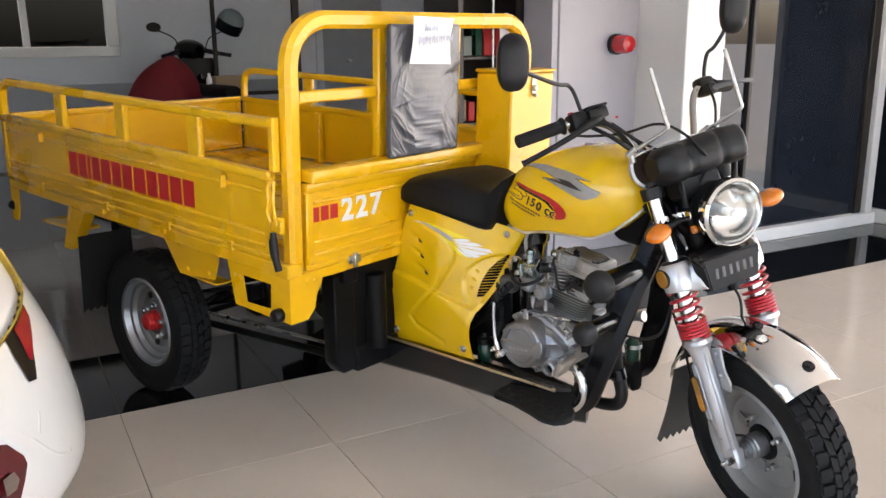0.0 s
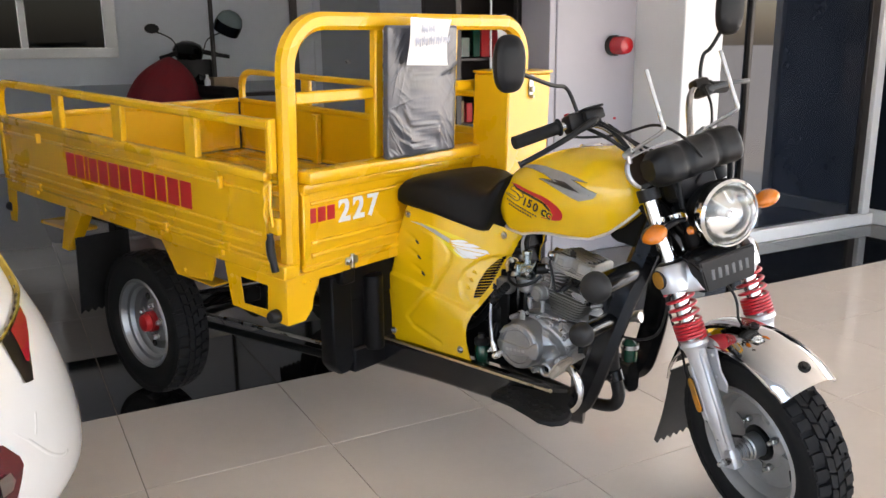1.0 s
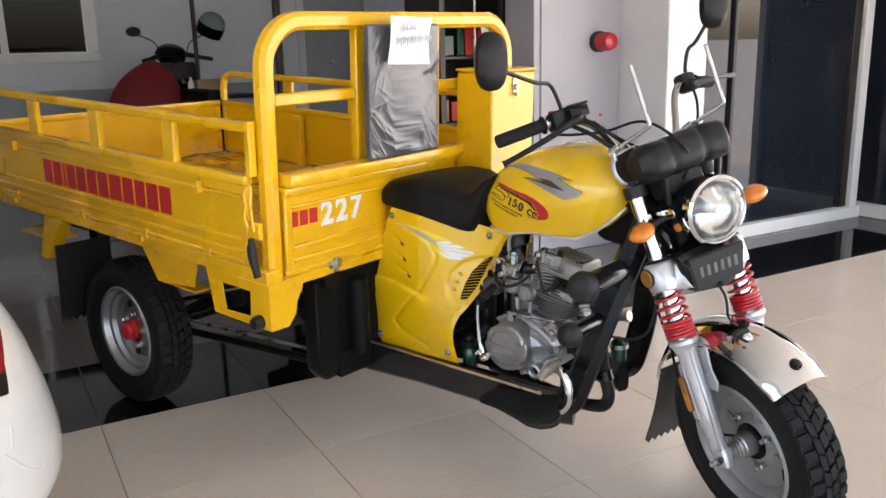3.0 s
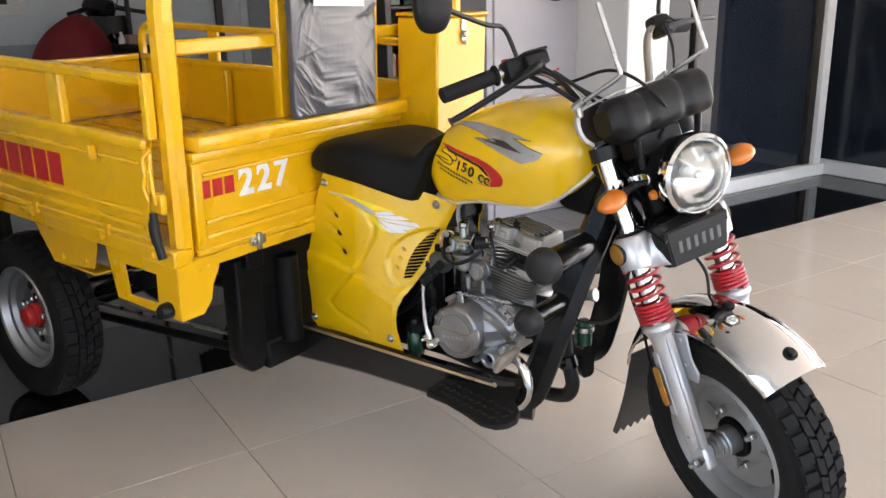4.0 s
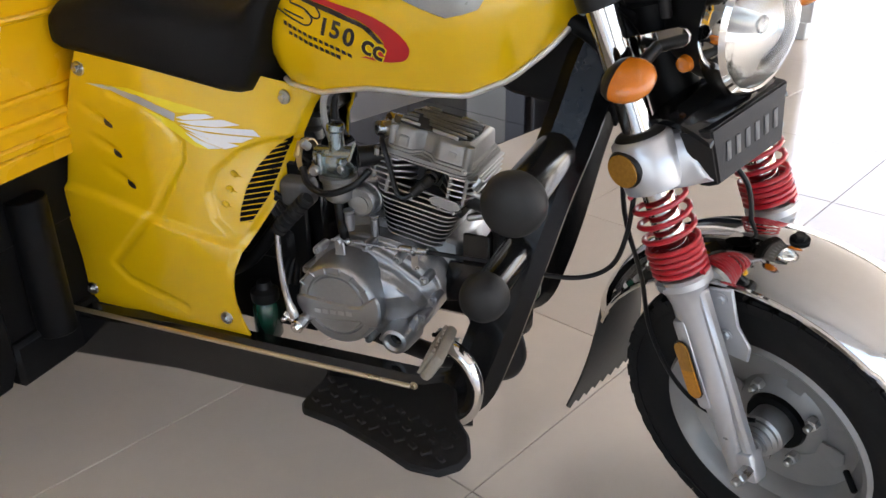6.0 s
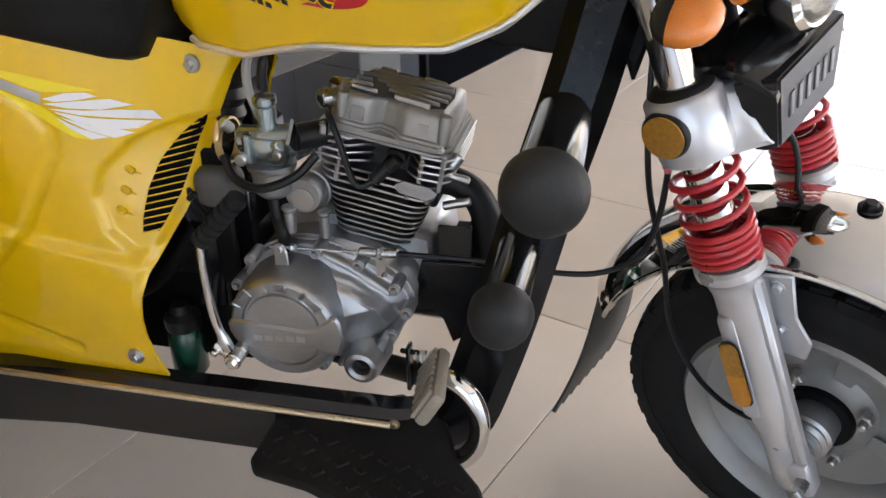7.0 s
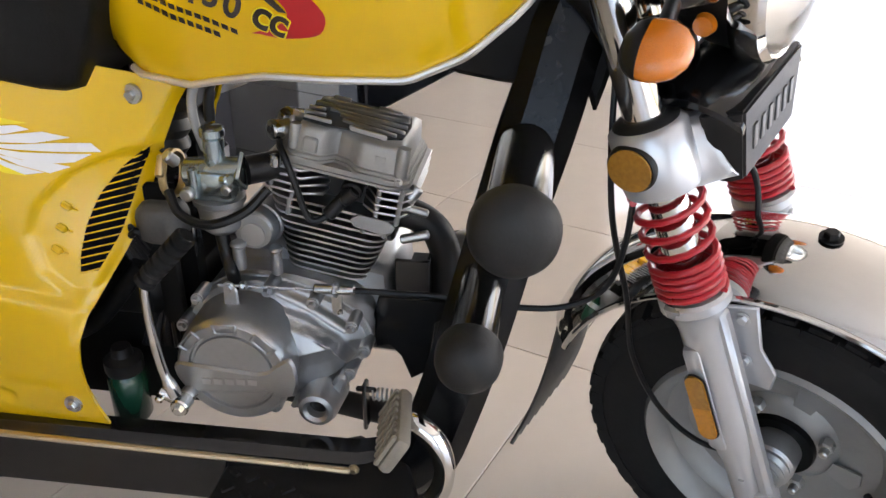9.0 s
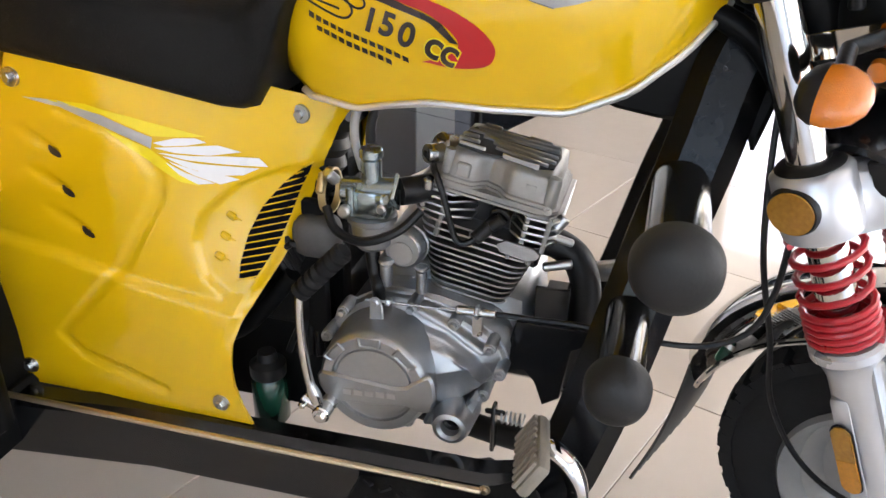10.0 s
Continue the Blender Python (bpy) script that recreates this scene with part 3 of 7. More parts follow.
RIBS = ((0.230, 0.012), (0.105, 0.014), (0.068, 0.016))
floor_b = bed("bed_floor", box(-BL, -0.02, -HW + 0.01, HW - 0.01, 0.012, 0.026, 0.002))
for y in (-0.45, -0.3, -0.15, 0, 0.15, 0.3, 0.45):
    bed("floor_rib", box(-BL + 0.05, -0.06, y - 0.02, y + 0.02, 0.0255, 0.034, 0.004, 2), parent=floor_b)
right = ribbed_board("side_board", -BL, -0.065, 0.036, 0.30, RIBS, pose(0, -HW, 0))
left = ribbed_board("side_board", -BL, -0.065, 0.036, 0.30, RIBS, pose(0, HW, 0) @ Matrix.Diagonal((1, -1, 1, 1)))
rear = ribbed_board("tail_board", -HW + 0.02, HW - 0.02, 0.036, 0.30, RIBS, pose(-BL, 0, 0, 0, 0, -90))
front = ribbed_board("front_panel", -0.535, 0.535, 0.0, 0.262, ((0.195, 0.012), (0.075, 0.014), (0.035, 0.016)), pose(-0.012, 0, 0, 0, 0, 90))
bed("ledge", box(-0.03, 0.036, -0.535, 0.535, 0.2625, 0.302, 0.010, 2), parent=front)
# board posts inside the box
for x in (-0.6, -1.2):
    bed("board_stay", merge(box(x - 0.02, x + 0.02, HW - 0.045, HW - 0.014, 0.035, 0.27, 0.005), bolt((x, HW - 0.0445, 0.05), (0, -1, 0)), bolt((x, HW - 0.0445, 0.25), (0, -1, 0))))
# bed frame under the boards
bed("bed_frame", merge(box(-BL - 0.01, 0.0, -HW - 0.006, -HW + 0.05, -0.012, 0.031, 0.005), box(-BL - 0.01, 0.0, HW - 0.05, HW + 0.006, -0.012, 0.031, 0.005),
    box(-BL - 0.012, -BL + 0.04, -HW + 0.051, HW - 0.051, -0.012, 0.031, 0.005), box(-0.06, -0.002, -HW + 0.051, HW - 0.051, -0.034, -0.002, 0.004)))


def side_rail(y, x_front=-0.050):
    """Tubular rail over a side board with three uprights."""
    zt = 0.434
    path = [(-BL + 0.012, y, 0.30), (-BL + 0.012, y, zt - 0.07), (-BL + 0.03, y, zt - 0.025), (-BL + 0.08, y, zt), (-BL + 0.2, y, zt), (x_front, y, zt)]
    r = rect_prof(0.028, 0.034, 0.007)
    rail = bed("side_rail", merge(tube([path[0], path[1]] + smooth_path(path[1:4], 5)[1:] + path[4:], 0, prof=r, up=(0, 1, 0)), tube([(x_front, y, zt + 0.017), (x_front, y, 0.30)], 0, prof=rect_prof(0.026, 0.026, 0.005), up=(0, 1, 0))))
    for x in (-1.302, -0.867, -0.432):
        bed("upright", tube([(x, y, 0.30), (x, y, zt - 0.012)], 0, prof=rect_prof(0.022, 0.064, 0.005), up=(1, 0, 0)), parent=rail)
    return rail


side_rail(-HW - 0.002)
side_rail(HW + 0.002)
# front arch with its inner frame
AY, AT = 0.56, 0.714
corner = 0.13
ap = [(-0.03, -AY, 0.0), (-0.03, -AY, AT - corner)]
for k in range(1, 8):
    a = math.pi / 2 * k / 8
    ap.append((-0.03, -AY + corner * (1 - math.cos(a)), AT - corner + corner * math.sin(a)))
ap += [(-0.03, -AY + corner, AT), (-0.03, AY - corner, AT)]
for k in range(1, 8):
    a = math.pi / 2 * k / 8
    ap.append((-0.03, AY - corner + corner * math.sin(a), AT - corner + corner * math.cos(a)))
ap += [(-0.03, AY, AT - corner), (-0.03, AY, 0.0)]
arch = bed("front_arch", tube(ap, 0, prof=rect_prof(0.05, 0.05, 0.012), up=(1, 0, 0)))
for y in (-0.205, 0.152):
    bed("upright", box(-0.045, -0.015, y - 0.018, y + 0.018, 0.30, AT - 0.02, 0.005), parent=arch)
for y0, y1 in ((-0.535, -0.224), (-0.186, 0.133), (0.171, 0.535)):
    bed("crossbar", box(-0.042, -0.018, y0, y1, 0.485, 0.520, 0.005), parent=arch)


def plate_with_hole(outer, inner, d, m):
    """A flat plate with one four-sided opening."""
    b = bmesh.new()
    n = len(outer)
    v = [[b.verts.new((x, y, z)) for x, y in ring] for ring, z in ((outer, 0), (inner, 0), (inner, d), (outer, d))]
    for a, c in ((0, 1), (1, 2), (2, 3), (3, 0)):
        for k in range(n):
            b.faces.new((v[a][k], v[a][(k + 1) % n], v[c][(k + 1) % n], v[c][k]))
    bmesh.ops.recalc_face_normals(b, faces=b.faces)
    bmesh.ops.bevel(b, geom=[e for e in b.edges if e.calc_face_angle(0) > 0.5], offset=0.0015, segments=1, affect="EDGES")
    return moved(b, m)


XZ = pose(0, 0, 0, 90, 0, 0)   # local x-y drawn in the x-z plane, thickness to -y
brk = bed("corner_bracket", merge(
    plate_with_hole([(-0.30, -0.012), (-0.268, -0.150), (-0.004, -0.150), (-0.004, -0.012)], [(-0.222, -0.045), (-0.208, -0.128), (-0.092, -0.122), (-0.088, -0.045)], 0.004, pose(0, -HW + 0.002, 0) @ XZ),
    prism([(-0.602, -0.012), (-0.602, -0.150), (-0.535, -0.150), (-0.508, -0.120), (-0.500, -0.080), (-0.480, -0.045), (-0.470, -0.004), (-0.535, -0.004)], 0.004, pose(-0.004, 0, 0) @ pose(0, 0, 0, 90, 0, 90)),
    *[bolt((0.0005, y, -0.03), (1, 0, 0), 0.006) for y in (-0.535, -0.510)], *[bolt((x, -HW - 0.006, 0.008), (0, -1, 0), 0.006) for x in (-0.085, -0.055)]))
bed("rubber_stop", lathe([(0, 0), (0.02, 0), (0.022, 0.004), (0.02, 0.024), (0.016, 0.03), (0, 0.03)], 20, pose(-0.045, -HW - 0.001, -0.128, 90, 0, 0)), PLASTIC, parent=brk)
bed("rear_bracket", merge(prism([(-BL - 0.02, -0.012), (-BL - 0.02, -0.15), (-BL + 0.03, -0.15), (-BL + 0.05, -0.10), (-BL + 0.06, -0.012)], 0.004, pose(0, -HW + 0.002, 0) @ XZ)))
bed("rubber_stop", lathe([(0, 0), (0.02, 0), (0.022, 0.004), (0.02, 0.024), (0.016, 0.03), (0, 0.03)], 20, pose(-BL - 0.002, -HW + 0.01, -0.09, 90, 0, -60)), PLASTIC)
# wheel-arch stays
for y, s in ((-HW + 0.02, 1), (HW - 0.02, -1)):
    bed("wheel_stay", merge(prism([(-0.69, -0.012), (-0.60, -0.125), (-0.40, -0.105), (-0.375, -0.04), (-0.375, -0.012)], 0.004, pose(0, y, 0) @ XZ),
        prism([(0.0, 0.0), (0.145, 0.0), (0.145, 0.09), (0.0, 0.09)], 0.004, pose(-0.69, y + (0.0 if s > 0 else -0.09), -0.012) @ pose(0, 0, 0, 0, 51, 0)),
        box(-0.60, -0.40, min(y, y + s * 0.06), max(y, y + s * 0.06), -0.127, -0.122, 0.001), bolt((-0.55, y - s * 0.004, -0.10), (0, -s, 0), 0.007), bolt((-0.43, y - s * 0.004, -0.09), (0, -s, 0), 0.007)))
    bed("wheel_stay", prism([(-1.33, -0.012), (-1.40, -0.190), (-1.345, -0.192), (-1.20, -0.012)], 0.05, pose(0, y + 0.03, 0) @ XZ, 0.002))
for x in (-1.52, -1.02, -0.62, -0.28):
    bed("hinge", merge(cyl((x - 0.03, -HW - 0.013, 0.034), (x + 0.03, -HW - 0.013, 0.034), 0.006, 10), box(x - 0.028, x - 0.006, -HW - 0.018, -HW - 0.006, 0.01, 0.033, 0.002), box(x + 0.006, x + 0.028, -HW - 0.018, -HW - 0.006, 0.034, 0.058, 0.002)))
for x in (-1.45, -0.27):
    bed("rope_hook", box(x - 0.007, x + 0.007, -HW - 0.034, -HW - 0.014, 0.225, 0.262, 0.003))
lat = bed("latch", merge(tube([(-0.045, -HW - 0.01, 0.275), (-0.05, -HW - 0.03, 0.255), (-0.042, -HW - 0.034, 0.225), (-0.05, -HW - 0.034, 0.19), (-0.044, -HW - 0.03, 0.16)], 0.006, 8, 5),
    box(-0.055, -0.005, -HW - 0.022, -HW - 0.004, 0.125, 0.175, 0.005), tube([(-0.035, -HW - 0.02, 0.27), (-0.03, -HW - 0.028, 0.22), (-0.026, -HW - 0.024, 0.15)], 0.005, 8, 4)))
bed("latch_grip", tube([(-0.032, -HW - 0.03, 0.13), (-0.026, -HW - 0.034, 0.08), (-0.012, -HW - 0.03, 0.02)], [0.009, 0.013, 0.011], 10, 4), PLASTIC, parent=lat)
bed("panel_catch", merge(box(0.0, 0.012, 0.165 - 0.54, 0.215 - 0.54, -0.012, 0.012, 0.003), bolt((0.012, 0.175 - 0.54, 0.0), (1, 0, 0), 0.007), box(0.004, 0.016, 0.183 - 0.54, 0.198 - 0.54, -0.026, 0.022, 0.003)), STEEL)
# tool box on the front ledge
tb = bed("tool_box", box(-0.002, 0.150, 0.242, 0.495, 0.16, 0.545, 0.006), label="yellow steel tool box with a hinged lid")
bed("lid", box(-0.005, 0.156, 0.237, 0.500, 0.546, 0.556, 0.003), parent=tb)
bed("hasp", merge(box(0.150, 0.156, 0.355, 0.380, 0.475, 0.545, 0.002), box(0.150, 0.166, 0.359, 0.376, 0.485, 0.505, 0.003), cyl((0.152, 0.367, 0.470), (0.168, 0.367, 0.470), 0.006)), STEEL, parent=tb)

# lettering: brand names are plain bars of their colour
x = -1.262
for wd in (0.062, 0.056, 0.020, 0.054, 0.062, 0.060, 0.062, 0.072, 0.062, 0.056, 0.062, 0.060):
    bed("lettering", box(x, x + wd, -HW - 0.0095, -HW - 0.0078, 0.128, 0.214, 0.0), REDPAINT, parent=right)
    x += wd + 0.0115
for k in range(3):
    y0 = -0.512 + k * 0.037
    bed("lettering", box(-0.0042, -0.0022, y0, y0 + 0.029, 0.142, 0.186, 0), REDPAINT, parent=front)


def text_mesh(body, size, m, depth=0.001, shear=0.0, bold=0.0):
    """Solid characters in the built-in font, as a bmesh."""
    cu = bpy.data.curves.new("chars", "FONT")
    cu.body, cu.size, cu.extrude, cu.shear, cu.offset = body, size, depth, shear, bold
    ob = bpy.data.objects.new("chars", cu)
    scene.collection.objects.link(ob)
    dg = bpy.context.evaluated_depsgraph_get()
    me = bpy.data.meshes.new_from_object(ob.evaluated_get(dg))
    b = bmesh.new()
    b.from_mesh(me)
    bpy.data.objects.remove(ob)
    bpy.data.curves.remove(cu)
    bpy.data.meshes.remove(me)
    return moved(b, m)


FRONT_TEXT = pose(-0.0030, 0, 0, 90, 0, 90)
for k, ch in enumerate("227"):
    bed("stencil_digit", text_mesh(ch, 0.098, pose(0, -0.394 + k * 0.060, 0.129) @ FRONT_TEXT, bold=0.0032), WHITEPAINT, "white stencilled digit", front)


# ---- wheels ----
def wheel(r, w, hub_mat, name, lugs, treadw):
    """A tyre, rim and hub about the local y axis, outer side to -y."""
    e = new(name)
    h = w / 2
    ty = lathe([(r * 0.60, -h * 0.70), (r * 0.66, -h * 0.90), (r * 0.78, -h * 1.02), (r * 0.88, -h * 1.0), (r * 0.938, -h * 0.86), (r * 0.955, -h * 0.5), (r * 0.960, 0), (r * 0.955, h * 0.5), (r * 0.938, h * 0.86), (r * 0.88, h * 1.0), (r * 0.78, h * 1.02), (r * 0.66, h * 0.90), (r * 0.60, h * 0.70)], 64, pose(0, 0, 0, 90, 0, 0))
    blocks = []
    nb = 40
    step = 2 * math.pi / nb

    def lug(a0, a1, y0, y1, r0, r1, skew):
        b = bmesh.new()
        vs = []
        for rr, g in ((r0, 0.0), (r1, 0.04)):
            for aa, yy in ((a0, y0), (a1, y0), (a1, y1), (a0, y1)):
                ang = aa + skew * (yy - y0) / (y1 - y0) + (g * step if aa == a0 else -g * step)
                fall = 0.35 * max(0.0, abs(yy) - h * 0.62)
                vs.append(b.verts.new(((rr - fall) * math.sin(ang), yy, (rr - fall) * math.cos(ang))))
        for q in ((0, 1, 2, 3), (4, 5, 6, 7), (0, 1, 5, 4), (1, 2, 6, 5), (2, 3, 7, 6), (3, 0, 4, 7)):
            b.faces.new([vs[k] for k in q])
        bmesh.ops.recalc_face_normals(b, faces=b.faces)
        return b
    for i in range(nb):
        a = step * i
        for row, (y0, y1) in enumerate(((-0.98, -0.44), (-0.36, -0.03), (0.03, 0.36), (0.44, 0.98))):
            o = a + (0.5 * step if row in (1, 2) else 0.0)
            gap = 0.16 if row in (0, 3) else 0.05
            blocks.append(lug(o + gap * step, o + (1 - gap) * step, y0 * h, y1 * h, r * 0.95, r * 0.998, step * (0.0 if row in (0, 3) else 0.22 if row == 1 else -0.22)))
        for sgn in (-1, 1):
            b = box(-0.020 * r / 0.28, 0.020 * r / 0.28, min(sgn * h * 1.03, sgn * h * 0.9), max(sgn * h * 1.03, sgn * h * 0.9), r * 0.885, r * 0.95, 0)
            blocks.append(moved(b, Matrix.Rotation(a + 0.5 * step, 4, "Y")))
    tyre = part("tyre", ty, RUBBER, e)
    tagged(part("tread", merge(*blocks), RUBBER, tyre), kind="stuff")
    return e, tyre


def rear_wheel(m, flip):
    e, tyre = wheel(0.277, 0.125, REDLENS, "wheel", 4, 0.1)
    e.parent = trike
    rim = part("rim", lathe([(0.168, 0.052), (0.175, -0.048), (0.168, -0.056), (0.160, -0.052), (0.152, -0.030), (0.140, -0.026), (0.132, -0.010), (0.120, -0.006), (0.112, 0.004), (0.085, 0.010), (0.070, -0.008), (0.050, -0.012), (0.050, 0.05)], 48, pose(0, 0, 0, 90, 0, 0) @ Matrix.Diagonal((1, 1, -1, 1))), ZINCRIM, e)
    hub = part("hub_cap", lathe([(0, -0.058), (0.018, -0.057), (0.030, -0.051), (0.034, -0.042), (0.034, -0.03), (0.040, -0.026), (0.040, 0.0), (0, 0)], 24, pose(0, 0, 0, 90, 0, 0) @ Matrix.Diagonal((1, 1, -1, 1))), REDPAINT, e, "red painted hub cap")
    for k in range(5):
        a = 2 * math.pi * k / 5 + 0.4
        part("wheel_nut", bolt((0.062 * math.cos(a), -0.010, 0.062 * math.sin(a)), (0, -1, 0), 0.010, 0.016), STEEL, e)
        part("slot", cyl((0.098 * math.cos(a + 0.6), -0.002, 0.098 * math.sin(a + 0.6)), (0.098 * math.cos(a + 0.6), 0.004, 0.098 * math.sin(a + 0.6)), 0.014), BLACK, e)
    e.matrix_world = m @ (pose(0, 0, 0, 0, 0, 180) if flip else Matrix())
    return e


rear_wheel(pose(-0.975, -0.545, 0.279, 0, 15, 0), False)
rear_wheel(pose(-0.975, 0.415, 0.279, 0, 40, 0), True)
# rear axle, springs, chassis
part("rear_axle", merge(cyl((-0.975, -0.50, 0.279), (-0.975, 0.37, 0.279), 0.035), lathe([(0, -0.09), (0.05, -0.08), (0.10, -0.03), (0.10, 0.03), (0.05, 0.08), (0, 0.09)], 24, pose(-0.975, -0.065, 0.279, 90, 0, 0))), CHASSIS, trike)
for y in (-0.42, 0.29):
    for k in range(4):
        L = 0.44 - 0.07 * k
        part("leaf_spring", tube([(-0.975 - L, y, 0.43 - 0.012 * k), (-0.975 - L * 0.5, y, 0.36 - 0.012 * k), (-0.975, y, 0.335 - 0.009 * k), (-0.975 + L * 0.5, y, 0.36 - 0.012 * k), (-0.975 + L, y, 0.43 - 0.012 * k)], 0, smooth=5, prof=rect_prof(0.05, 0.007, 0.001)), CHASSIS, trike)
    for hx in (-1.43, -0.53):
        part("spring_hanger", box(hx - 0.03, hx + 0.03, y - 0.03, y + 0.03, 0.42, 0.60, 0.004), CHASSIS, trike)
    part("chassis_rail", box(-1.72, 0.0, y - 0.03, y + 0.03, 0.575, 0.64, 0.006), CHASSIS, trike)
part("drive_shaft", cyl((-0.95, -0.065, 0.29), (-0.05, -0.04, 0.36), 0.022), CHASSIS, trike)
part("brake_rod", cyl((-0.93, -0.42, 0.30), (-0.10, -0.30, 0.29), 0.006), STEEL, trike)
part("radius_rod", cyl((-0.92, -0.46, 0.28), (-0.12, -0.34, 0.27), 0.014), CHASSIS, trike)
part("damper", merge(cyl((-0.86, -0.40, 0.33), (-0.45, -0.40, 0.55), 0.018), cyl((-0.74, -0.40, 0.395), (-0.45, -0.40, 0.55), 0.026)), BLACK, trike)
part("damper_rod", cyl((-0.80, -0.455, 0.40), (-0.35, -0.455, 0.53), 0.011), CHROME, trike)


def flap(pts, d, teeth, depth):
    """A rubber flap outline with a toothed lower edge, from lower left to lower right."""
    (ax, ay), (bx, by), rest = pts[0], pts[1], pts[2:]
    low = []
    for k in range(teeth * 2 + 1):
        f = k / (teeth * 2)
        low.append((ax + (bx - ax) * f, ay + (by - ay) * f + (depth if k % 2 else 0)))
    return prism(low + list(rest), d)


for y in (-0.545, 0.415):
    part("mud_flap", moved(flap([(-0.10, 0), (0.10, 0), (0.105, 0.32), (-0.105, 0.32)], 0.006, 7, 0.014), pose(-1.33, y - 0.02, 0.262, 90, 0, 90) @ pose(0, 0, 0, 6, 0, 0)), RUBBER, trike)
part("tail_lamp_bracket", box(-1.76, -1.45, -0.6, -0.5, 0.565, 0.58, 0.003), YELLOW, trike)

# ---- main frame ----
part("cross_member", box(-0.13, -0.03, -0.40, 0.27, 0.50, 0.62, 0.008), CHASSIS, trike)
part("bulkhead", box(-0.105, -0.035, -0.40, 0.36, 0.285, 0.63, 0.006), CHASSIS, trike)
part("frame_post", prism([(-0.472, 0.60), (-0.472, 0.31), (-0.445, 0.272), (-0.405, 0.272), (-0.385, 0.31), (-0.385, 0.60)], 0.065, pose(-0.09, 0, 0) @ pose(0, 0, 0, 90, 0, 90), 0.006), CHASSIS, trike)
part("frame_post", box(-0.09, -0.025, 0.27, 0.35, 0.275, 0.60, 0.010), CHASSIS, trike)
part("lower_cross_member", box(-0.12, -0.02, -0.39, 0.26, 0.262, 0.345, 0.008), CHASSIS, trike)
part("damper_mount", cyl((-0.02, -0.30, 0.33), (-0.02, -0.30, 0.58), 0.034), CHASSIS, trike)
part("inner_guard", merge(box(0.17, 0.385, -0.105, -0.095, 0.30, 0.62, 0.004), box(0.24, 0.36, -0.12, -0.10, 0.44, 0.50, 0.01), tube([(0.22, -0.12, 0.40), (0.28, -0.125, 0.44), (0.345, -0.12, 0.52)], 0.012, 10, 4)), CHASSIS, trike)
part("battery_box", box(-0.02, 0.20, -0.15, 0.12, 0.36, 0.66, 0.015), PLASTIC, trike)
for s, y in ((1, -0.185), (-1, 0.165)):
    part("frame_beam", tube([(-0.12, y - s * 0.06, 0.293), (0.16, y - s * 0.015, 0.283), (0.62, y, 0.277), (0.70, y + s * 0.03, 0.275)], 0, prof=rect_prof(0.045, 0.098, 0.01)), BLACK, trike)
part("brake_rod", merge(cyl((-0.10, -0.258, 0.352), (0.625, -0.230, 0.328), 0.0042, 8), cyl((-0.15, -0.261, 0.356), (-0.095, -0.258, 0.352), 0.008, 8), bolt((0.628, -0.226, 0.328), (0, -1, 0), 0.0045, 0.005)), material("brassy rod", (0.55, 0.45, 0.30), 0.3, 0.9), trike)
for s in (-1, 1):
    path = [(0.872, s * 0.026, 0.880), (0.852, s * 0.036, 0.84), (0.837, s * 0.048, 0.80), (0.823, s * 0.067, 0.74), (0.810, s * 0.083, 0.69), (0.790, s * 0.108, 0.62), (0.758, s * 0.147, 0.49), (0.730, s * 0.165, 0.39), (0.700, s * 0.175, 0.31), (0.655, s * 0.178, 0.282)]
    part("down_tube", tube(path, 0, smooth=5, prof=rect_prof(0.050, 0.080, 0.020), up=(1, 0, 0)), TUBEBLACK, trike)
part("ignition_coil", merge(cyl((0.695, 0.04, 0.494), (0.755, 0.04, 0.510), 0.014), cyl((0.752, 0.04, 0.509), (0.764, 0.04, 0.512), 0.018)), STEEL, trike)
part("frame_gusset", merge(prism([(0.695, 0.764), (0.715, 0.751), (0.772, 0.742), (0.862, 0.740), (0.873, 0.710), (0.884, 0.750), (0.895, 0.80), (0.90, 0.88), (0.72, 0.90)], 0.09, pose(0, 0.045, 0) @ XZ, 0.006), box(0.45, 0.85, -0.035, 0.035, 0.80, 0.86, 0.01)), CHASSIS, trike)
for pts in ([(0.78, -0.075, 0.88), (0.845, -0.085, 0.85), (0.885, -0.075, 0.80), (0.905, -0.04, 0.75)], [(0.80, -0.06, 0.90), (0.868, -0.07, 0.87), (0.905, -0.055, 0.82), (0.925, -0.02, 0.78)]):
    part("wiring_loom", tube(pts, 0.013, 10, 5), CHASSIS, trike)
part("head_tube", cyl((0.905, -0.005, 0.80), (0.83, -0.005, 0.955), 0.040), CHASSIS, trike)
for (x, z, r) in ((0.804, 0.687, 0.042), (0.767, 0.550, 0.033)):
    guard = part("leg_guard", cyl((x - 0.002, -0.075, z), (x, -0.285, z), r * 0.74, 24), BLACK, trike)
    part("end_cap", lathe([(0, 0), (r * 0.97, 0), (r, 0.004), (r * 0.995, 0.012), (r * 0.96, 0.022), (r * 0.86, 0.031), (r * 0.65, 0.038), (r * 0.35, 0.0415), (0, 0.0425)], 40, pose(x, -0.283, z, 90, 0, 0)), CAPRUBBER, guard, "black rubber end cap")
FOOT = pose(0, 0, 0.268, 2, -6, 0)
fb = part("foot_board", prism([(0.462, -0.200), (0.458, -0.285), (0.470, -0.304), (0.545, -0.322), (0.630, -0.356), (0.690, -0.384), (0.735, -0.386), (0.760, -0.366), (0.766, -0.340), (0.750, -0.302), (0.715, -0.262), (0.690, -0.200), (0.62, -0.150)], 0.014, FOOT @ pose(0.0, 0, -0.026), 0.004), RUBBER, trike, "black ribbed rubber foot board")
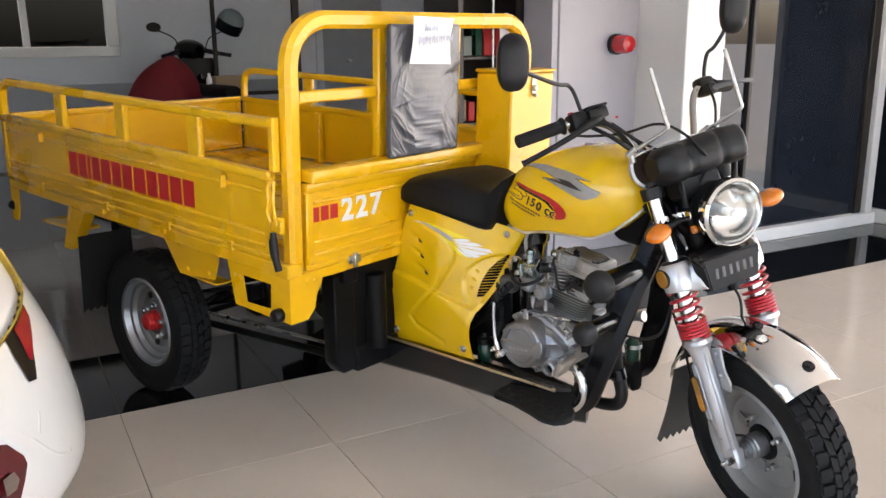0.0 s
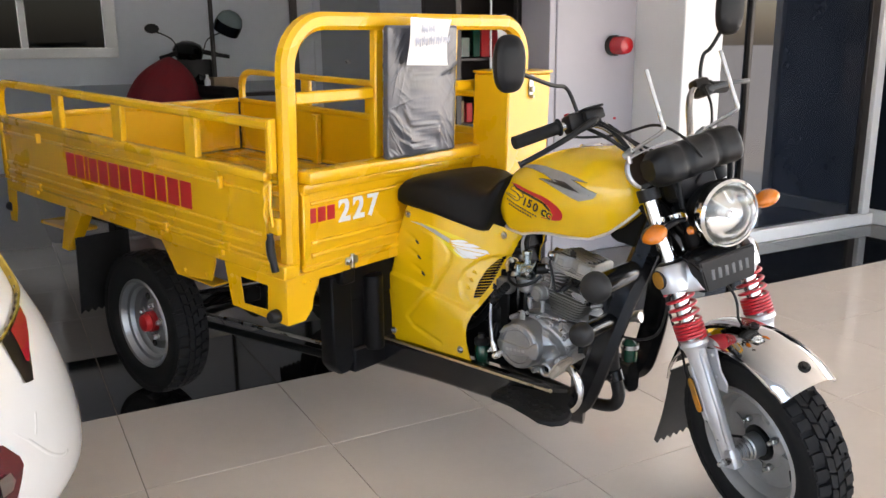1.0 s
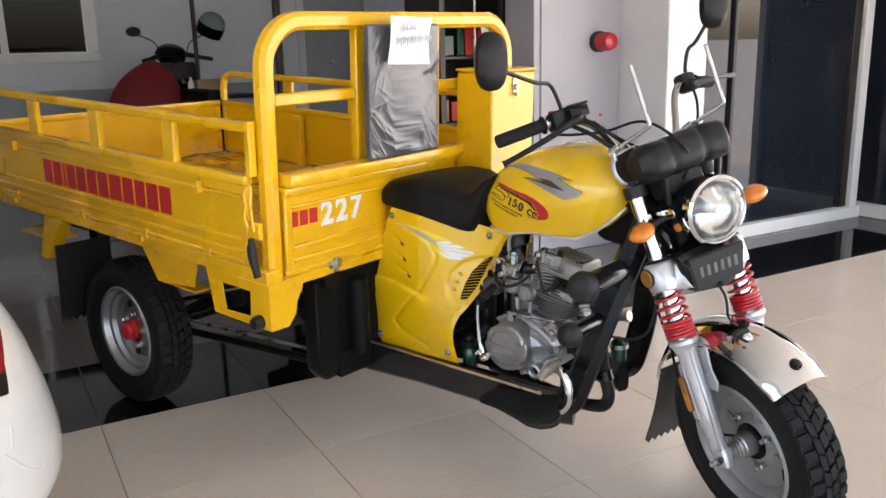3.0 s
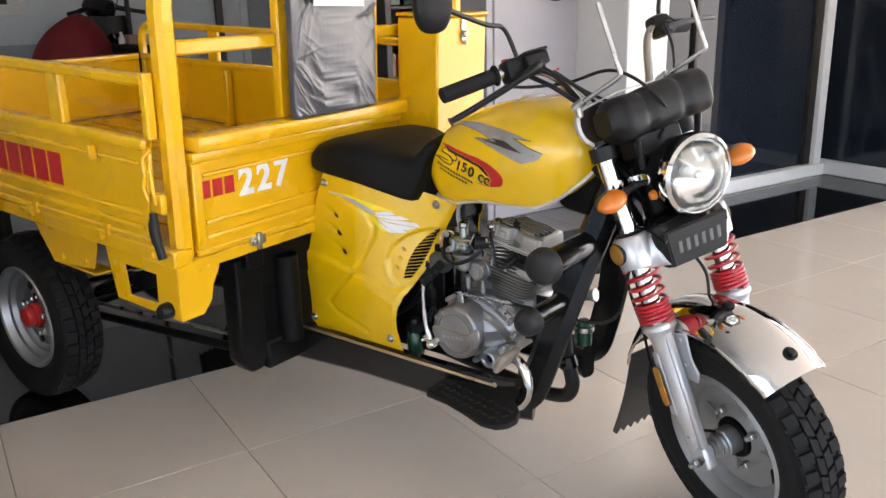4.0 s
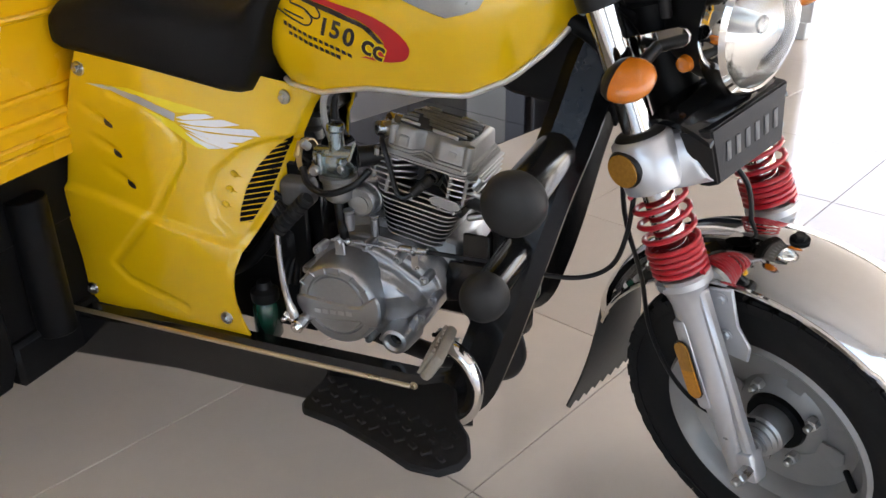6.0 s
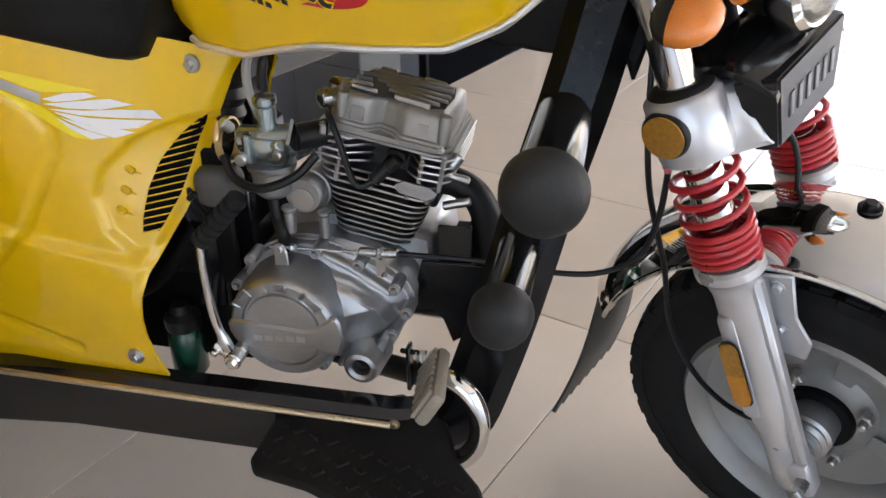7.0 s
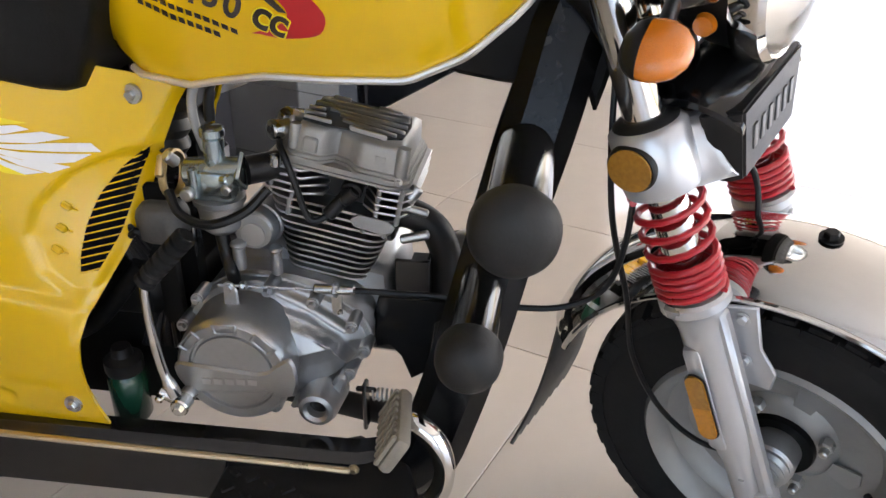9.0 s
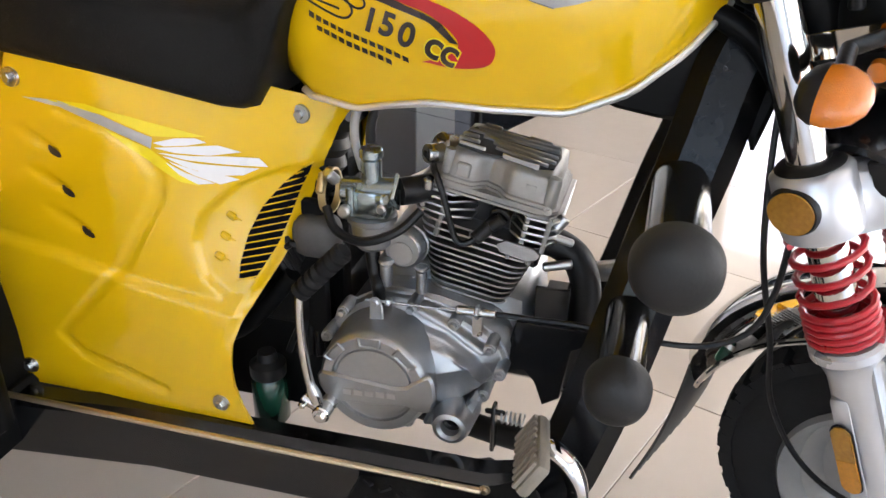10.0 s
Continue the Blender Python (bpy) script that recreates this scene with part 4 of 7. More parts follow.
part("foot_plate", prism([(0.53, -0.230), (0.54, -0.290), (0.63, -0.330), (0.68, -0.335), (0.68, -0.23)], 0.006, FOOT @ pose(0, 0, -0.0345), 0.001), BLACK, fb)
rng = random.Random(9)
for i in range(11):
    for j in range(4):
        px, py = 0.480 + 0.025 * i, -0.225 - 0.0085 * i - 0.026 * j
        if py > -0.290 - 0.32 * (px - 0.470) and py < -0.205:
            part("stud", moved(box(-0.008, 0.008, -0.004, 0.004, 0, 0.004, 0.0015), FOOT @ pose(px, py, -0.013, 0, 0, 35 if (i + j) % 2 else -35)), RUBBER, fb)
ped = part("brake_pedal", tube([(0.686, -0.235, 0.418), (0.706, -0.243, 0.420), (0.728, -0.248, 0.402), (0.738, -0.250, 0.368), (0.731, -0.250, 0.328), (0.706, -0.246, 0.302), (0.665, -0.228, 0.300)], 0.0125, 12, 5), CHROME, trike, "chromed bent brake pedal arm")
pad_m = Matrix.Translation((0.687, -0.262, 0.425)) @ pose(0, 0, 0, -8, -58, 16)
pad = part("pedal_pad", box(-0.024, 0.024, -0.050, 0.050, -0.009, 0.009, 0.008, 2), TAN, ped, "worn ribbed rubber pad", pad_m)
for k in range(8):
    part("rib", box(-0.020, 0.020, -0.046 + 0.012 * k, -0.040 + 0.012 * k, 0.008, 0.013, 0.001), TAN, pad, "", pad_m)
part("return_spring", tube([(0.612 + 0.0008 * k, -0.065 + 0.0085 * math.cos(k * 0.785), 0.312 + 0.0085 * math.sin(k * 0.785)) for k in range(42)], 0.0015, 6), STEEL, trike)
part("stand_bracket", prism([(0.628, 0.472), (0.725, 0.472), (0.722, 0.452), (0.700, 0.440), (0.690, 0.365), (0.668, 0.350), (0.655, 0.385), (0.640, 0.400), (0.622, 0.396), (0.620, 0.440)], 0.006, pose(0, -0.068, 0) @ XZ, 0.001), BLACK, trike)
part("bracket_box", box(0.648, 0.691, -0.064, -0.058, 0.462, 0.520, 0.001), BLACK, trike)
part("bracket_side", box(0.686, 0.691, -0.057, 0.06, 0.462, 0.520, 0.001), BLACK, trike)
part("bracket_floor", box(0.6485, 0.6855, -0.057, 0.06, 0.462, 0.466, 0.001), BLACK, trike)
part("spring_anchor", merge(
    box(0.600, 0.606, -0.075, -0.055, 0.255, 0.330, 0.002), cyl((0.590, -0.065, 0.318), (0.618, -0.065, 0.318), 0.004)), BLACK, trike)
part("green_bottle", lathe([(0, 0), (0.021, 0), (0.0245, 0.006), (0.0245, 0.066), (0.020, 0.074), (0, 0.074)], 24, pose(0.306, -0.138, 0.296)), GREEN, trike)
part("bottle_cap", lathe([(0, 0), (0.0235, 0), (0.0245, 0.004), (0.0245, 0.018), (0.014, 0.024), (0.012, 0.036), (0, 0.036)], 20, pose(0.306, -0.138, 0.3705)), PLASTIC, trike)
part("green_bottle", lathe([(0, 0), (0.022, 0), (0.024, 0.006), (0.024, 0.055), (0.012, 0.07), (0, 0.07)], 20, pose(0.724, 0.055, 0.362)), GREEN, trike)
part("bottle_clamp", merge(lathe([(0.026, 0), (0.028, 0), (0.028, 0.012), (0.026, 0.012), (0.026, 0)], 20, pose(0.724, 0.055, 0.402)), box(0.700, 0.726, 0.05, 0.06, 0.402, 0.414, 0.002)), STEEL, trike)

# ---- seat ----
SEAT = ((-0.035, 0.805, 0.838, 0.165), (-0.015, 0.800, 0.868, 0.187), (0.03, 0.795, 0.886, 0.200), (0.10, 0.786, 0.897, 0.202), (0.17, 0.775, 0.893, 0.198), (0.24, 0.757, 0.875, 0.180), (0.29, 0.741, 0.865, 0.160), (0.310, 0.737, 0.869, 0.150), (0.326, 0.741, 0.878, 0.146), (0.345, 0.778, 0.893, 0.145), (0.370, 0.850, 0.914, 0.136), (0.390, 0.890, 0.922, 0.128))
rings = []
for x, z0, z1, w in SEAT:
    ring = []
    for i in range(56):
        a = 2 * math.pi * i / 56
        c, s = math.cos(a), math.sin(a)
        y = math.copysign(abs(c) ** (0.30 if s > 0 else 0.22), c) * w
        z = (z0 + z1) / 2 + math.copysign(abs(s) ** (0.42 if s > 0 else 0.35), s) * (z1 - z0) / 2
        if s > 0:
            z -= 0.010 * (abs(y) / w) ** 3
        ring.append((x + (0.02 * (y / w) ** 2 if x < 0 else 0), -0.012 + y, z))
    rings.append(ring)
seat = part("seat", loft(rings), VINYL, trike, "black vinyl saddle with a raised front", angle=50)

# ---- tank ----
TANK = ((0.345, 0.775, 0.890, 0.105), (0.38, 0.755, 0.932, 0.128), (0.44, 0.748, 0.970, 0.140), (0.48, 0.757, 0.985, 0.146), (0.53, 0.765, 1.001, 0.151), (0.60, 0.765, 1.014, 0.156), (0.68, 0.768, 1.019, 0.156), (0.74, 0.794, 1.011, 0.148), (0.79, 0.836, 0.988, 0.128), (0.82, 0.872, 0.960, 0.098), (0.832, 0.895, 0.937, 0.06))


def tank_at(x, f):
    """A point on the tank's near side: f from 0 at the lower edge to 1 at the ridge."""
    for a, c in zip(TANK, TANK[1:]):
        if a[0] <= x <= c[0]:
            k = (x - a[0]) / (c[0] - a[0])
            z0, z1, w = (a[i] + (c[i] - a[i]) * k for i in (1, 2, 3))
            break
    else:
        z0, z1, w = TANK[-1][1:] if x > 0.5 else TANK[0][1:]
    ang = math.pi * f
    # lower edge tucks in, the flank is full, the top rounds over
    y = w * (0.82 + 0.18 * math.sin(min(1, f / 0.45) * math.pi / 2)) if f < 0.45 else w * max(0.0, math.cos((f - 0.45) / 0.55 * math.pi / 2)) ** 0.62
    z = z0 + (z1 - z0) * (f if f < 0.45 else 0.45 + 0.55 * math.sin((f - 0.45) / 0.55 * math.pi / 2) ** 1.15)
    return Vector((x, -y, z))


xs = [0.345 + (0.832 - 0.345) * i / 40 for i in range(41)]
fs = [j / 18 for j in range(19)]
rings = []
for x in xs:
    half = [tank_at(x, f) for f in fs]
    rings.append(half + [Vector((q.x, -q.y, q.z)) for q in reversed(half[:-1])])
tank = part("fuel_tank", loft(rings), GLOSSY, trike, "glossy yellow fuel tank with grey and red decals", angle=60)
for s in (1, -1):
    edge = [tank_at(x, 0.0) for x in xs[2:]]
    part("seam_strip", tube([(q.x, s * (q.y - 0.003), q.z - 0.002) for q in edge], 0.0042, 8), SEAMSTEEL, tank)
part("fuel_cap", lathe([(0, 0), (0.034, 0), (0.034, 0.010), (0.028, 0.016), (0, 0.017)], 24, pose(0.60, 0, 1.002, 0, -6, 0)), CHROME, tank)
part("tank_trim", tube([(0.775, -0.055, 0.985), (0.785, -0.02, 0.99), (0.785, 0.02, 0.99), (0.775, 0.055, 0.985)], 0.014, 10, 4), DECALWHITE, tank)


def decal(name, outline, mat, at, parent, off=0.0012, label="", out=(0, -1, 0)):
    """A thin sticker draped on a curved surface; the outline is in the surface's two coordinates."""
    b = bmesh.new()
    vs = [b.verts.new((x, f, 0)) for x, f in outline]
    fc = b.faces.new(vs)
    bmesh.ops.triangulate(b, faces=[fc])
    for _ in range(3):
        bmesh.ops.subdivide_edges(b, edges=[e for e in b.edges if e.calc_length() > 0.02], cuts=1)
        bmesh.ops.triangulate(b, faces=b.faces[:])
    for v in b.verts:
        x, f = v.co.x, v.co.y
        p = at(x, f)
        d1, d2 = at(x + 0.002, f) - p, at(x, f + 0.01) - p
        nn = d1.cross(d2).normalized()
        if nn.dot(Vector(out)) < 0:
            nn.negate()
        v.co = p + nn * off
    return part(name, b, mat, parent, label)


decal("decal", [(0.395, 0.86), (0.451, 0.807), (0.541, 0.709), (0.617, 0.648), (0.679, 0.595), (0.628, 0.610), (0.713, 0.504), (0.704, 0.463), (0.661, 0.436), (0.603, 0.507), (0.514, 0.625), (0.569, 0.598), (0.488, 0.717)], DECALGREY, tank_at, tank, label="grey lightning decal")
decal("decal", [(0.526, 0.613), (0.584, 0.585), (0.566, 0.613), (0.611, 0.587), (0.660, 0.513), (0.613, 0.542)], DECALBLACK, tank_at, tank, off=0.0016)
for a, c in (((0.661, 0.436), (0.514, 0.625)), ((0.514, 0.625), (0.569, 0.598)), ((0.569, 0.598), (0.395, 0.86)), ((0.713, 0.504), (0.628, 0.610)), ((0.628, 0.610), (0.679, 0.595))):
    part("decal_outline", tube([tank_at(a[0] + (c[0] - a[0]) * k / 8, a[1] + (c[1] - a[1]) * k / 8) for k in range(9)], 0.0014, 5), DECALBLACK, tank)
swoosh = [(q.x, q.y) for q in smooth_path([(0.395, 0.684, 0), (0.475, 0.551, 0), (0.543, 0.456, 0), (0.581, 0.374, 0), (0.600, 0.303, 0), (0.604, 0.245, 0), (0.593, 0.190, 0), (0.558, 0.176, 0), (0.524, 0.201, 0)], 4)]
swoosh += [(q.x, q.y) for q in smooth_path([(0.552, 0.223, 0), (0.566, 0.284, 0), (0.547, 0.375, 0), (0.501, 0.482, 0), (0.436, 0.588, 0)], 4)]
decal("decal", swoosh, REDPAINT, tank_at, tank, label="red swoosh decal")
decal("decal", [(0.410, 0.650), (0.436, 0.588), (0.501, 0.482), (0.547, 0.375), (0.566, 0.284), (0.557, 0.290), (0.536, 0.372), (0.490, 0.475), (0.430, 0.580)], DECALBLACK, tank_at, tank, off=0.0016)


def tank_frame(x, f):
    """Axes on the tank's flank at a point: along the print line, up it, and outwards."""
    q = tank_at(x, f)
    ex = (tank_at(x + 0.03, f - 0.067) - q).normalized()
    ez = ex.cross(tank_at(x, f + 0.1) - q).normalized()
    if ez.y > 0:
        ez.negate()
    ey = ez.cross(ex)
    return Matrix(((ex.x, ey.x, ez.x, q.x), (ex.y, ey.y, ez.y, q.y), (ex.z, ey.z, ez.z, q.z), (0, 0, 0, 1)))


for ch, x, f, sz in (("1", 0.4702, 0.427, 0.034), ("5", 0.4894, 0.392, 0.034), ("0", 0.5103, 0.335, 0.036), ("c", 0.5388, 0.263, 0.044), ("c", 0.5555, 0.233, 0.044)):
    for mat_c, grow, lift in ((DECALBLACK, 0.0009, 0.0024), (DECALYELLOW, 0.0024, 0.0018)):
        ch_b = text_mesh(ch, sz, Matrix(), 0.0005, bold=grow)
        mid = [(min(v.co[k] for v in ch_b.verts) + max(v.co[k] for v in ch_b.verts)) / 2 for k in (0, 1)]
        if mat_c is DECALBLACK or ch == "c":
            part("character" if mat_c is DECALBLACK else "character_outline", moved(ch_b, tank_frame(x, f) @ pose(-mid[0], -mid[1], lift)), mat_c, tank, "black printed character" if mat_c is DECALBLACK else "yellow outline")
for curl in ([(0.378, 0.600), (0.3903, 0.566), (0.4033, 0.533), (0.4178, 0.500), (0.4319, 0.471), (0.4423, 0.4625), (0.4478, 0.478), (0.4459, 0.503), (0.436, 0.540), (0.418, 0.575), (0.405, 0.600), (0.409, 0.622), (0.424, 0.615)],
             [(0.4367, 0.532), (0.4425, 0.516), (0.4527, 0.490), (0.4608, 0.485), (0.4627, 0.502), (0.455, 0.540)],
             [(0.394, 0.575), (0.4067, 0.548), (0.4177, 0.527), (0.432, 0.502)]):
    part("emblem_line", tube([tank_at(*q) + Vector((0, -0.0005, 0)) for q in curl], 0.0013, 5, 4), DECALBLACK, tank)
for x0, f0, x1, f1, n, h in ((0.3945, 0.497, 0.5123, 0.195, 13, 0.024), (0.4042, 0.423, 0.4928, 0.193, 10, 0.026)):
    for k in range(n):
        a, c = k / n, (k + 0.72) / n
        xa, fa, xc, fc = x0 + (x1 - x0) * a, f0 + (f1 - f0) * a, x0 + (x1 - x0) * c, f0 + (f1 - f0) * c
        decal("small_print", [(xa, fa), (xc, fc), (xc, fc + h), (xa, fa + h)], DECALBLACK, tank_at, tank)

# ---- side cover ----
def interp(tab, v):
    for (a, p), (c, q) in zip(tab, tab[1:]):
        if v <= c:
            k = max(0.0, (v - a) / (c - a))
            return p + (q - p) * k
    return tab[-1][1]


REAR = ((0.333, -0.063), (0.356, -0.070), (0.41, -0.070), (0.49, -0.064), (0.556, -0.050), (0.61, -0.034), (0.69, -0.014), (0.75, 0.008), (0.80, 0.032))
FRONT = ((0.30, 0.322), (0.336, 0.309), (0.358, 0.300), (0.376, 0.296), (0.39, 0.292), (0.418, 0.290), (0.448, 0.292), (0.476, 0.301), (0.511, 0.318), (0.545, 0.338), (0.574, 0.351), (0.60, 0.359), (0.63, 0.369), (0.66, 0.380), (0.70, 0.398), (0.735, 0.418), (0.75, 0.424))
CREASE = ((-0.07, 0.572), (-0.022, 0.566), (0.06, 0.553), (0.16, 0.528), (0.294, 0.494), (0.33, 0.484))
ARC = ((0.495, 0.285), (0.533, 0.250), (0.577, 0.240), (0.612, 0.251), (0.646, 0.289), (0.662, 0.335))


def smoothstep(a, c, v):
    k = min(1.0, max(0.0, (v - a) / (c - a)))
    return k * k * (3 - 2 * k)


COVER_HOLES = ((0.088, 0.685), (0.096, 0.635), (0.113, 0.583))
SWAGE = [Vector(q) for q in ((0.105, 0.738), (0.160, 0.722), (0.195, 0.699), (0.213, 0.664), (0.210, 0.635), (0.156, 0.543), (0.084, 0.470), (0.041, 0.424), (0.068, 0.397), (0.183, 0.361))]


def cover_at(x, z):
    """The side cover's outer surface as a depth over x and z."""
    xf = interp(FRONT, z)
    y = -0.200 + 0.119 * max(0.0, (x - 0.15) / 0.25) ** 1.5 * smoothstep(0.36, 0.66, z)
    # dished panel round the vent, behind a curved step
    y += 0.007 * smoothstep(0.0, 0.010, x - interp(ARC, z)) * smoothstep(0.495, 0.510, z) * smoothstep(0.668, 0.655, z)
    y += 0.010 * smoothstep(xf - 0.016, xf, x) * smoothstep(0.42, 0.50, z)
    d = z - interp(CREASE, x)
    y -= 0.010 * smoothstep(0.004, -0.009, d) * smoothstep(-0.17, -0.02, d)
    # pressed groove winding down the panel
    p = Vector((x, z))
    d2 = min((p - (a + (c - a) * min(1.0, max(0.0, (p - a).dot(c - a) / (c - a).length_squared)))).length for a, c in zip(SWAGE, SWAGE[1:]))
    y += 0.0032 * smoothstep(0.012, 0.002, d2)
    # leaf-shaped dents that end in the three small holes
    for hx, hz in COVER_HOLES:
        u = (x - hx + 0.062) / 0.070
        if 0 < u < 1:
            w = z - (hz + 0.030 - 0.032 * u)
            y += 0.0055 * u * smoothstep(0.015 * math.sin(math.pi * u ** 0.8), 0.0, abs(w)) if abs(w) < 0.015 else 0.0
    # rounded rear edge
    xr = interp(REAR, z)
    y += 0.030 * max(0.0, 1 - (x - xr) / 0.020) ** 2
    return Vector((x, y, z))


def cover_grid(side):
    g = []
    for j in range(121):
        row = []
        v = j / 120
        for i in range(111):
            u = i / 110
            z = 0.0
            for _ in range(3):
                x = interp(REAR, z or 0.5) * (1 - u) + interp(FRONT, z or 0.5) * u
                zb = 0.332
                zt = 0.812 - 0.16 * (x - 0.03) if x < 0.326 else 0.768 - 0.38 * (x - 0.326)
                z = zb + (zt - zb) * v
            p = cover_at(x, z)
            row.append((p.x, p.y if side > 0 else -p.y, p.z))
        g.append(row)
    return g


cover = part("side_cover", sheet(cover_grid(1), 0.004), GLOSSY, trike, "glossy yellow side cover with vent slots", angle=60)
part("side_cover", sheet(cover_grid(-1), 0.004), GLOSSY, trike, angle=60)
cover_bolts = ((0.364, 0.729), (0.269, 0.360), (0.049, 0.771), (-0.026, 0.360))
for x, z in cover_bolts:
    p = cover_at(x, z)
    part("cover_bolt", merge(lathe([(0, 0), (0.012, 0), (0.011, 0.003), (0.0, 0.003)], 20, pose(p.x, p.y, p.z, 90, 0, 0)), bolt((p.x, p.y - 0.002, p.z), (0, -1, 0), 0.006, 0.006)), STEEL, cover)
for x, z in COVER_HOLES:
    decal("hole", [(x + 0.010 * math.cos(a), z + 0.0055 * math.sin(a) - 0.45 * 0.010 * math.cos(a)) for a in [2 * math.pi * i / 12 for i in range(12)]], DECALBLACK, cover_at, cover)
decal("decal", [(0.087, 0.749), (0.144, 0.748), (0.194, 0.735), (0.239, 0.720), (0.269, 0.709), (0.232, 0.7105), (0.214, 0.712), (0.163, 0.737)], DECALYELLOW, cover_at, cover, label="bright yellow flash decal")
decal("decal", [(0.059, 0.749), (0.106, 0.749), (0.162, 0.736), (0.214, 0.710), (0.211, 0.697), (0.160, 0.722), (0.104, 0.741)], DECALSILVER, cover_at, cover, label="silver flash decal")
decal("decal", [(0.159, 0.720), (0.211, 0.6955), (0.228, 0.678), (0.252, 0.657), (0.257, 0.649), (0.237, 0.655), (0.199, 0.686)], DECALYELLOW, cover_at, cover)
FEATHERS = (((0.214, 0.704), (0.238, 0.709), (0.258, 0.708), (0.269, 0.702), (0.248, 0.6995), (0.225, 0.6995)),
            ((0.214, 0.698), (0.248, 0.6985), (0.280, 0.698), (0.303, 0.688), (0.270, 0.686), (0.236, 0.691)),
            ((0.217, 0.692), (0.253, 0.6865), (0.287, 0.684), (0.320, 0.679), (0.328, 0.667), (0.286, 0.674), (0.246, 0.682)),
            ((0.222, 0.688), (0.257, 0.677), (0.291, 0.671), (0.319, 0.666), (0.302, 0.659), (0.273, 0.661), (0.243, 0.674)),
            ((0.227, 0.681), (0.256, 0.668), (0.287, 0.659), (0.298, 0.654), (0.278, 0.6495), (0.252, 0.6625)),
            ((0.224, 0.680), (0.244, 0.666), (0.273, 0.651), (0.255, 0.651), (0.237, 0.664)))
for leaf in FEATHERS:
    decal("decal", list(leaf), DECALWHITE, cover_at, cover, off=0.0016, label="white feather decal")
vent = []
for k in range(16):
    f = k / 15
    z = 0.528 + (0.664 - 0.528) * f
    vent.append((interp(((0.528, 0.293), (0.547, 0.294), (0.581, 0.302), (0.615, 0.317), (0.644, 0.341), (0.666, 0.369)), z), interp(((0.528, 0.312), (0.539, 0.319), (0.569, 0.336), (0.601, 0.347), (0.635, 0.358), (0.664, 0.371)), z), z))
# shade inside the vent is a black sheet laid over the uncut cover
part("vent_opening", loft([[cover_at(a + (c - a) * i / 5, z) + Vector((0, -0.0012, 0)) for i in range(6)] for a, c, z in vent], cap=False, closed=False), VENTBLACK, cover, "black sheet for the shade inside the vent")
for a, c, z in vent:
    p, q = cover_at(a - 0.002, z), cover_at(c + 0.002, z)
    part("vent_slat", tube([p + Vector((0, -0.0022, -0.002)), q + Vector((0, -0.0022, 0.003))], 0.0010, 5), GLOSSY, cover)
for x, z in ((0.286, 0.606), (0.279, 0.581), (0.272, 0.556)):
    q = cover_at(x, z)
    part("rib", tube([q + Vector((-0.010, 0.001, 0.006)), q + Vector((0, -0.002, 0)), q + Vector((0.010, 0.001, -0.006))], [0.001, 0.0045, 0.001], 8, 4), GLOSSY, cover)

# ---- engine ----
COVER = ENG @ pose(0, 0, 0.1595) @ pose(0, 0, 0, 0, 2.5, 0) @ pose(0, 0, -0.1595)
BARREL = COVER @ pose(-0.008, 0, 0)
eng = new("engine")
eng.parent = trike
eng["label"] = "cast aluminium single-cylinder engine"


def engp(name, b, mat, label="", m=None, parent=None):
    return part(name, b, mat, parent or eng, label, m)


def fin(sx, sy, z, t=0.0028, notch=False):
    r = 0.022
    pts = []
    for cx, cy, a0 in ((sx - r, sy - r, 0), (-sx + r, sy - r, 90), (-sx + r, -sy + r, 180), (sx - r, -sy + r, 270)):
        for k in range(5):
            a = radians(a0 + 22.5 * k)
            pts.append((cx + r * math.cos(a), cy + r * math.sin(a)))
    return prism(pts, t, pose(0, 0, z))


# core coloured black to give the shade between the cooling fins
engp("cylinder", merge(box(-0.040, 0.044, -0.050, 0.055, 0.0, 0.14, 0.01), box(-0.070, 0.074, -0.045, 0.06, 0.10, 0.155, 0.008)), GAPSHADE, m=BARREL)
for k in range(8):
    engp("cooling_fin", fin(0.052 + 0.0024 * k, 0.066 + 0.0014 * k, 0.004 + 0.0092 * k, 0.0026), ALUFIN, m=BARREL)
for k in range(3):
    engp("cooling_fin", fin(0.074 + 0.0028 * k, 0.078 + 0.0016 * k, 0.080 + 0.0110 * k, 0.0030), ALUFIN, m=BARREL)
for k in range(4):
    z = 0.112 + 0.0096 * k
    left_fin = prism([(-0.088, 0.07), (-0.090, -0.070), (-0.080, -0.082), (-0.040, -0.084), (-0.014, -0.070 + 0.006 * k), (-0.012, -0.045), (0.0, -0.03), (0.0, 0.07)], 0.0034, pose(0, 0, z), 0.0008)
    right_fin = prism([(0.0, 0.07), (0.0, -0.03), (0.030, -0.045), (0.034, -0.070 + 0.006 * k), (0.050, -0.084), (0.082, -0.080), (0.090, -0.068), (0.090, 0.07)], 0.0034, pose(0, 0, z), 0.0008)
    engp("cooling_fin", merge(left_fin, right_fin), ALUFIN, m=BARREL)
for x, y, z0, z1, r in [(x, -0.078, 0.100, 0.148, 0.0034) for x in (-0.076, -0.050, 0.052, 0.078)] + [(x, -0.076, 0.079, 0.105, 0.0040) for x in (-0.052, -0.008, 0.040, 0.066)]:
    engp("fin_post", cyl((x, y, z0), (x, y, z1), r, 8), ALU, m=BARREL)
engp("spark_plug_boot", merge(cyl((0.010, -0.040, 0.140), (0.010, -0.078, 0.128), 0.013), cyl((0.010, -0.076, 0.130), (-0.012, -0.094, 0.100), 0.0085), cyl((0.004, -0.086, 0.118), (0.016, -0.084, 0.134), 0.008)), PLASTIC, m=ENG)
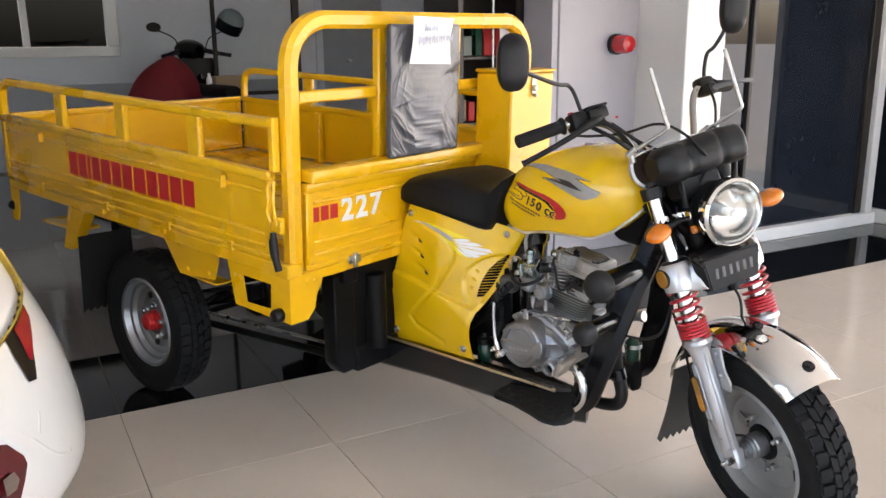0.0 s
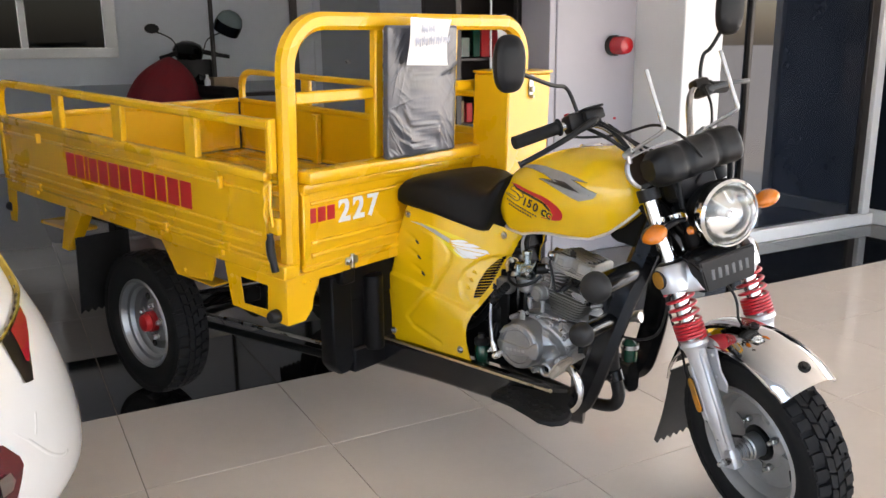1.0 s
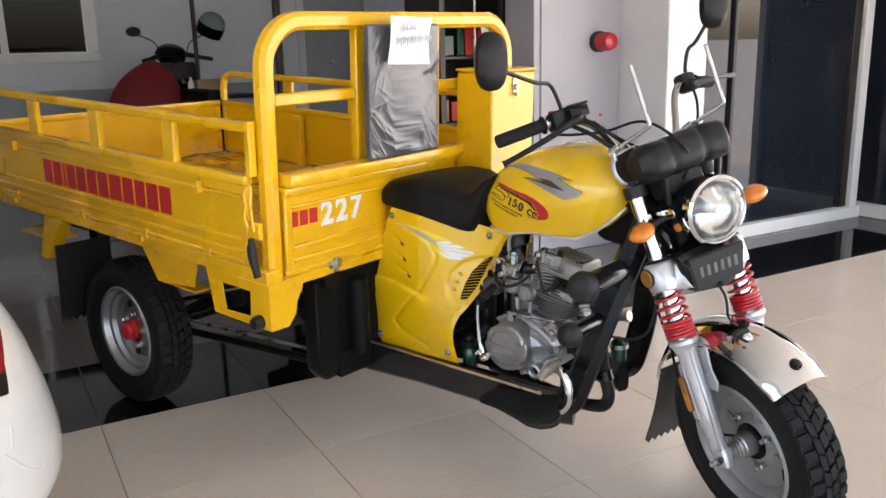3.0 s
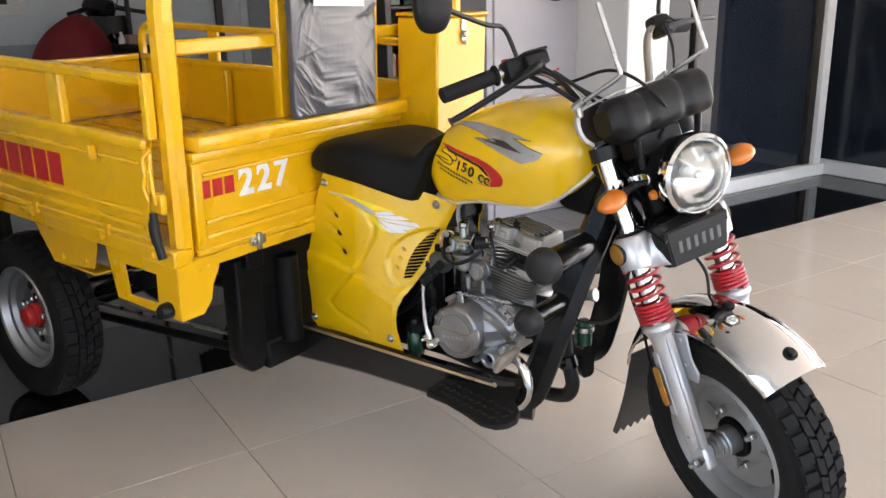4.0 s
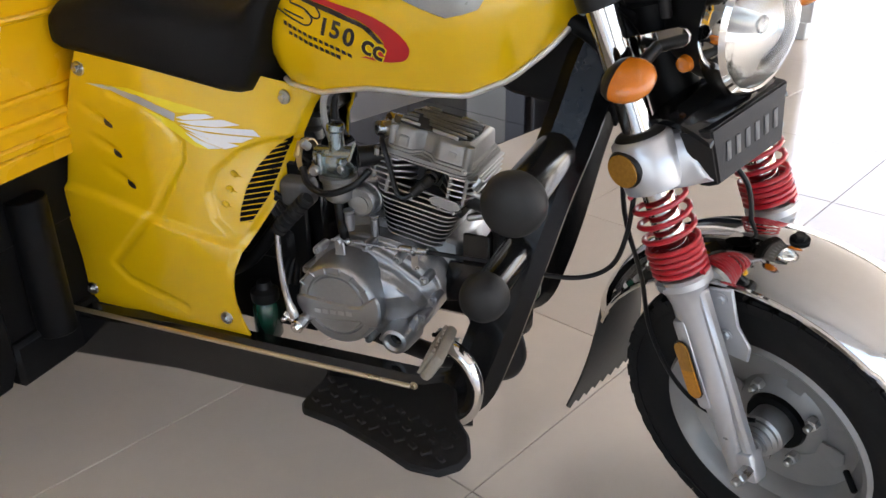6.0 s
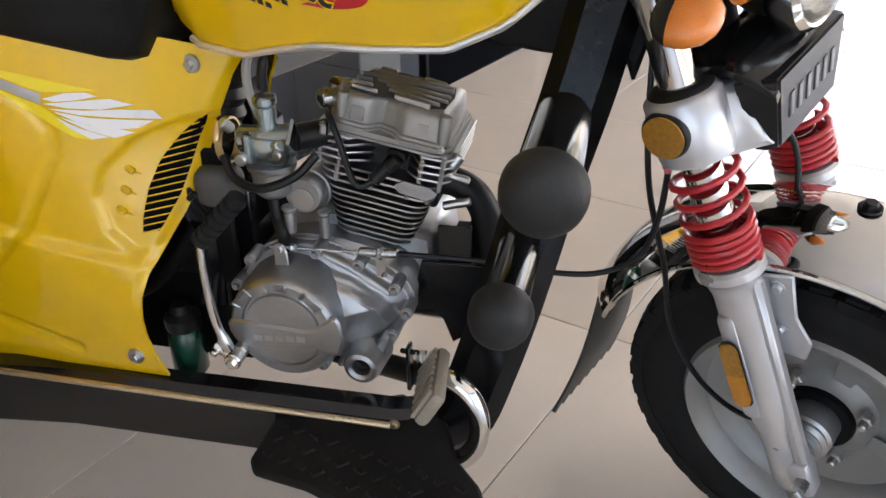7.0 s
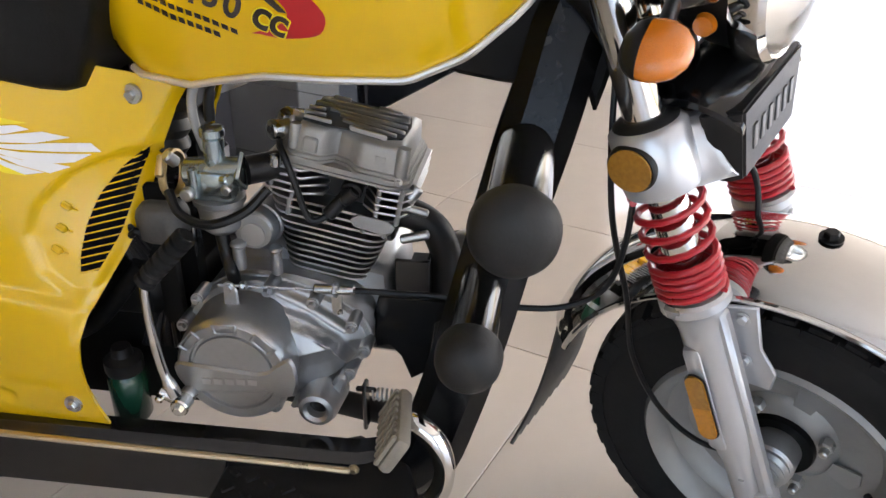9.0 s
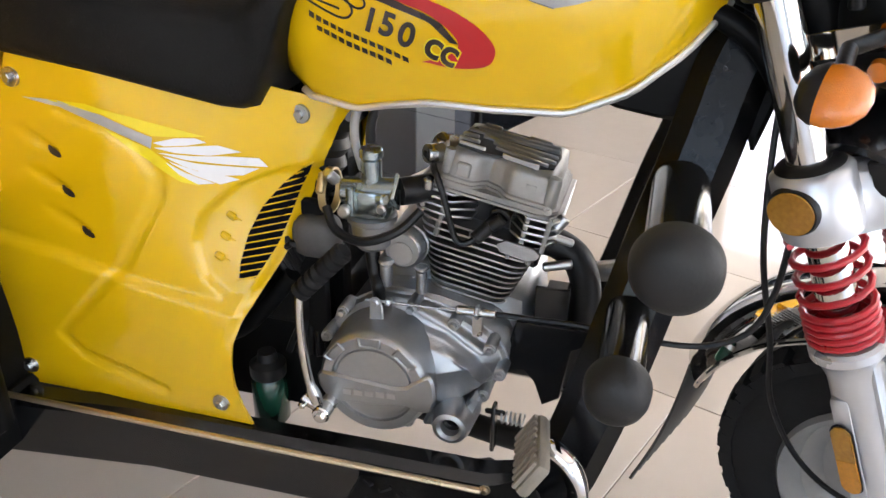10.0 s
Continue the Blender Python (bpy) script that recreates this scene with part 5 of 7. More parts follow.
engp("spark_lead", tube([(-0.010, -0.093, 0.102), (-0.024, -0.098, 0.093), (-0.036, -0.098, 0.100), (-0.054, -0.094, 0.136), (-0.070, -0.088, 0.164), (-0.080, -0.074, 0.170), (-0.092, -0.03, 0.168)], 0.0042, 8, 6), PLASTIC, m=ENG)
engp("lead_clip", merge(cyl((-0.080, -0.086, 0.146), (-0.080, -0.086, 0.160), 0.0075, 12), box(-0.088, -0.072, -0.080, -0.06, 0.148, 0.154, 0.002)), STEEL, m=ENG)
engp("maker_plate", prism([(0.030, 0.0), (0.064, -0.002), (0.076, 0.004), (0.078, 0.010), (0.070, 0.017), (0.034, 0.018), (0.024, 0.009)], 0.005, pose(0, -0.080, 0.089) @ XZ, 0.001), ALU, m=BARREL)
# cylinder head and rocker cover
engp("cylinder_head", merge(fin(0.084, 0.081, 0.1450, 0.0030), fin(0.079, 0.077, 0.1475, 0.0065)), COVERALU, m=BARREL)


def rocker_ring(x0, x1, front, back, z, dip=0.013):
    """Outline of the rocker cover: drawn in where the plug sits, the forward block proud."""
    out, n = [], 28
    for i in range(n + 1):
        x = x0 + (x1 - x0) * i / n
        d = math.exp(-((x + 0.010) / 0.017) ** 4)
        groove = math.exp(-((x + 0.016) / 0.006) ** 2)
        edge = 0.012 * (max(0.0, abs(x - (x0 + x1) / 2) - (x1 - x0) / 2 + 0.013) / 0.013) ** 2
        out.append((x, front + dip * d + 0.004 * groove - 0.003 * smoothstep(0.0, 0.02, x) + edge, z))
    for i in range(n + 1):
        x = x1 - (x1 - x0) * i / n
        out.append((x, back - 0.010 * (max(0.0, abs(x) - 0.05) / 0.02) ** 2, z))
    return out


cov = engp("rocker_cover", loft([rocker_ring(*r) for r in (
    (-0.077, 0.075, -0.079, 0.066, 0.1535), (-0.077, 0.075, -0.079, 0.066, 0.1570), (-0.0735, 0.0715, -0.0755, 0.062, 0.1575), (-0.0735, 0.0715, -0.0755, 0.062, 0.1610), (-0.0685, 0.0665, -0.072, 0.058, 0.1620),
    (-0.066, 0.064, -0.0705, 0.052, 0.184), (-0.064, 0.063, -0.0695, 0.048, 0.1895), (-0.060, 0.060, -0.066, 0.040, 0.1930), (-0.056, 0.057, -0.060, 0.034, 0.1955, 0.010), (-0.050, 0.053, -0.050, 0.028, 0.1965, 0.006))]), COVERALU, m=COVER)
# dark plate put under the cover fins as the shade in their gaps
engp("fin_bed", prism([(-0.060, -0.060), (-0.028, -0.064), (-0.012, -0.060), (0.000, -0.058), (0.034, -0.064), (0.056, -0.050), (0.059, -0.010), (0.054, 0.020), (0.012, 0.029), (-0.045, 0.029), (-0.060, 0.004)], 0.0022, COVER @ pose(0, 0, 0.1958)), GAPSHADE, parent=cov)
for (xa, ya), (xc, yc) in (((-0.006, -0.057), (0.040, -0.0635)), ((-0.018, -0.042), (0.049, -0.0515)), ((-0.024, -0.028), (0.056, -0.037)), ((-0.039, -0.0175), (0.056, -0.0205)), ((-0.060, -0.007), (0.055, 0.000)), ((-0.052, 0.008), (0.053, 0.012)), ((-0.046, 0.0235), (-0.024, 0.0235)), ((0.012, 0.0235), (0.042, 0.0195)),
                           ((-0.063, -0.026), (-0.043, -0.024)), ((-0.064, -0.042), (-0.038, -0.040)), ((-0.060, -0.056), (-0.027, -0.0575))):
    ln = math.hypot(xc - xa, yc - ya)
    engp("cover_fin", box(0, ln, -0.0015, 0.0015, 0.1955, 0.2025, 0.0012), ALUFIN, m=COVER @ pose(xa, ya, 0, 0, 0, math.degrees(math.atan2(yc - ya, xc - xa))), parent=cov)
for x0, x1 in ((-0.054, -0.036), (0.030, 0.046)):
    engp("cover_boss", box(x0, x1, -0.0745, -0.068, 0.163, 0.182, 0.0025), COVERALU, m=COVER, parent=cov)
engp("tappet_cover", merge(cyl((-0.056, -0.018, 0.178), (-0.083, -0.050, 0.1885), 0.0170, 28), cyl((-0.080, -0.046, 0.1875), (-0.0865, -0.054, 0.190), 0.0085, 6)), STEEL, m=ENG)
engp("tappet_cap", cyl((-0.072, -0.046, 0.182), (-0.093, -0.069, 0.1815), 0.0120, 20), STEEL, m=ENG)
# black disc in place of the shade inside the bore
engp("tappet_bore", cyl((-0.0925, -0.0683, 0.1815), (-0.0937, -0.0697, 0.1815), 0.0050, 6), GAPSHADE, m=ENG)
engp("head_bolt", lathe([(0, 0), (0.0080, 0), (0.0085, 0.004), (0.0085, 0.030), (0.0072, 0.035), (0, 0.036)], 20, pose(0.063, -0.069, 0.160)), COVERALU, m=COVER)
engp("head_bolt", lathe([(0, 0), (0.0068, 0), (0.0068, 0.026), (0.0058, 0.030), (0, 0.031)], 18, pose(-0.066, -0.064, 0.162)), COVERALU, m=COVER)
engp("nut", merge(bolt((0.064, -0.080, 0.157), (0, -1, 0), 0.0035, 0.004)), STEEL, m=COVER)
# crankcase and clutch cover
CASE = [(0.388, 0.425), (0.400, 0.465), (0.436, 0.494), (0.468, 0.506), (0.520, 0.504), (0.575, 0.492), (0.615, 0.468), (0.626, 0.425), (0.606, 0.380), (0.588, 0.345), (0.560, 0.325), (0.500, 0.322), (0.440, 0.330), (0.398, 0.370)]
engp("crankcase", prism(CASE, 0.20, pose(0, 0.10, 0) @ XZ, 0.012), ALU)
DECK = [(0.415, 0.470), (0.430, 0.520), (0.470, 0.540), (0.540, 0.520), (0.640, 0.500), (0.645, 0.430), (0.600, 0.400), (0.420, 0.400)]
engp("upper_case", prism(DECK, 0.145, pose(0, 0.09, 0) @ XZ, 0.010), ALU)


def inside(poly, px, pz):
    """Signed distance into a closed outline, positive inside."""
    dist = np.full(px.shape, 1e9)
    wind = np.zeros(px.shape, bool)
    for (ax, az), (bx, bz) in zip(poly, poly[1:] + poly[:1]):
        ex, ez = bx - ax, bz - az
        f = np.clip(((px - ax) * ex + (pz - az) * ez) / (ex * ex + ez * ez), 0, 1)
        dist = np.minimum(dist, np.hypot(px - ax - f * ex, pz - az - f * ez))
        if az != bz:
            wind ^= ((az > pz) != (bz > pz)) & (px < ax + (pz - az) / (bz - az) * ex)
    return np.where(wind, dist, -dist)


def ramp(a, c, v):
    k = np.clip((v - a) / (c - a), 0, 1)
    return k * k * (3 - 2 * k)


def rounded(poly, n=5):
    closed = smooth_path([Vector((x, z, 0)) for x, z in poly[-2:] + poly + poly[:2]], n)
    return [(q.x, q.y) for q in closed[2 * n:-2 * n + (n - 1) - (n - 1)]][:len(poly) * n]


def near(line, px, pz):
    d = np.full(px.shape, 1e9)
    for (ax, az), (bx, bz) in zip(line, line[1:]):
        ex, ez = bx - ax, bz - az
        f = np.clip(((px - ax) * ex + (pz - az) * ez) / (ex * ex + ez * ez), 0, 1)
        d = np.minimum(d, np.hypot(px - ax - f * ex, pz - az - f * ez))
    return d


CAPX, CAPZ = 0.470, 0.412
RIM = rounded([(0.386, 0.420), (0.400, 0.464), (0.440, 0.494), (0.470, 0.502), (0.510, 0.500), (0.562, 0.486), (0.606, 0.460), (0.622, 0.424), (0.600, 0.388), (0.588, 0.352), (0.560, 0.330), (0.510, 0.324), (0.445, 0.332), (0.400, 0.372)])
WEDGE = rounded([(0.470, 0.450), (0.510, 0.462), (0.545, 0.456), (0.584, 0.434), (0.603, 0.406), (0.588, 0.384), (0.556, 0.366), (0.520, 0.346), (0.470, 0.334), (0.420, 0.352), (0.392, 0.400), (0.404, 0.430), (0.430, 0.444)])
gx, gz = np.meshgrid(np.linspace(0.376, 0.632, 150), np.linspace(0.314, 0.512, 118))
d_rim, d_wedge = inside(RIM, gx, gz), inside(WEDGE, gx, gz)
rise = 0.008 * ramp(0.0, 0.003, d_rim) + 0.026 * ramp(0.0, 0.085, d_rim) + 0.018 * ramp(0.0, 0.008, d_wedge)
rise += 0.008 * ramp(0.006, 0.002, near([(0.512, 0.466), (0.545, 0.457), (0.584, 0.432), (0.600, 0.408)], gx, gz))
rise += 0.010 * ramp(0.008, 0.002, near([(0.512, 0.490), (0.550, 0.474), (0.594, 0.446)], gx, gz))
cb_mesh = bmesh.new()
cv = [[cb_mesh.verts.new((gx[j, i], -0.098 - rise[j, i], gz[j, i])) if d_rim[j, i] > -0.004 else None for i in range(gx.shape[1])] for j in range(gx.shape[0])]
for j in range(gx.shape[0] - 1):
    for i in range(gx.shape[1] - 1):
        q = (cv[j][i], cv[j][i + 1], cv[j + 1][i + 1], cv[j + 1][i])
        if None not in q:
            cb_mesh.faces.new(q)
engp("clutch_cover", cb_mesh, ALU, "cast clutch cover with ribs")
cc = pose(CAPX, -0.140, CAPZ, 90, 0, 0)
engp("clutch_cap", lathe([(0, 0.0355), (0.049, 0.0355), (0.0505, 0.0325), (0.0535, 0.0325), (0.055, 0.0365), (0.066, 0.0365), (0.070, 0.033), (0.0725, 0.024), (0.0745, 0.0), (0.0755, -0.030), (0, -0.030)], 64, cc), ALU)
band_out = [(-0.0735, 0.004), (-0.066, 0.010), (-0.02, 0.006), (0.030, 0.003), (0.044, 0.006), (0.054, 0.016), (0.074, 0.030), (0.080, 0.018), (0.082, -0.006), (0.076, -0.026), (0.058, -0.030), (0.042, -0.022), (0.0, -0.030), (-0.046, -0.033), (-0.064, -0.026), (-0.072, -0.012)]
engp("cap_band", prism(band_out, 0.008, pose(CAPX, -0.1715, CAPZ) @ XZ, 0.003), ALU)
for k in range(5):
    engp("lettering", box(CAPX - 0.038 + 0.0145 * k, CAPX - 0.027 + 0.0145 * k, -0.1807, -0.1793, CAPZ - 0.018 + 0.0012 * k, CAPZ - 0.010 + 0.0012 * k, 0), ALUFIN)
for a in (140, 92, 47):
    win_m = pose(CAPX, -0.1768, CAPZ, 0, 90 - a, 0)
    engp("cap_window", plate_with_hole([(-0.0150, 0.0555), (-0.0165, 0.0705), (0.0165, 0.0705), (0.0150, 0.0555)], [(-0.0105, 0.0575), (-0.0120, 0.0675), (0.0120, 0.0675), (0.0105, 0.0575)], 0.0035, win_m @ XZ), ALU)
for x, z in ((0.390, 0.440), (0.414, 0.480), (0.505, 0.500), (0.560, 0.487), (0.606, 0.458), (0.620, 0.424), (0.600, 0.388), (0.500, 0.326), (0.410, 0.352)):
    engp("case_bolt", merge(cyl((x, -0.095, z), (x, -0.128, z), 0.0080, 14), bolt((x, -0.128, z), (0, -1, 0), 0.0050, 0.006)), ALU)
engp("kick_shaft_boss", lathe([(0.0125, 0.0), (0.0125, 0.052), (0.0165, 0.056), (0.022, 0.054), (0.0255, 0.044), (0.0285, 0.0)], 32, pose(0.566, -0.110, 0.356, 90, 0, 0)), ALU)
engp("oil_plug", cyl((0.566, -0.11, 0.356), (0.566, -0.152, 0.356), 0.0128), BLACK)
engp("boss_web", merge(prism([(0.575, 0.372), (0.592, 0.396), (0.602, 0.390), (0.590, 0.356)], 0.040, pose(0, -0.10, 0) @ XZ, 0.004), prism([(0.520, 0.330), (0.530, 0.352), (0.552, 0.372), (0.560, 0.334)], 0.036, pose(0, -0.10, 0) @ XZ, 0.004)), ALU)
engp("clutch_arm", merge(prism([(-0.010, 0), (-0.006, -0.005), (0.006, -0.005), (0.010, 0), (0.0085, 0.040), (0.004, 0.050), (-0.004, 0.050), (-0.0085, 0.040)], 0.005, pose(0.464, -0.136, 0.464) @ XZ, 0.0015), cyl((0.464, -0.115, 0.464), (0.464, -0.1435, 0.464), 0.0075), bolt((0.464, -0.141, 0.510), (0, -1, 0), 0.005)), ALUFIN)
engp("clutch_cable", merge(tube([(0.450, -0.140, 0.511), (0.54, -0.130, 0.508), (0.58, -0.124, 0.506)], 0.0018, 6), cyl((0.476, -0.138, 0.511), (0.484, -0.137, 0.511), 0.006, 8), cyl((0.562, -0.125, 0.507), (0.612, -0.121, 0.507), 0.0065, 10), cyl((0.585, -0.123, 0.507), (0.592, -0.123, 0.507), 0.0095, 6)), STEEL)
engp("cable_stop", prism([(-0.006, -0.030), (0.006, -0.030), (0.007, 0.012), (-0.007, 0.012)], 0.004, pose(0.588, -0.117, 0.500) @ XZ, 0.001), STEEL)
engp("cable_sheath", tube([(0.610, -0.121, 0.507), (0.66, -0.120, 0.507), (0.713, -0.120, 0.508), (0.798, -0.120, 0.502), (0.856, -0.120, 0.508), (0.898, -0.120, 0.535), (0.915, -0.118, 0.585), (0.920, -0.112, 0.65), (0.925, -0.10, 0.72)], 0.0037, 8, 8), PLASTIC)
st = engp("starter_motor", lathe([(0, 0), (0.022, 0.0), (0.0265, 0.005), (0.0275, 0.018), (0.0295, 0.020), (0.0295, 0.026), (0.0275, 0.028), (0.0275, 0.11), (0, 0.11)], 32, pose(0.484, -0.098, 0.563, -90, 0, 0)), ALU)
engp("starter_boss", lathe([(0, 0), (0.014, 0.0), (0.015, -0.003), (0, -0.004)], 20, pose(0.484, -0.0985, 0.560, -90, 0, 0)), ALUFIN, parent=st)
engp("breather", merge(cyl((0.466, -0.105, 0.515), (0.466, -0.105, 0.546), 0.008), cyl((0.466, -0.105, 0.546), (0.466, -0.105, 0.552), 0.010)), ALU)
engp("breather", merge(cyl((0.512, -0.105, 0.512), (0.512, -0.105, 0.544), 0.007), cyl((0.512, -0.105, 0.544), (0.512, -0.105, 0.549), 0.009)), ALU)
engp("kick_shaft", cyl((0.413, -0.10, 0.378), (0.413, -0.191, 0.378), 0.010), STEEL)
engp("kick_lever", merge(tube([(0.394, -0.205, 0.556), (0.393, -0.207, 0.50), (0.398, -0.206, 0.43), (0.407, -0.203, 0.392)], [0.0045, 0.005, 0.0058, 0.008], 12, 4), cyl((0.413, -0.192, 0.378), (0.413, -0.212, 0.378), 0.0115), bolt((0.413, -0.212, 0.378), (0, -1, 0), 0.0065), cyl((0.385, -0.197, 0.392), (0.413, -0.199, 0.379), 0.0085), cyl((0.388, -0.212, 0.386), (0.388, -0.185, 0.390), 0.005)), CHROME, "chromed kick-start lever")
kp0, kp1 = Vector((0.394, -0.205, 0.546)), Vector((0.452, -0.200, 0.608))
kp_len = (kp1 - kp0).length
kp_prof = [(0, 0)] + [(r, kp_len * (k + o) / 7) for k in range(7) for r, o in ((0.0095, 0.0), (0.0125, 0.12), (0.0125, 0.70), (0.0095, 0.84))] + [(0.009, kp_len), (0, kp_len)]
engp("kick_pad", lathe(kp_prof, 18, Matrix.Translation(kp0) @ (kp1 - kp0).to_track_quat("Z", "Y").to_matrix().to_4x4()), RUBBER, "ribbed black rubber kick pad")
# carburettor and intake
carb = engp("carburettor", merge(cyl((0.421, -0.062, 0.628), (0.421, -0.062, 0.680), 0.0125, 20), cyl((0.421, -0.062, 0.680), (0.421, -0.062, 0.692), 0.0145, 20), cyl((0.384, -0.062, 0.634), (0.455, -0.062, 0.640), 0.0175, 20), cyl((0.450, -0.062, 0.640), (0.456, -0.062, 0.640), 0.024, 4), box(0.398, 0.446, -0.084, -0.040, 0.606, 0.644, 0.008, 2), cyl((0.402, -0.085, 0.612), (0.402, -0.085, 0.650), 0.006, 10), cyl((0.436, -0.084, 0.636), (0.448, -0.090, 0.640), 0.007, 12)), PEWTER)
engp("float_bowl", merge(lathe([(0, 0), (0.018, 0), (0.024, 0.006), (0.027, 0.035), (0.031, 0.038), (0.031, 0.044), (0, 0.044)], 24, pose(0.420, -0.062, 0.563)), cyl((0.420, -0.062, 0.556), (0.420, -0.062, 0.565), 0.008)), ALU, parent=carb)
engp("carb_clip", merge(lathe([(0.026, 0), (0.029, 0), (0.029, 0.009), (0.026, 0.009), (0.026, 0)], 20, pose(0.362, -0.062, 0.632, 0, 90, 0)), cyl((0.366, -0.095, 0.640), (0.366, -0.080, 0.662), 0.005)), material("gold zinc", (0.55, 0.42, 0.22), 0.3, 0.9), parent=carb)
for a, c, r in (((0.398, -0.09, 0.622), (0.398, -0.102, 0.622), 0.008), ((0.445, -0.09, 0.630), (0.445, -0.10, 0.630), 0.006), ((0.385, -0.085, 0.655), (0.378, -0.095, 0.668), 0.007)):
    engp("carb_screw", cyl(a, c, r), STEEL, parent=carb)
engp("intake_rubber", tube([(0.456, -0.060, 0.640), (0.475, -0.045, 0.640), (0.50, -0.030, 0.642)], 0.017, 16, 4), PLASTIC)
engp("air_hose", tube([(0.372, -0.062, 0.632), (0.335, -0.062, 0.620), (0.29, -0.055, 0.595), (0.25, -0.04, 0.58)], [0.027, 0.032, 0.038, 0.042], 16, 5), PLASTIC)
engp("throttle_cable", tube([(0.421, -0.062, 0.70), (0.423, -0.062, 0.725), (0.432, -0.058, 0.745), (0.455, -0.045, 0.765), (0.50, -0.03, 0.79)], [0.0065, 0.006, 0.0035, 0.0035, 0.0035], 10, 5), PLASTIC)
engp("fuel_hose", tube([(0.405, -0.05, 0.66), (0.398, -0.055, 0.70), (0.402, -0.05, 0.735), (0.425, -0.03, 0.76)], 0.0055, 10, 5), material("grey hose", (0.32, 0.32, 0.31), 0.4), "grey fuel hose")
engp("drain_hose", tube([(0.418, -0.064, 0.557), (0.424, -0.07, 0.53), (0.432, -0.08, 0.515), (0.43, -0.07, 0.49)], 0.0085, 10, 5), PLASTIC)
engp("loop_hose", tube([(0.372, -0.09, 0.622), (0.39, -0.105, 0.600), (0.425, -0.11, 0.592), (0.465, -0.10, 0.606), (0.49, -0.085, 0.63)], 0.0058, 8, 6), PLASTIC)
for ob in eng.children:
    if ob.name.split(".")[0] in ("carburettor", "intake_rubber", "throttle_cable", "fuel_hose", "drain_hose", "loop_hose"):
        ob.location = (0.026, -0.034, 0.0)
part("air_box", merge(box(0.13, 0.29, -0.11, 0.10, 0.42, 0.66, 0.02, 2)), PLASTIC, trike)
duct = []
for k in range(41):
    f = k / 40
    q = Vector((0.285, -0.07, 0.47)).lerp(Vector((0.365, -0.045, 0.70)), f) + Vector((0.012 * math.sin(math.pi * f), 0, 0))
    duct.append((q, 0.036 + 0.003 * math.cos(k * 1.571)))
part("air_duct", tube([q for q, r in duct], [r for q, r in duct], 20), PLASTIC, trike, "ribbed black rubber air duct")
part("seat_frame", merge(box(0.10, 0.36, 0.02, 0.13, 0.52, 0.76, 0.02), box(0.30, 0.372, 0.0, 0.13, 0.66, 0.745, 0.01)), CHASSIS, trike)
part("rectifier", box(0.345, 0.405, -0.128, -0.080, 0.545, 0.600, 0.018, 3), SOOT, trike, "dark grey cast rectifier box", Matrix.Translation((0, 0, 0)))
part("wiring_loom", merge(*[tube([(0.30 + 0.01 * k, -0.10 - 0.006 * k, 0.64 - 0.02 * k), (0.32 + 0.008 * k, -0.12, 0.56), (0.35, -0.11 + 0.01 * k, 0.47), (0.33 + 0.015 * k, -0.12, 0.40)], 0.005, 7, 5) for k in range(5)]), PLASTIC, trike)
part("rear_engine_mount", merge(box(0.33, 0.40, -0.07, 0.06, 0.40, 0.62, 0.008), bolt((0.352, -0.075, 0.505), (0, -1, 0), 0.010, 0.008)), BLACK, trike)
part("exhaust", merge(tube([(0.636, -0.03, 0.570), (0.665, -0.03, 0.568), (0.692, -0.03, 0.550), (0.706, -0.03, 0.515), (0.708, -0.03, 0.47), (0.704, -0.015, 0.42), (0.702, 0.0, 0.35), (0.712, 0.005, 0.305), (0.720, 0.008, 0.262), (0.704, 0.012, 0.226), (0.662, 0.022, 0.208), (0.60, 0.035, 0.200), (0.45, 0.07, 0.196), (0.2, 0.12, 0.20)], 0.0195, 14, 6), box(0.636, 0.648, -0.065, 0.005, 0.545, 0.595, 0.004)), material("black exhaust", (0.014, 0.013, 0.013), 0.5, 0.4, var=0.3, scale=20), trike, "matt black exhaust pipe")
part("exhaust_clamp", merge(cyl((0.665, -0.068, 0.602), (0.678, -0.060, 0.618), 0.008), cyl((0.660, -0.07, 0.596), (0.690, -0.064, 0.586), 0.005)), STEEL, trike)
part("exhaust_stud", cyl((0.655, -0.062, 0.548), (0.690, -0.058, 0.556), 0.006), STEEL, trike)
part("exhaust_joint", merge(cyl((0.7025, 0.0, 0.345), (0.711, 0.005, 0.310), 0.025), bolt((0.705, -0.024, 0.328), (-0.3, -1, 0), 0.008, 0.02)), BLACK, trike)

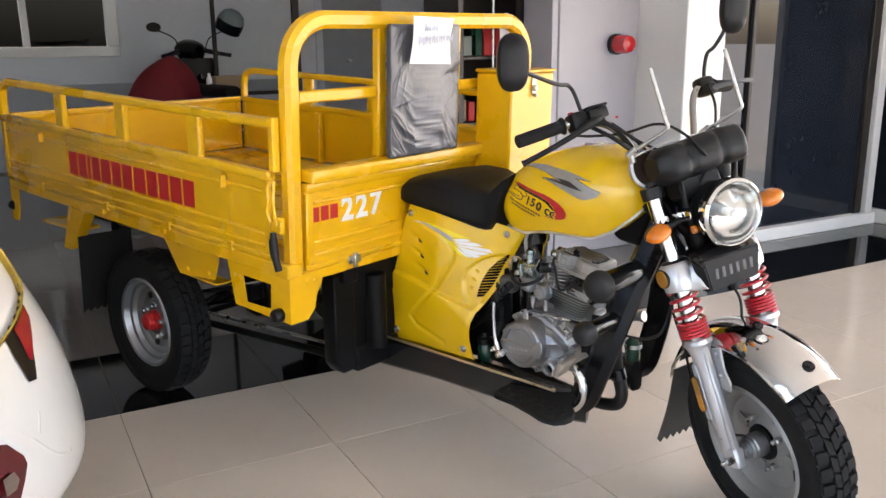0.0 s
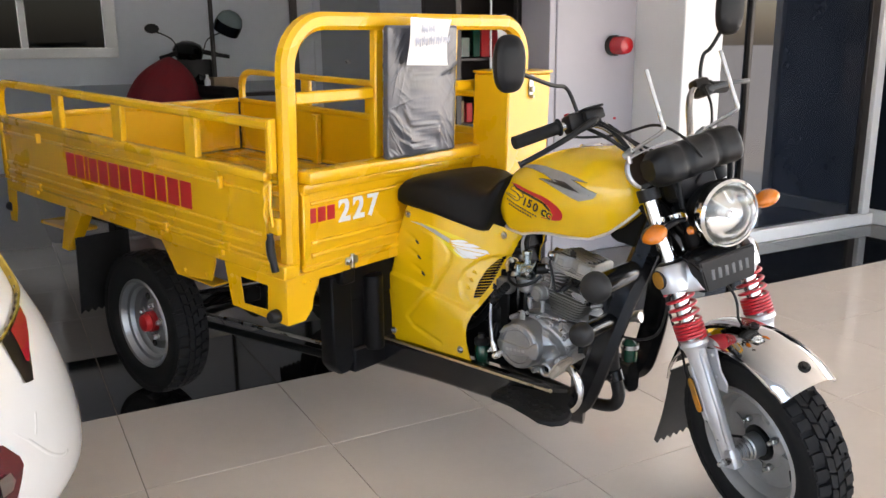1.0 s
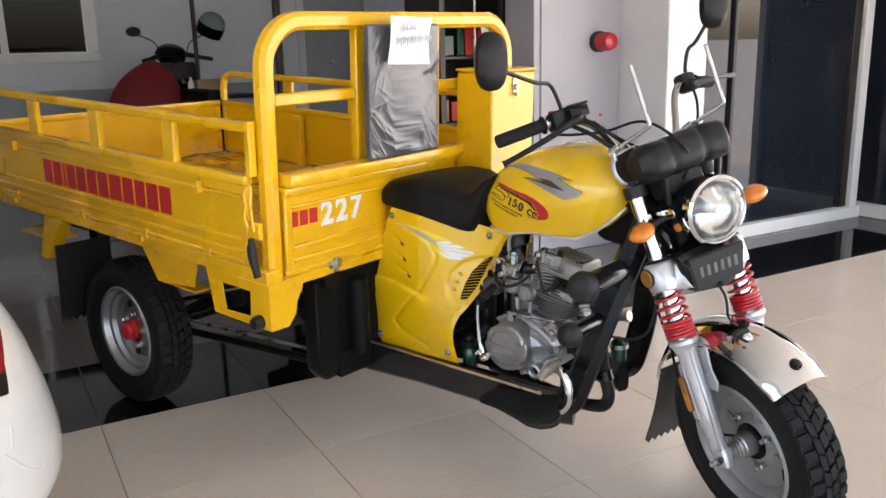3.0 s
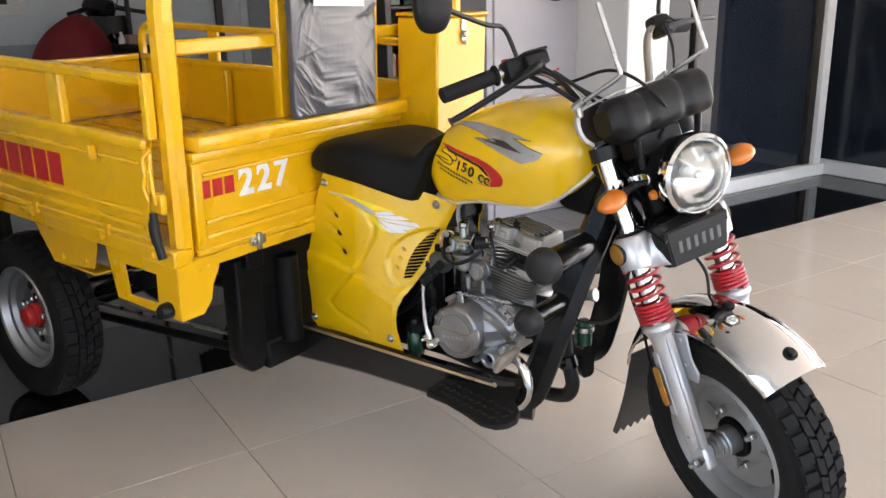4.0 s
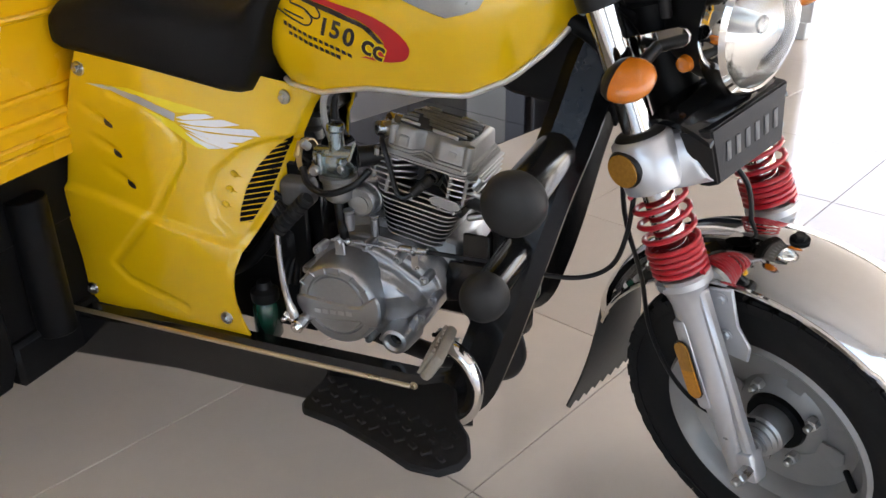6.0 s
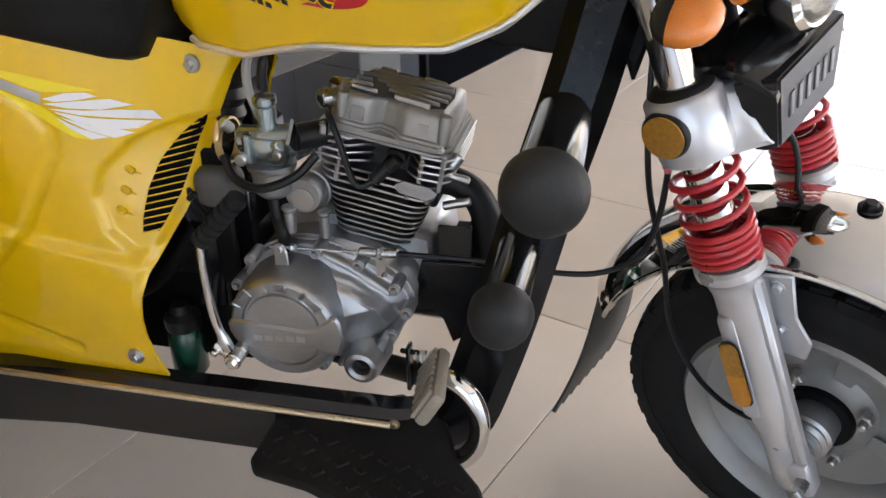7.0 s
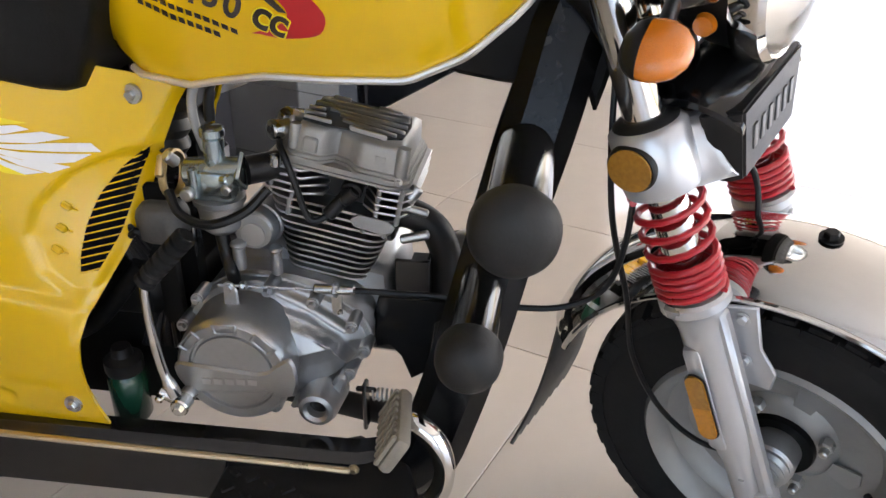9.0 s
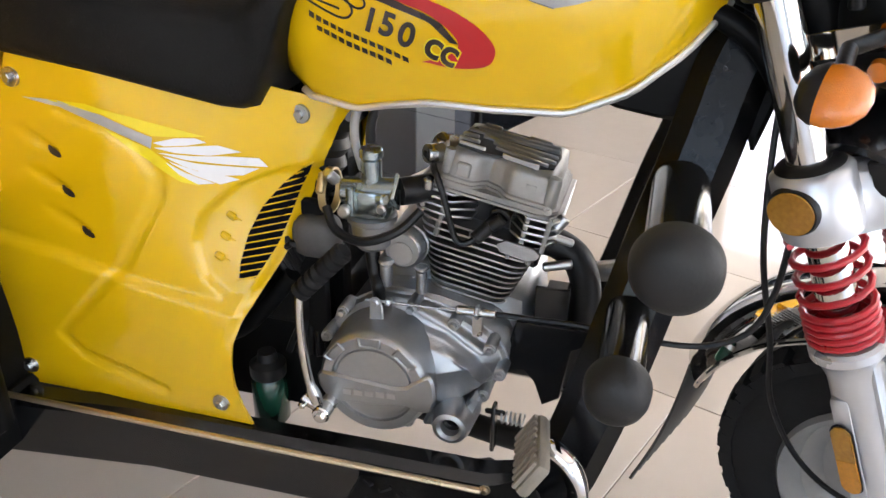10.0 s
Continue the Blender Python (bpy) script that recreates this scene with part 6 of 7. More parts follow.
# ---- steering: fork, wheel, lamps, bars ----
for s in (-1, 1):
    y = 0.11 * s
    lab = "silver telescopic fork with a red spring"
    leg = steer("fork_leg", merge(lathe([(0, -0.345), (0.014, -0.345), (0.019, -0.335), (0.020, -0.25), (0.024, -0.23), (0.0265, -0.19), (0.0265, -0.04), (0.031, -0.022), (0.036, -0.014), (0.040, -0.010), (0.040, 0.0), (0.036, 0.004), (0, 0.004)], 28, pose(0, y, 0)),
        box(0.016, 0.034, y - 0.010, y + 0.010, -0.33, -0.02, 0.005), box(-0.020, 0.004, y + s * 0.012, y + s * 0.030, -0.215, -0.060, 0.008, 2), box(-0.01, 0.036, y - 0.016, y + 0.016, -0.35, -0.295, 0.008, 2)), SILVER, lab)
    for z0, z1, mat_s in ((-0.139, -0.092, AMBERDARK), (-0.186, -0.1395, AMBERLIT)):
        arc0 = 0 if z0 > -0.15 else 180
        mid, end = (z0, z1 - 0.011) if arc0 == 0 else (z1, z0 + 0.011)
        sl = [(0.011 * math.cos(radians(arc0 + a)), end + 0.011 * math.sin(radians(arc0 + a))) for a in range(0, 181, 15)]
        sl += [(sl[-1][0], mid), (sl[0][0], mid)]
        steer("side_reflector", prism(sl, 0.003, pose(-0.008, y + s * 0.033 - (0.003 if s < 0 else 0), 0) @ pose(0, 0, 0, 90, 0, 0)), mat_s, "amber strip reflector", leg)
    rim_s = [(0.0128 * math.cos(radians(a)), (-0.103 if a < 180 else -0.175) + 0.0128 * math.sin(radians(a))) for a in range(0, 360, 15)]
    steer("reflector_border", prism(rim_s, 0.002, pose(-0.008, y + s * 0.032 - (0.002 if s < 0 else 0), 0) @ pose(0, 0, 0, 90, 0, 0)), PLASTIC, "", leg)
    # spring, wound tighter below
    pts = []
    z = 0.006
    while z < 0.132:
        a = len(pts) * 2 * math.pi / 14
        pts.append((0.0365 * math.cos(a), y + 0.0365 * math.sin(a), z))
        z += (0.0088 if z < 0.050 else 0.0225) / 14
    steer("spring", tube(pts, 0.0041, 8), RED, "red coil spring", leg)
    steer("stanchion", cyl((0, y, 0.0), (0, y, 0.42), 0.0215, 28), CHROME, "", leg)
    steer("top_cap", merge(cyl((0, y, 0.385), (0, y, 0.418), 0.030, 24), cyl((0, y, 0.418), (0, y, 0.432), 0.018, 6)), PLASTIC, "", leg)
    steer("axle_nut", merge(cyl((0.026, y + s * 0.012, -0.322), (0.026, y + s * 0.040, -0.322), 0.010, 6), cyl((0.026, y + s * 0.035, -0.322), (0.026, y + s * 0.052, -0.322), 0.006)), STEEL, "", leg)
    # lower clamp: a cast horn that sweeps forward from the fork leg to the shield
    def horn(f):
        zt, zb = 0.204 - 0.006 * f, 0.140 - 0.014 * smoothstep(0.2, 1.0, f)
        xt, xb = -0.040 + 0.086 * f, -0.036 + 0.100 * f
        yo = (0.122 if s < 0 else 0.136) + 0.022 * smoothstep(0.0, 0.3, f) - 0.062 * smoothstep(0.35, 1.05, f)
        yi = 0.072 - 0.008 * f
        c = 0.009
        return [(xb, s * yo, zb + c), (xt, s * yo, zt - c), (xt, s * (yo - c), zt), (xt, s * (yi + c * 0.3), zt), (xt, s * yi, zt - c), (xb, s * yi, zb + c), (xb, s * (yi + c * 0.3), zb), (xb, s * (yo - c), zb)]
    cl = steer("fork_clamp", merge(loft([horn(k / 10) for k in range(11)]), lathe([(0.040, 0.138), (0.042, 0.150), (0.041, 0.205), (0.034, 0.212), (0.0, 0.212), (0.0, 0.138)], 28, pose(0, y, 0))), SILVER, "silver cast fork clamp", angle=50)
    steer("reflector", lathe([(0, 0), (0.027, 0), (0.027, 0.010), (0.025, 0.013), (0, 0.014)], 28, pose(-0.006, y + s * 0.030, 0.178, 90 if s < 0 else -90, 0, 0)), PLASTIC, "", cl)
    steer("dust_boot", lathe([(0.0217, 0.206), (0.034, 0.206), (0.0345, 0.2125), (0.030, 0.2165), (0.025, 0.2185), (0.0217, 0.2185)], 28, pose(0, y, 0)), PLASTIC, "", cl)
    steer("reflector_lens", lathe([(0, 0.012), (0.0235, 0.012), (0.0235, 0.0155), (0, 0.017)], 28, pose(-0.006, y + s * 0.030, 0.178, 90 if s < 0 else -90, 0, 0)), AMBERDARK, "round amber reflector", cl)
    # indicator
    top_end("indicator_bracket", prism([(0.0, -0.014), (0.103, -0.011), (0.112, -0.006), (0.116, 0.003), (0.113, 0.011), (0.104, 0.016), (0.0, 0.014)], 0.004, pose(0, s * 0.082 + 0.002, 0.308) @ XZ, 0.001), CHROME, "chromed bracket plate")
    top_end("indicator_stalk", cyl((0.062, s * 0.080, 0.304), (0.078, s * 0.150, 0.293), 0.008, 14), PLASTIC)
    im = pose(0.080 if s < 0 else 0.108, y + s * 0.056, 0.290) @ pose(0, 0, 0, 0, 20, 0) @ pose(0, 0, 0, 16, 0, -8 * s)
    ind = top_end("indicator", moved(lathe([(0, -0.032), (0.014, -0.031), (0.025, -0.023), (0.0300, -0.013), (0.0305, -0.009), (0, -0.009)], 24), im @ pose(0, 0, 0, 0, 90, 0) @ Matrix.Diagonal((0.66, 1.16, 0.90, 1))), PLASTIC)
    top_end("indicator_lens", moved(lathe([(0.0300, -0.010), (0.0308, 0.0), (0.0298, 0.010), (0.024, 0.024), (0.013, 0.034), (0, 0.037)], 24), im @ pose(0, 0, 0, 0, 90, 0) @ Matrix.Diagonal((0.66, 1.16, 0.90, 1))), AMBER, "amber indicator lens", ind)
    # mirror and stem
    if s < 0:
        base, knee, head = (-0.085, -0.185, 0.640), (-0.075, -0.200, 0.728), (0.062, -0.408, 0.790)
    else:
        base, knee, head = (-0.105, 0.240, 0.640), (-0.095, 0.262, 0.722), (-0.025, 0.330, 0.800)
    top_end("mirror_stem", tube([base, (base[0], base[1], base[2] + 0.03), knee, (knee[0] + (head[0] - knee[0]) * 0.3, knee[1] + (head[1] - knee[1]) * 0.3, knee[2] + (head[2] - knee[2]) * 0.2), head], 0.0055, 8, 5), PLASTIC)
    mm = Matrix.Translation(YOKE @ Vector(head)) @ pose(0, 0, 0.012 if s < 0 else 0.02, 0, 0, -40)
    el = lambda k, d, n=32: [(d, 0.041 * k * math.copysign(abs(math.cos(2 * math.pi * i / n)) ** 0.75, math.cos(2 * math.pi * i / n)), 0.071 * k * math.copysign(abs(math.sin(2 * math.pi * i / n)) ** 0.8, math.sin(2 * math.pi * i / n))) for i in range(n)]
    mir = part("mirror", loft([el(0.5, 0.022), el(0.85, 0.016), el(0.98, 0.006), el(1.0, -0.006), el(0.97, -0.008)]), PLASTIC, trike, "black plastic rear-view mirror", mm)
    part("mirror_glass", loft([el(0.93, -0.009), el(0.93, -0.0086)]), MIRRORGLASS, mir, "", mm)
    # bare steel windscreen stay
    ky = 0.041 + 0.115 * s
    elbow = smooth_path([(0.101, ky - 0.010, 0.530), (0.117, ky, 0.538), (0.118, ky, 0.556)], 4)
    top_end("screen_stay", merge(tube([(0.028, ky - 0.062, 0.508)] + elbow + [(0.118, ky, 0.694)], 0.0052, 10), cyl((0.013, ky - 0.070, 0.503), (0.039, ky - 0.054, 0.513), 0.010), cyl((0.023, ky - 0.065, 0.480), (0.025, ky - 0.064, 0.515), 0.007)), STEEL, "bare steel windscreen stay")
# bars
bar = top_end("handlebar", tube([(-0.089, -0.375, 0.625), (-0.086, -0.25, 0.632), (-0.076, -0.162, 0.620), (-0.051, -0.117, 0.580), (-0.026, -0.085, 0.49), (-0.014, -0.045, 0.445), (-0.014, 0.045, 0.445), (-0.030, 0.095, 0.50), (-0.060, 0.145, 0.592), (-0.085, 0.190, 0.630), (-0.120, 0.250, 0.634), (-0.200, 0.375, 0.628)], 0.0112, 14, 6), material("smoked chrome", (0.42, 0.41, 0.40), 0.10, 1.0, var=0.05), "chromed tubular handlebar")
top_end("grip", merge(cyl((-0.090, -0.388, 0.624), (-0.086, -0.255, 0.632), 0.0178, 20), cyl((-0.086, -0.254, 0.632), (-0.085, -0.246, 0.632), 0.024)), RUBBER, "", bar)
top_end("grip", merge(cyl((-0.206, 0.385, 0.628), (-0.137, 0.277, 0.633), 0.0178, 20), cyl((-0.137, 0.276, 0.633), (-0.132, 0.269, 0.633), 0.024)), RUBBER, "", bar)
top_end("switch_block", box(-0.110, -0.056, -0.231, -0.179, 0.605, 0.658, 0.012, 2), PLASTIC, "", bar)
top_end("switch_block", box(-0.128, -0.078, 0.200, 0.252, 0.606, 0.662, 0.014, 2), PLASTIC, "", bar)
top_end("lever_mount", box(-0.090, -0.045, -0.180, -0.140, 0.608, 0.646, 0.008), PLASTIC, "", bar)
top_end("lever_mount", box(-0.100, -0.062, 0.205, 0.245, 0.606, 0.640, 0.008), PLASTIC, "", bar)
top_end("lever", tube([(-0.030, -0.165, 0.622), (-0.022, -0.19, 0.615), (-0.045, -0.25, 0.596), (-0.090, -0.32, 0.578), (-0.122, -0.362, 0.569), (-0.130, -0.372, 0.567)], [0.009, 0.010, 0.008, 0.0075, 0.0075, 0.010], 10, 5), PLASTIC, "", bar)
top_end("lever", tube([(-0.070, 0.225, 0.622), (-0.045, 0.255, 0.620), (-0.030, 0.295, 0.616), (-0.040, 0.340, 0.612)], [0.008, 0.007, 0.006, 0.007], 10, 5), GREYLETTER, "dark metal brake lever", bar)
top_end("brake_reservoir", merge(box(-0.092, -0.040, -0.186, -0.128, 0.622, 0.652, 0.006, 2), box(-0.094, -0.038, -0.188, -0.126, 0.652, 0.660, 0.003), box(-0.075, -0.045, -0.175, -0.14, 0.605, 0.63, 0.004)), PLASTIC, "", bar)
top_end("red_button", lathe([(0, 0), (0.008, 0), (0.008, 0.005), (0, 0.006)], 14, pose(-0.090, -0.214, 0.657)), REDLENS, "", bar)
for pts in ([(-0.03, -0.16, 0.615), (0.01, -0.12, 0.55), (0.04, -0.085, 0.48), (0.045, -0.03, 0.44), (0.02, 0.0, 0.40)], [(-0.04, -0.13, 0.600), (0.015, -0.10, 0.53), (0.06, -0.05, 0.47), (0.06, 0.0, 0.43)],
            [(-0.10, -0.215, 0.60), (-0.09, -0.17, 0.585), (-0.03, -0.11, 0.565), (0.05, -0.06, 0.560), (0.115, -0.045, 0.525), (0.150, -0.02, 0.46), (0.11, 0.01, 0.42), (0.07, 0.0, 0.38)],
            [(-0.06, 0.21, 0.63), (-0.03, 0.19, 0.57), (0.03, 0.12, 0.50), (0.06, 0.05, 0.43)],
            [(0.02, 0.0, 0.40), (-0.03, -0.05, 0.25), (-0.055, -0.105, 0.10), (-0.085, -0.09, -0.04), (-0.108, -0.085, -0.14), (-0.09, -0.085, -0.23), (-0.04, -0.08, -0.285), (0.02, -0.055, -0.30)],
            [(0.03, 0.02, 0.12), (0.05, 0.03, 0.06), (0.045, 0.02, 0.0), (0.03, 0.01, -0.03)]):
    top_end("cable", tube(pts, 0.0038, 8, 7), PLASTIC)
for pts, r in (([(-0.062, -0.172, 0.626), (-0.040, -0.130, 0.588), (-0.012, -0.098, 0.500), (0.000, -0.060, 0.452), (0.01, 0.0, 0.43)], 0.0065), ([(-0.070, -0.180, 0.610), (-0.030, -0.150, 0.565), (0.004, -0.115, 0.505), (0.020, -0.085, 0.468), (0.03, -0.02, 0.44)], 0.0058)):
    top_end("brake_hose", tube(pts, r, 10, 6), PLASTIC)
# headlamp
HL = pose(0.085, 0.030, 0.297) @ pose(0, 0, 0, 0, 18, 0) @ pose(0, 0, 0, 0, 90, 0)
hl = top_end("headlamp", moved(lathe([(0, -0.075), (0.035, -0.072), (0.062, -0.050), (0.078, -0.015), (0.083, 0.020), (0.083, 0.024), (0.080, 0.024), (0.074, -0.012), (0, -0.02)], 40), HL), PLASTIC, "round headlamp in a chrome rim")
top_end("rim", moved(lathe([(0.0845, 0.018), (0.0905, 0.020), (0.0925, 0.030), (0.0905, 0.048), (0.084, 0.054), (0.081, 0.052), (0.081, 0.024), (0.0845, 0.018)], 48), HL), CHROME, "", hl)
top_end("reflector_bowl", moved(lathe([(0.080, 0.046), (0.075, 0.030), (0.068, 0.016), (0.056, 0.003), (0.042, -0.006), (0.025, -0.012), (0, -0.014)], 72), HL), REFLECTOR, "chrome reflector bowl", hl, angle=60)
top_end("bulb_shield", moved(merge(cyl((0, 0, -0.014), (0, 0, 0.016), 0.009)), HL), STEEL, "", hl)
lens = top_end("lens", moved(merge(lathe([(0.081, 0.050), (0.070, 0.062), (0.048, 0.071), (0.024, 0.075), (0, 0.076), (0, 0.0735), (0.024, 0.0725), (0.048, 0.0685), (0.069, 0.0595), (0.079, 0.049), (0.081, 0.050)], 48)), HL), LENSGLASS, "clear domed glass lens", hl)
lens.visible_shadow = False
top_end("parking_lamp", moved(lathe([(0, 0), (0.012, 0), (0.010, 0.008), (0, 0.010)], 16), pose(0.075, -0.055, 0.270, 90, 0, 0)), AMBER, "", hl)
# instrument pods: one moulded cowl with three lobes
rings = []
for k in range(37):
    y = -0.132 + 0.274 * k / 36
    e = min(1.0, ((y + 0.137) / 0.040)) if y < -0.09 else min(1.0, (0.147 - y) / 0.030)
    e = max(0.25, e) ** 0.45
    g = 1 - 0.13 * math.exp(-((y + 0.045) / 0.010) ** 2) - 0.13 * math.exp(-((y - 0.050) / 0.010) ** 2)
    hz = 0.050 * e * g * (1.0 if y < 0.1 else 1.0)
    hx = 0.062 * e * g
    ring = []
    for i in range(28):
        a = 2 * math.pi * i / 28
        c, s = math.cos(a), math.sin(a)
        ring.append((0.082 + math.copysign(abs(c) ** 0.62, c) * hx * (1.0 if c > 0 else 0.9), y, 0.452 + 0.004 * math.sin(y * 20) + math.copysign(abs(s) ** 0.62, s) * hz))
    rings.append(ring)
pods = top_end("instrument_cowl", loft(rings), PLASTIC, "black plastic three-lobed instrument cowl", angle=55)
top_end("bracket", merge(box(0.0, 0.075, -0.06, 0.07, 0.35, 0.412, 0.01), cyl((0.06, -0.05, 0.33), (0.08, -0.05, 0.42), 0.008), cyl((0.06, 0.10, 0.33), (0.10, 0.10, 0.41), 0.008)), PLASTIC, "", pods)
for yc in (-0.098, 0.094):
    top_end("dial_rim", lathe([(0.048, 0), (0.054, 0.004), (0.054, 0.016), (0.048, 0.018), (0.048, 0)], 28, pose(0.022, yc, 0.456) @ pose(0, 0, 0, 0, -90, 0)), SILVER, "", pods)
    top_end("dial", lathe([(0, 0), (0.048, 0), (0.048, 0.010), (0, 0.010)], 28, pose(0.022, yc, 0.456) @ pose(0, 0, 0, 0, -90, 0)), DECALBLACK, "", pods)
top_end("visor", merge(loft([[(x, y, 0.506 + h - 10 * (y + 0.006) ** 2 * 0.08) for y in [-0.140 + 0.0335 * i for i in range(9)]] + [(x, y, 0.503 + h - 10 * (y + 0.006) ** 2 * 0.08) for y in [0.128 - 0.0335 * i for i in range(9)]] for x, h in ((0.004, 0.006), (0.044, 0.004))])), SILVER, "", pods)
# front shield with raised bars
def shield_ring(x_top, x_low, yt, yl, zt, zl):
    return [(x_low, -yl, zl), (x_top, -yt, zt), (x_top, yt + 0.014, zt), (x_low, yl + 0.014, zl)]


sh_b = loft([shield_ring(0.044, 0.042, 0.090, 0.080, 0.203, 0.122), shield_ring(0.060, 0.056, 0.090, 0.076, 0.203, 0.118), shield_ring(0.088, 0.066, 0.080, 0.066, 0.198, 0.116)])
bmesh.ops.bevel(sh_b, geom=[e for e in sh_b.edges if e.calc_face_angle(0) > 0.3], offset=0.003, segments=2, affect="EDGES")
sh = steer("front_shield", sh_b, PLASTIC, "black plastic shield between the forks")
lid = []
for f in [k / 10 for k in range(11)]:
    x, zc = 0.083 - 0.074 * f, 0.200 + 0.036 * f + 0.012 * math.sin(math.pi * f) - 0.006 * math.cos(math.pi * min(1.0, f * 4) / 2)
    w = 0.084 + 0.010 * smoothstep(0.0, 0.4, f)
    ys = [-w + (2 * w + 0.008) * k / 12 for k in range(13)]
    drop = [0.011 * (abs(k - 6) / 6) ** 6 - 0.0012 * math.cos(k * math.pi / 3) * (1 if 1 < k < 11 else 0) for k in range(13)]
    lid.append([(x, yy, zc - d) for yy, d in zip(ys, drop)] + [(x, yy, zc - d - 0.008) for yy, d in reversed(list(zip(ys, drop)))])
steer("shield_top", loft(lid), GLOSSBLACK, "glossy black moulded top", sh, angle=55)
steer("steering_stem", merge(cyl((-0.022, 0, 0.15), (-0.022, 0, 0.40), 0.036, 24), box(-0.045, 0.012, -0.085, 0.085, 0.186, 0.206, 0.006)), CHASSIS)
for k in range(6):
    lt = box(0.0655, 0.0675, -0.050 + 0.0215 * k, -0.040 + 0.0215 * k, 0.143, 0.170, 0.0006)
    for v in lt.verts:
        v.co.x += (v.co.z - 0.116) * 0.268
    steer("lettering", lt, GREYLETTER, "", sh)

# front wheel
fwe, fty = wheel(0.266, 0.106, SILVER, "front_wheel", 4, 0.1)
fwe.parent = trike
part("rim", lathe([(0.168, 0.050), (0.174, -0.046), (0.168, -0.053), (0.158, -0.046), (0.150, -0.022), (0.138, -0.016), (0.128, 0.002), (0.100, 0.010), (0.075, 0.012), (0.060, -0.002), (0.045, -0.004), (0.045, 0.045)], 56, pose(0, 0, 0, 90, 0, 0) @ Matrix.Diagonal((1, 1, -1, 1))), RIMGREY, fwe)
part("hub", lathe([(0, -0.087), (0.013, -0.087), (0.015, -0.081), (0.020, -0.079), (0.018, -0.074), (0.024, -0.071), (0.022, -0.066), (0.028, -0.063), (0.026, -0.058), (0.032, -0.054), (0.030, -0.048), (0.034, -0.044), (0.034, -0.026), (0.034, -0.018), (0.034, 0.0), (0, 0)], 28, pose(0, 0, 0, 90, 0, 0) @ Matrix.Diagonal((1, 1, -1, 1))), ALU, fwe)
for k in range(4):
    a = math.pi / 2 * k + 0.55
    part("wheel_nut", merge(cyl((0.068 * math.cos(a), 0.0, 0.068 * math.sin(a)), (0.068 * math.cos(a), -0.016, 0.068 * math.sin(a)), 0.010, 6), cyl((0.068 * math.cos(a), 0.0, 0.068 * math.sin(a)), (0.068 * math.cos(a), -0.028, 0.068 * math.sin(a)), 0.006, 10)), STEEL, fwe)
    a += 0.78
    part("hand_hole", prism([(0.070, -0.012), (0.105, -0.018), (0.112, 0.0), (0.105, 0.018), (0.070, 0.012)], 0.003, Matrix.Rotation(-a, 4, "Y") @ pose(0, 0.006, 0) @ XZ), RIMGREY, fwe)
part("valve", cyl((0.118, -0.01, -0.02), (0.145, -0.032, -0.028), 0.005), RUBBER, fwe)
part("hub_flange", lathe([(0.0, -0.012), (0.048, -0.012), (0.050, -0.006), (0.050, 0.004), (0, 0.004)], 32, pose(0, 0, 0, 90, 0, 0) @ Matrix.Diagonal((1, 1, -1, 1))), CHASSIS, fwe)
part("drum_plate", lathe([(0, 0.05), (0.095, 0.05), (0.10, 0.03), (0.10, 0.02), (0, 0.02)], 32, pose(0, 0, 0, 90, 0, 0) @ Matrix.Diagonal((1, 1, -1, 1))), ALU, fwe)
fwe.matrix_world = STEER @ pose(-0.002, 0, -0.322, 0, 20, 0)

# chromed front mudguard
FC, FR = Vector((-0.004, 0, -0.322)), 0.346
A0, A1 = 33, 141
grid = []
for i in range(47):
    a = radians(A0 + (A1 - A0) * i / 46)
    row = []
    for j in range(19):
        t = (j / 18 - 0.5) * 2
        w = 0.084 * (1.0 if 2 < i < 44 else 0.96)
        rr = FR - 0.046 * abs(t) ** 2.3
        row.append((FC.x + rr * math.cos(a), w * math.copysign(abs(t) ** 0.95, t), FC.z + rr * math.sin(a)))
    grid.append(row)
fen = steer("front_mudguard", sheet(grid, 0.0025), CHROME, "chromed steel front mudguard", angle=70)
for s in (-1, 1):
    steer("rolled_edge", tube([r[0 if s < 0 else -1] for r in grid], 0.0042, 8), CHROME, "", fen)
    steer("fender_stay", merge(prism([(-0.006, -0.135), (0.050, -0.150), (0.062, -0.125), (0.052, -0.090), (0.060, -0.030), (0.010, -0.030), (-0.006, -0.07)], 0.006, pose(0, s * 0.088 + 0.003, 0) @ XZ, 0.002), bolt((0.040, s * 0.092, -0.045), (0, s, 0), 0.006), bolt((0.030, s * 0.092, -0.105), (0, s, 0), 0.006)), SILVER, "", fen)
for a, r in ((70, 0.009), (41, 0.010)):
    q = Vector((FC.x + (FR + 0.001) * math.cos(radians(a)), 0.0, FC.z + (FR + 0.001) * math.sin(radians(a))))
    steer("fender_bolt", bolt(q, (math.cos(radians(a)), 0, math.sin(radians(a))), r, 0.008), PLASTIC, "", fen)
q0 = Vector((FC.x + (FR - 0.03) * math.cos(radians(A1 - 2)), 0, FC.z + (FR - 0.03) * math.sin(radians(A1 - 2))))
q1 = Vector((-0.407, 0, -0.341))
rows = []
for k in range(13):
    f = k / 12
    p = q0.lerp(q1, f) + Vector((0.008 * math.sin(math.pi * f), 0, -0.004 * math.sin(math.pi * f)))
    w = 0.052 + 0.044 * f
    rows.append([(p.x - (0.020 * abs(t) ** 2 * (1 - f)), w * t, p.z - 0.006 * (1 - f) * abs(t) ** 2) for t in [j / 16 * 2 - 1 for j in range(33 // 2 + 1)]])
dirn = (q1 - q0).normalized()
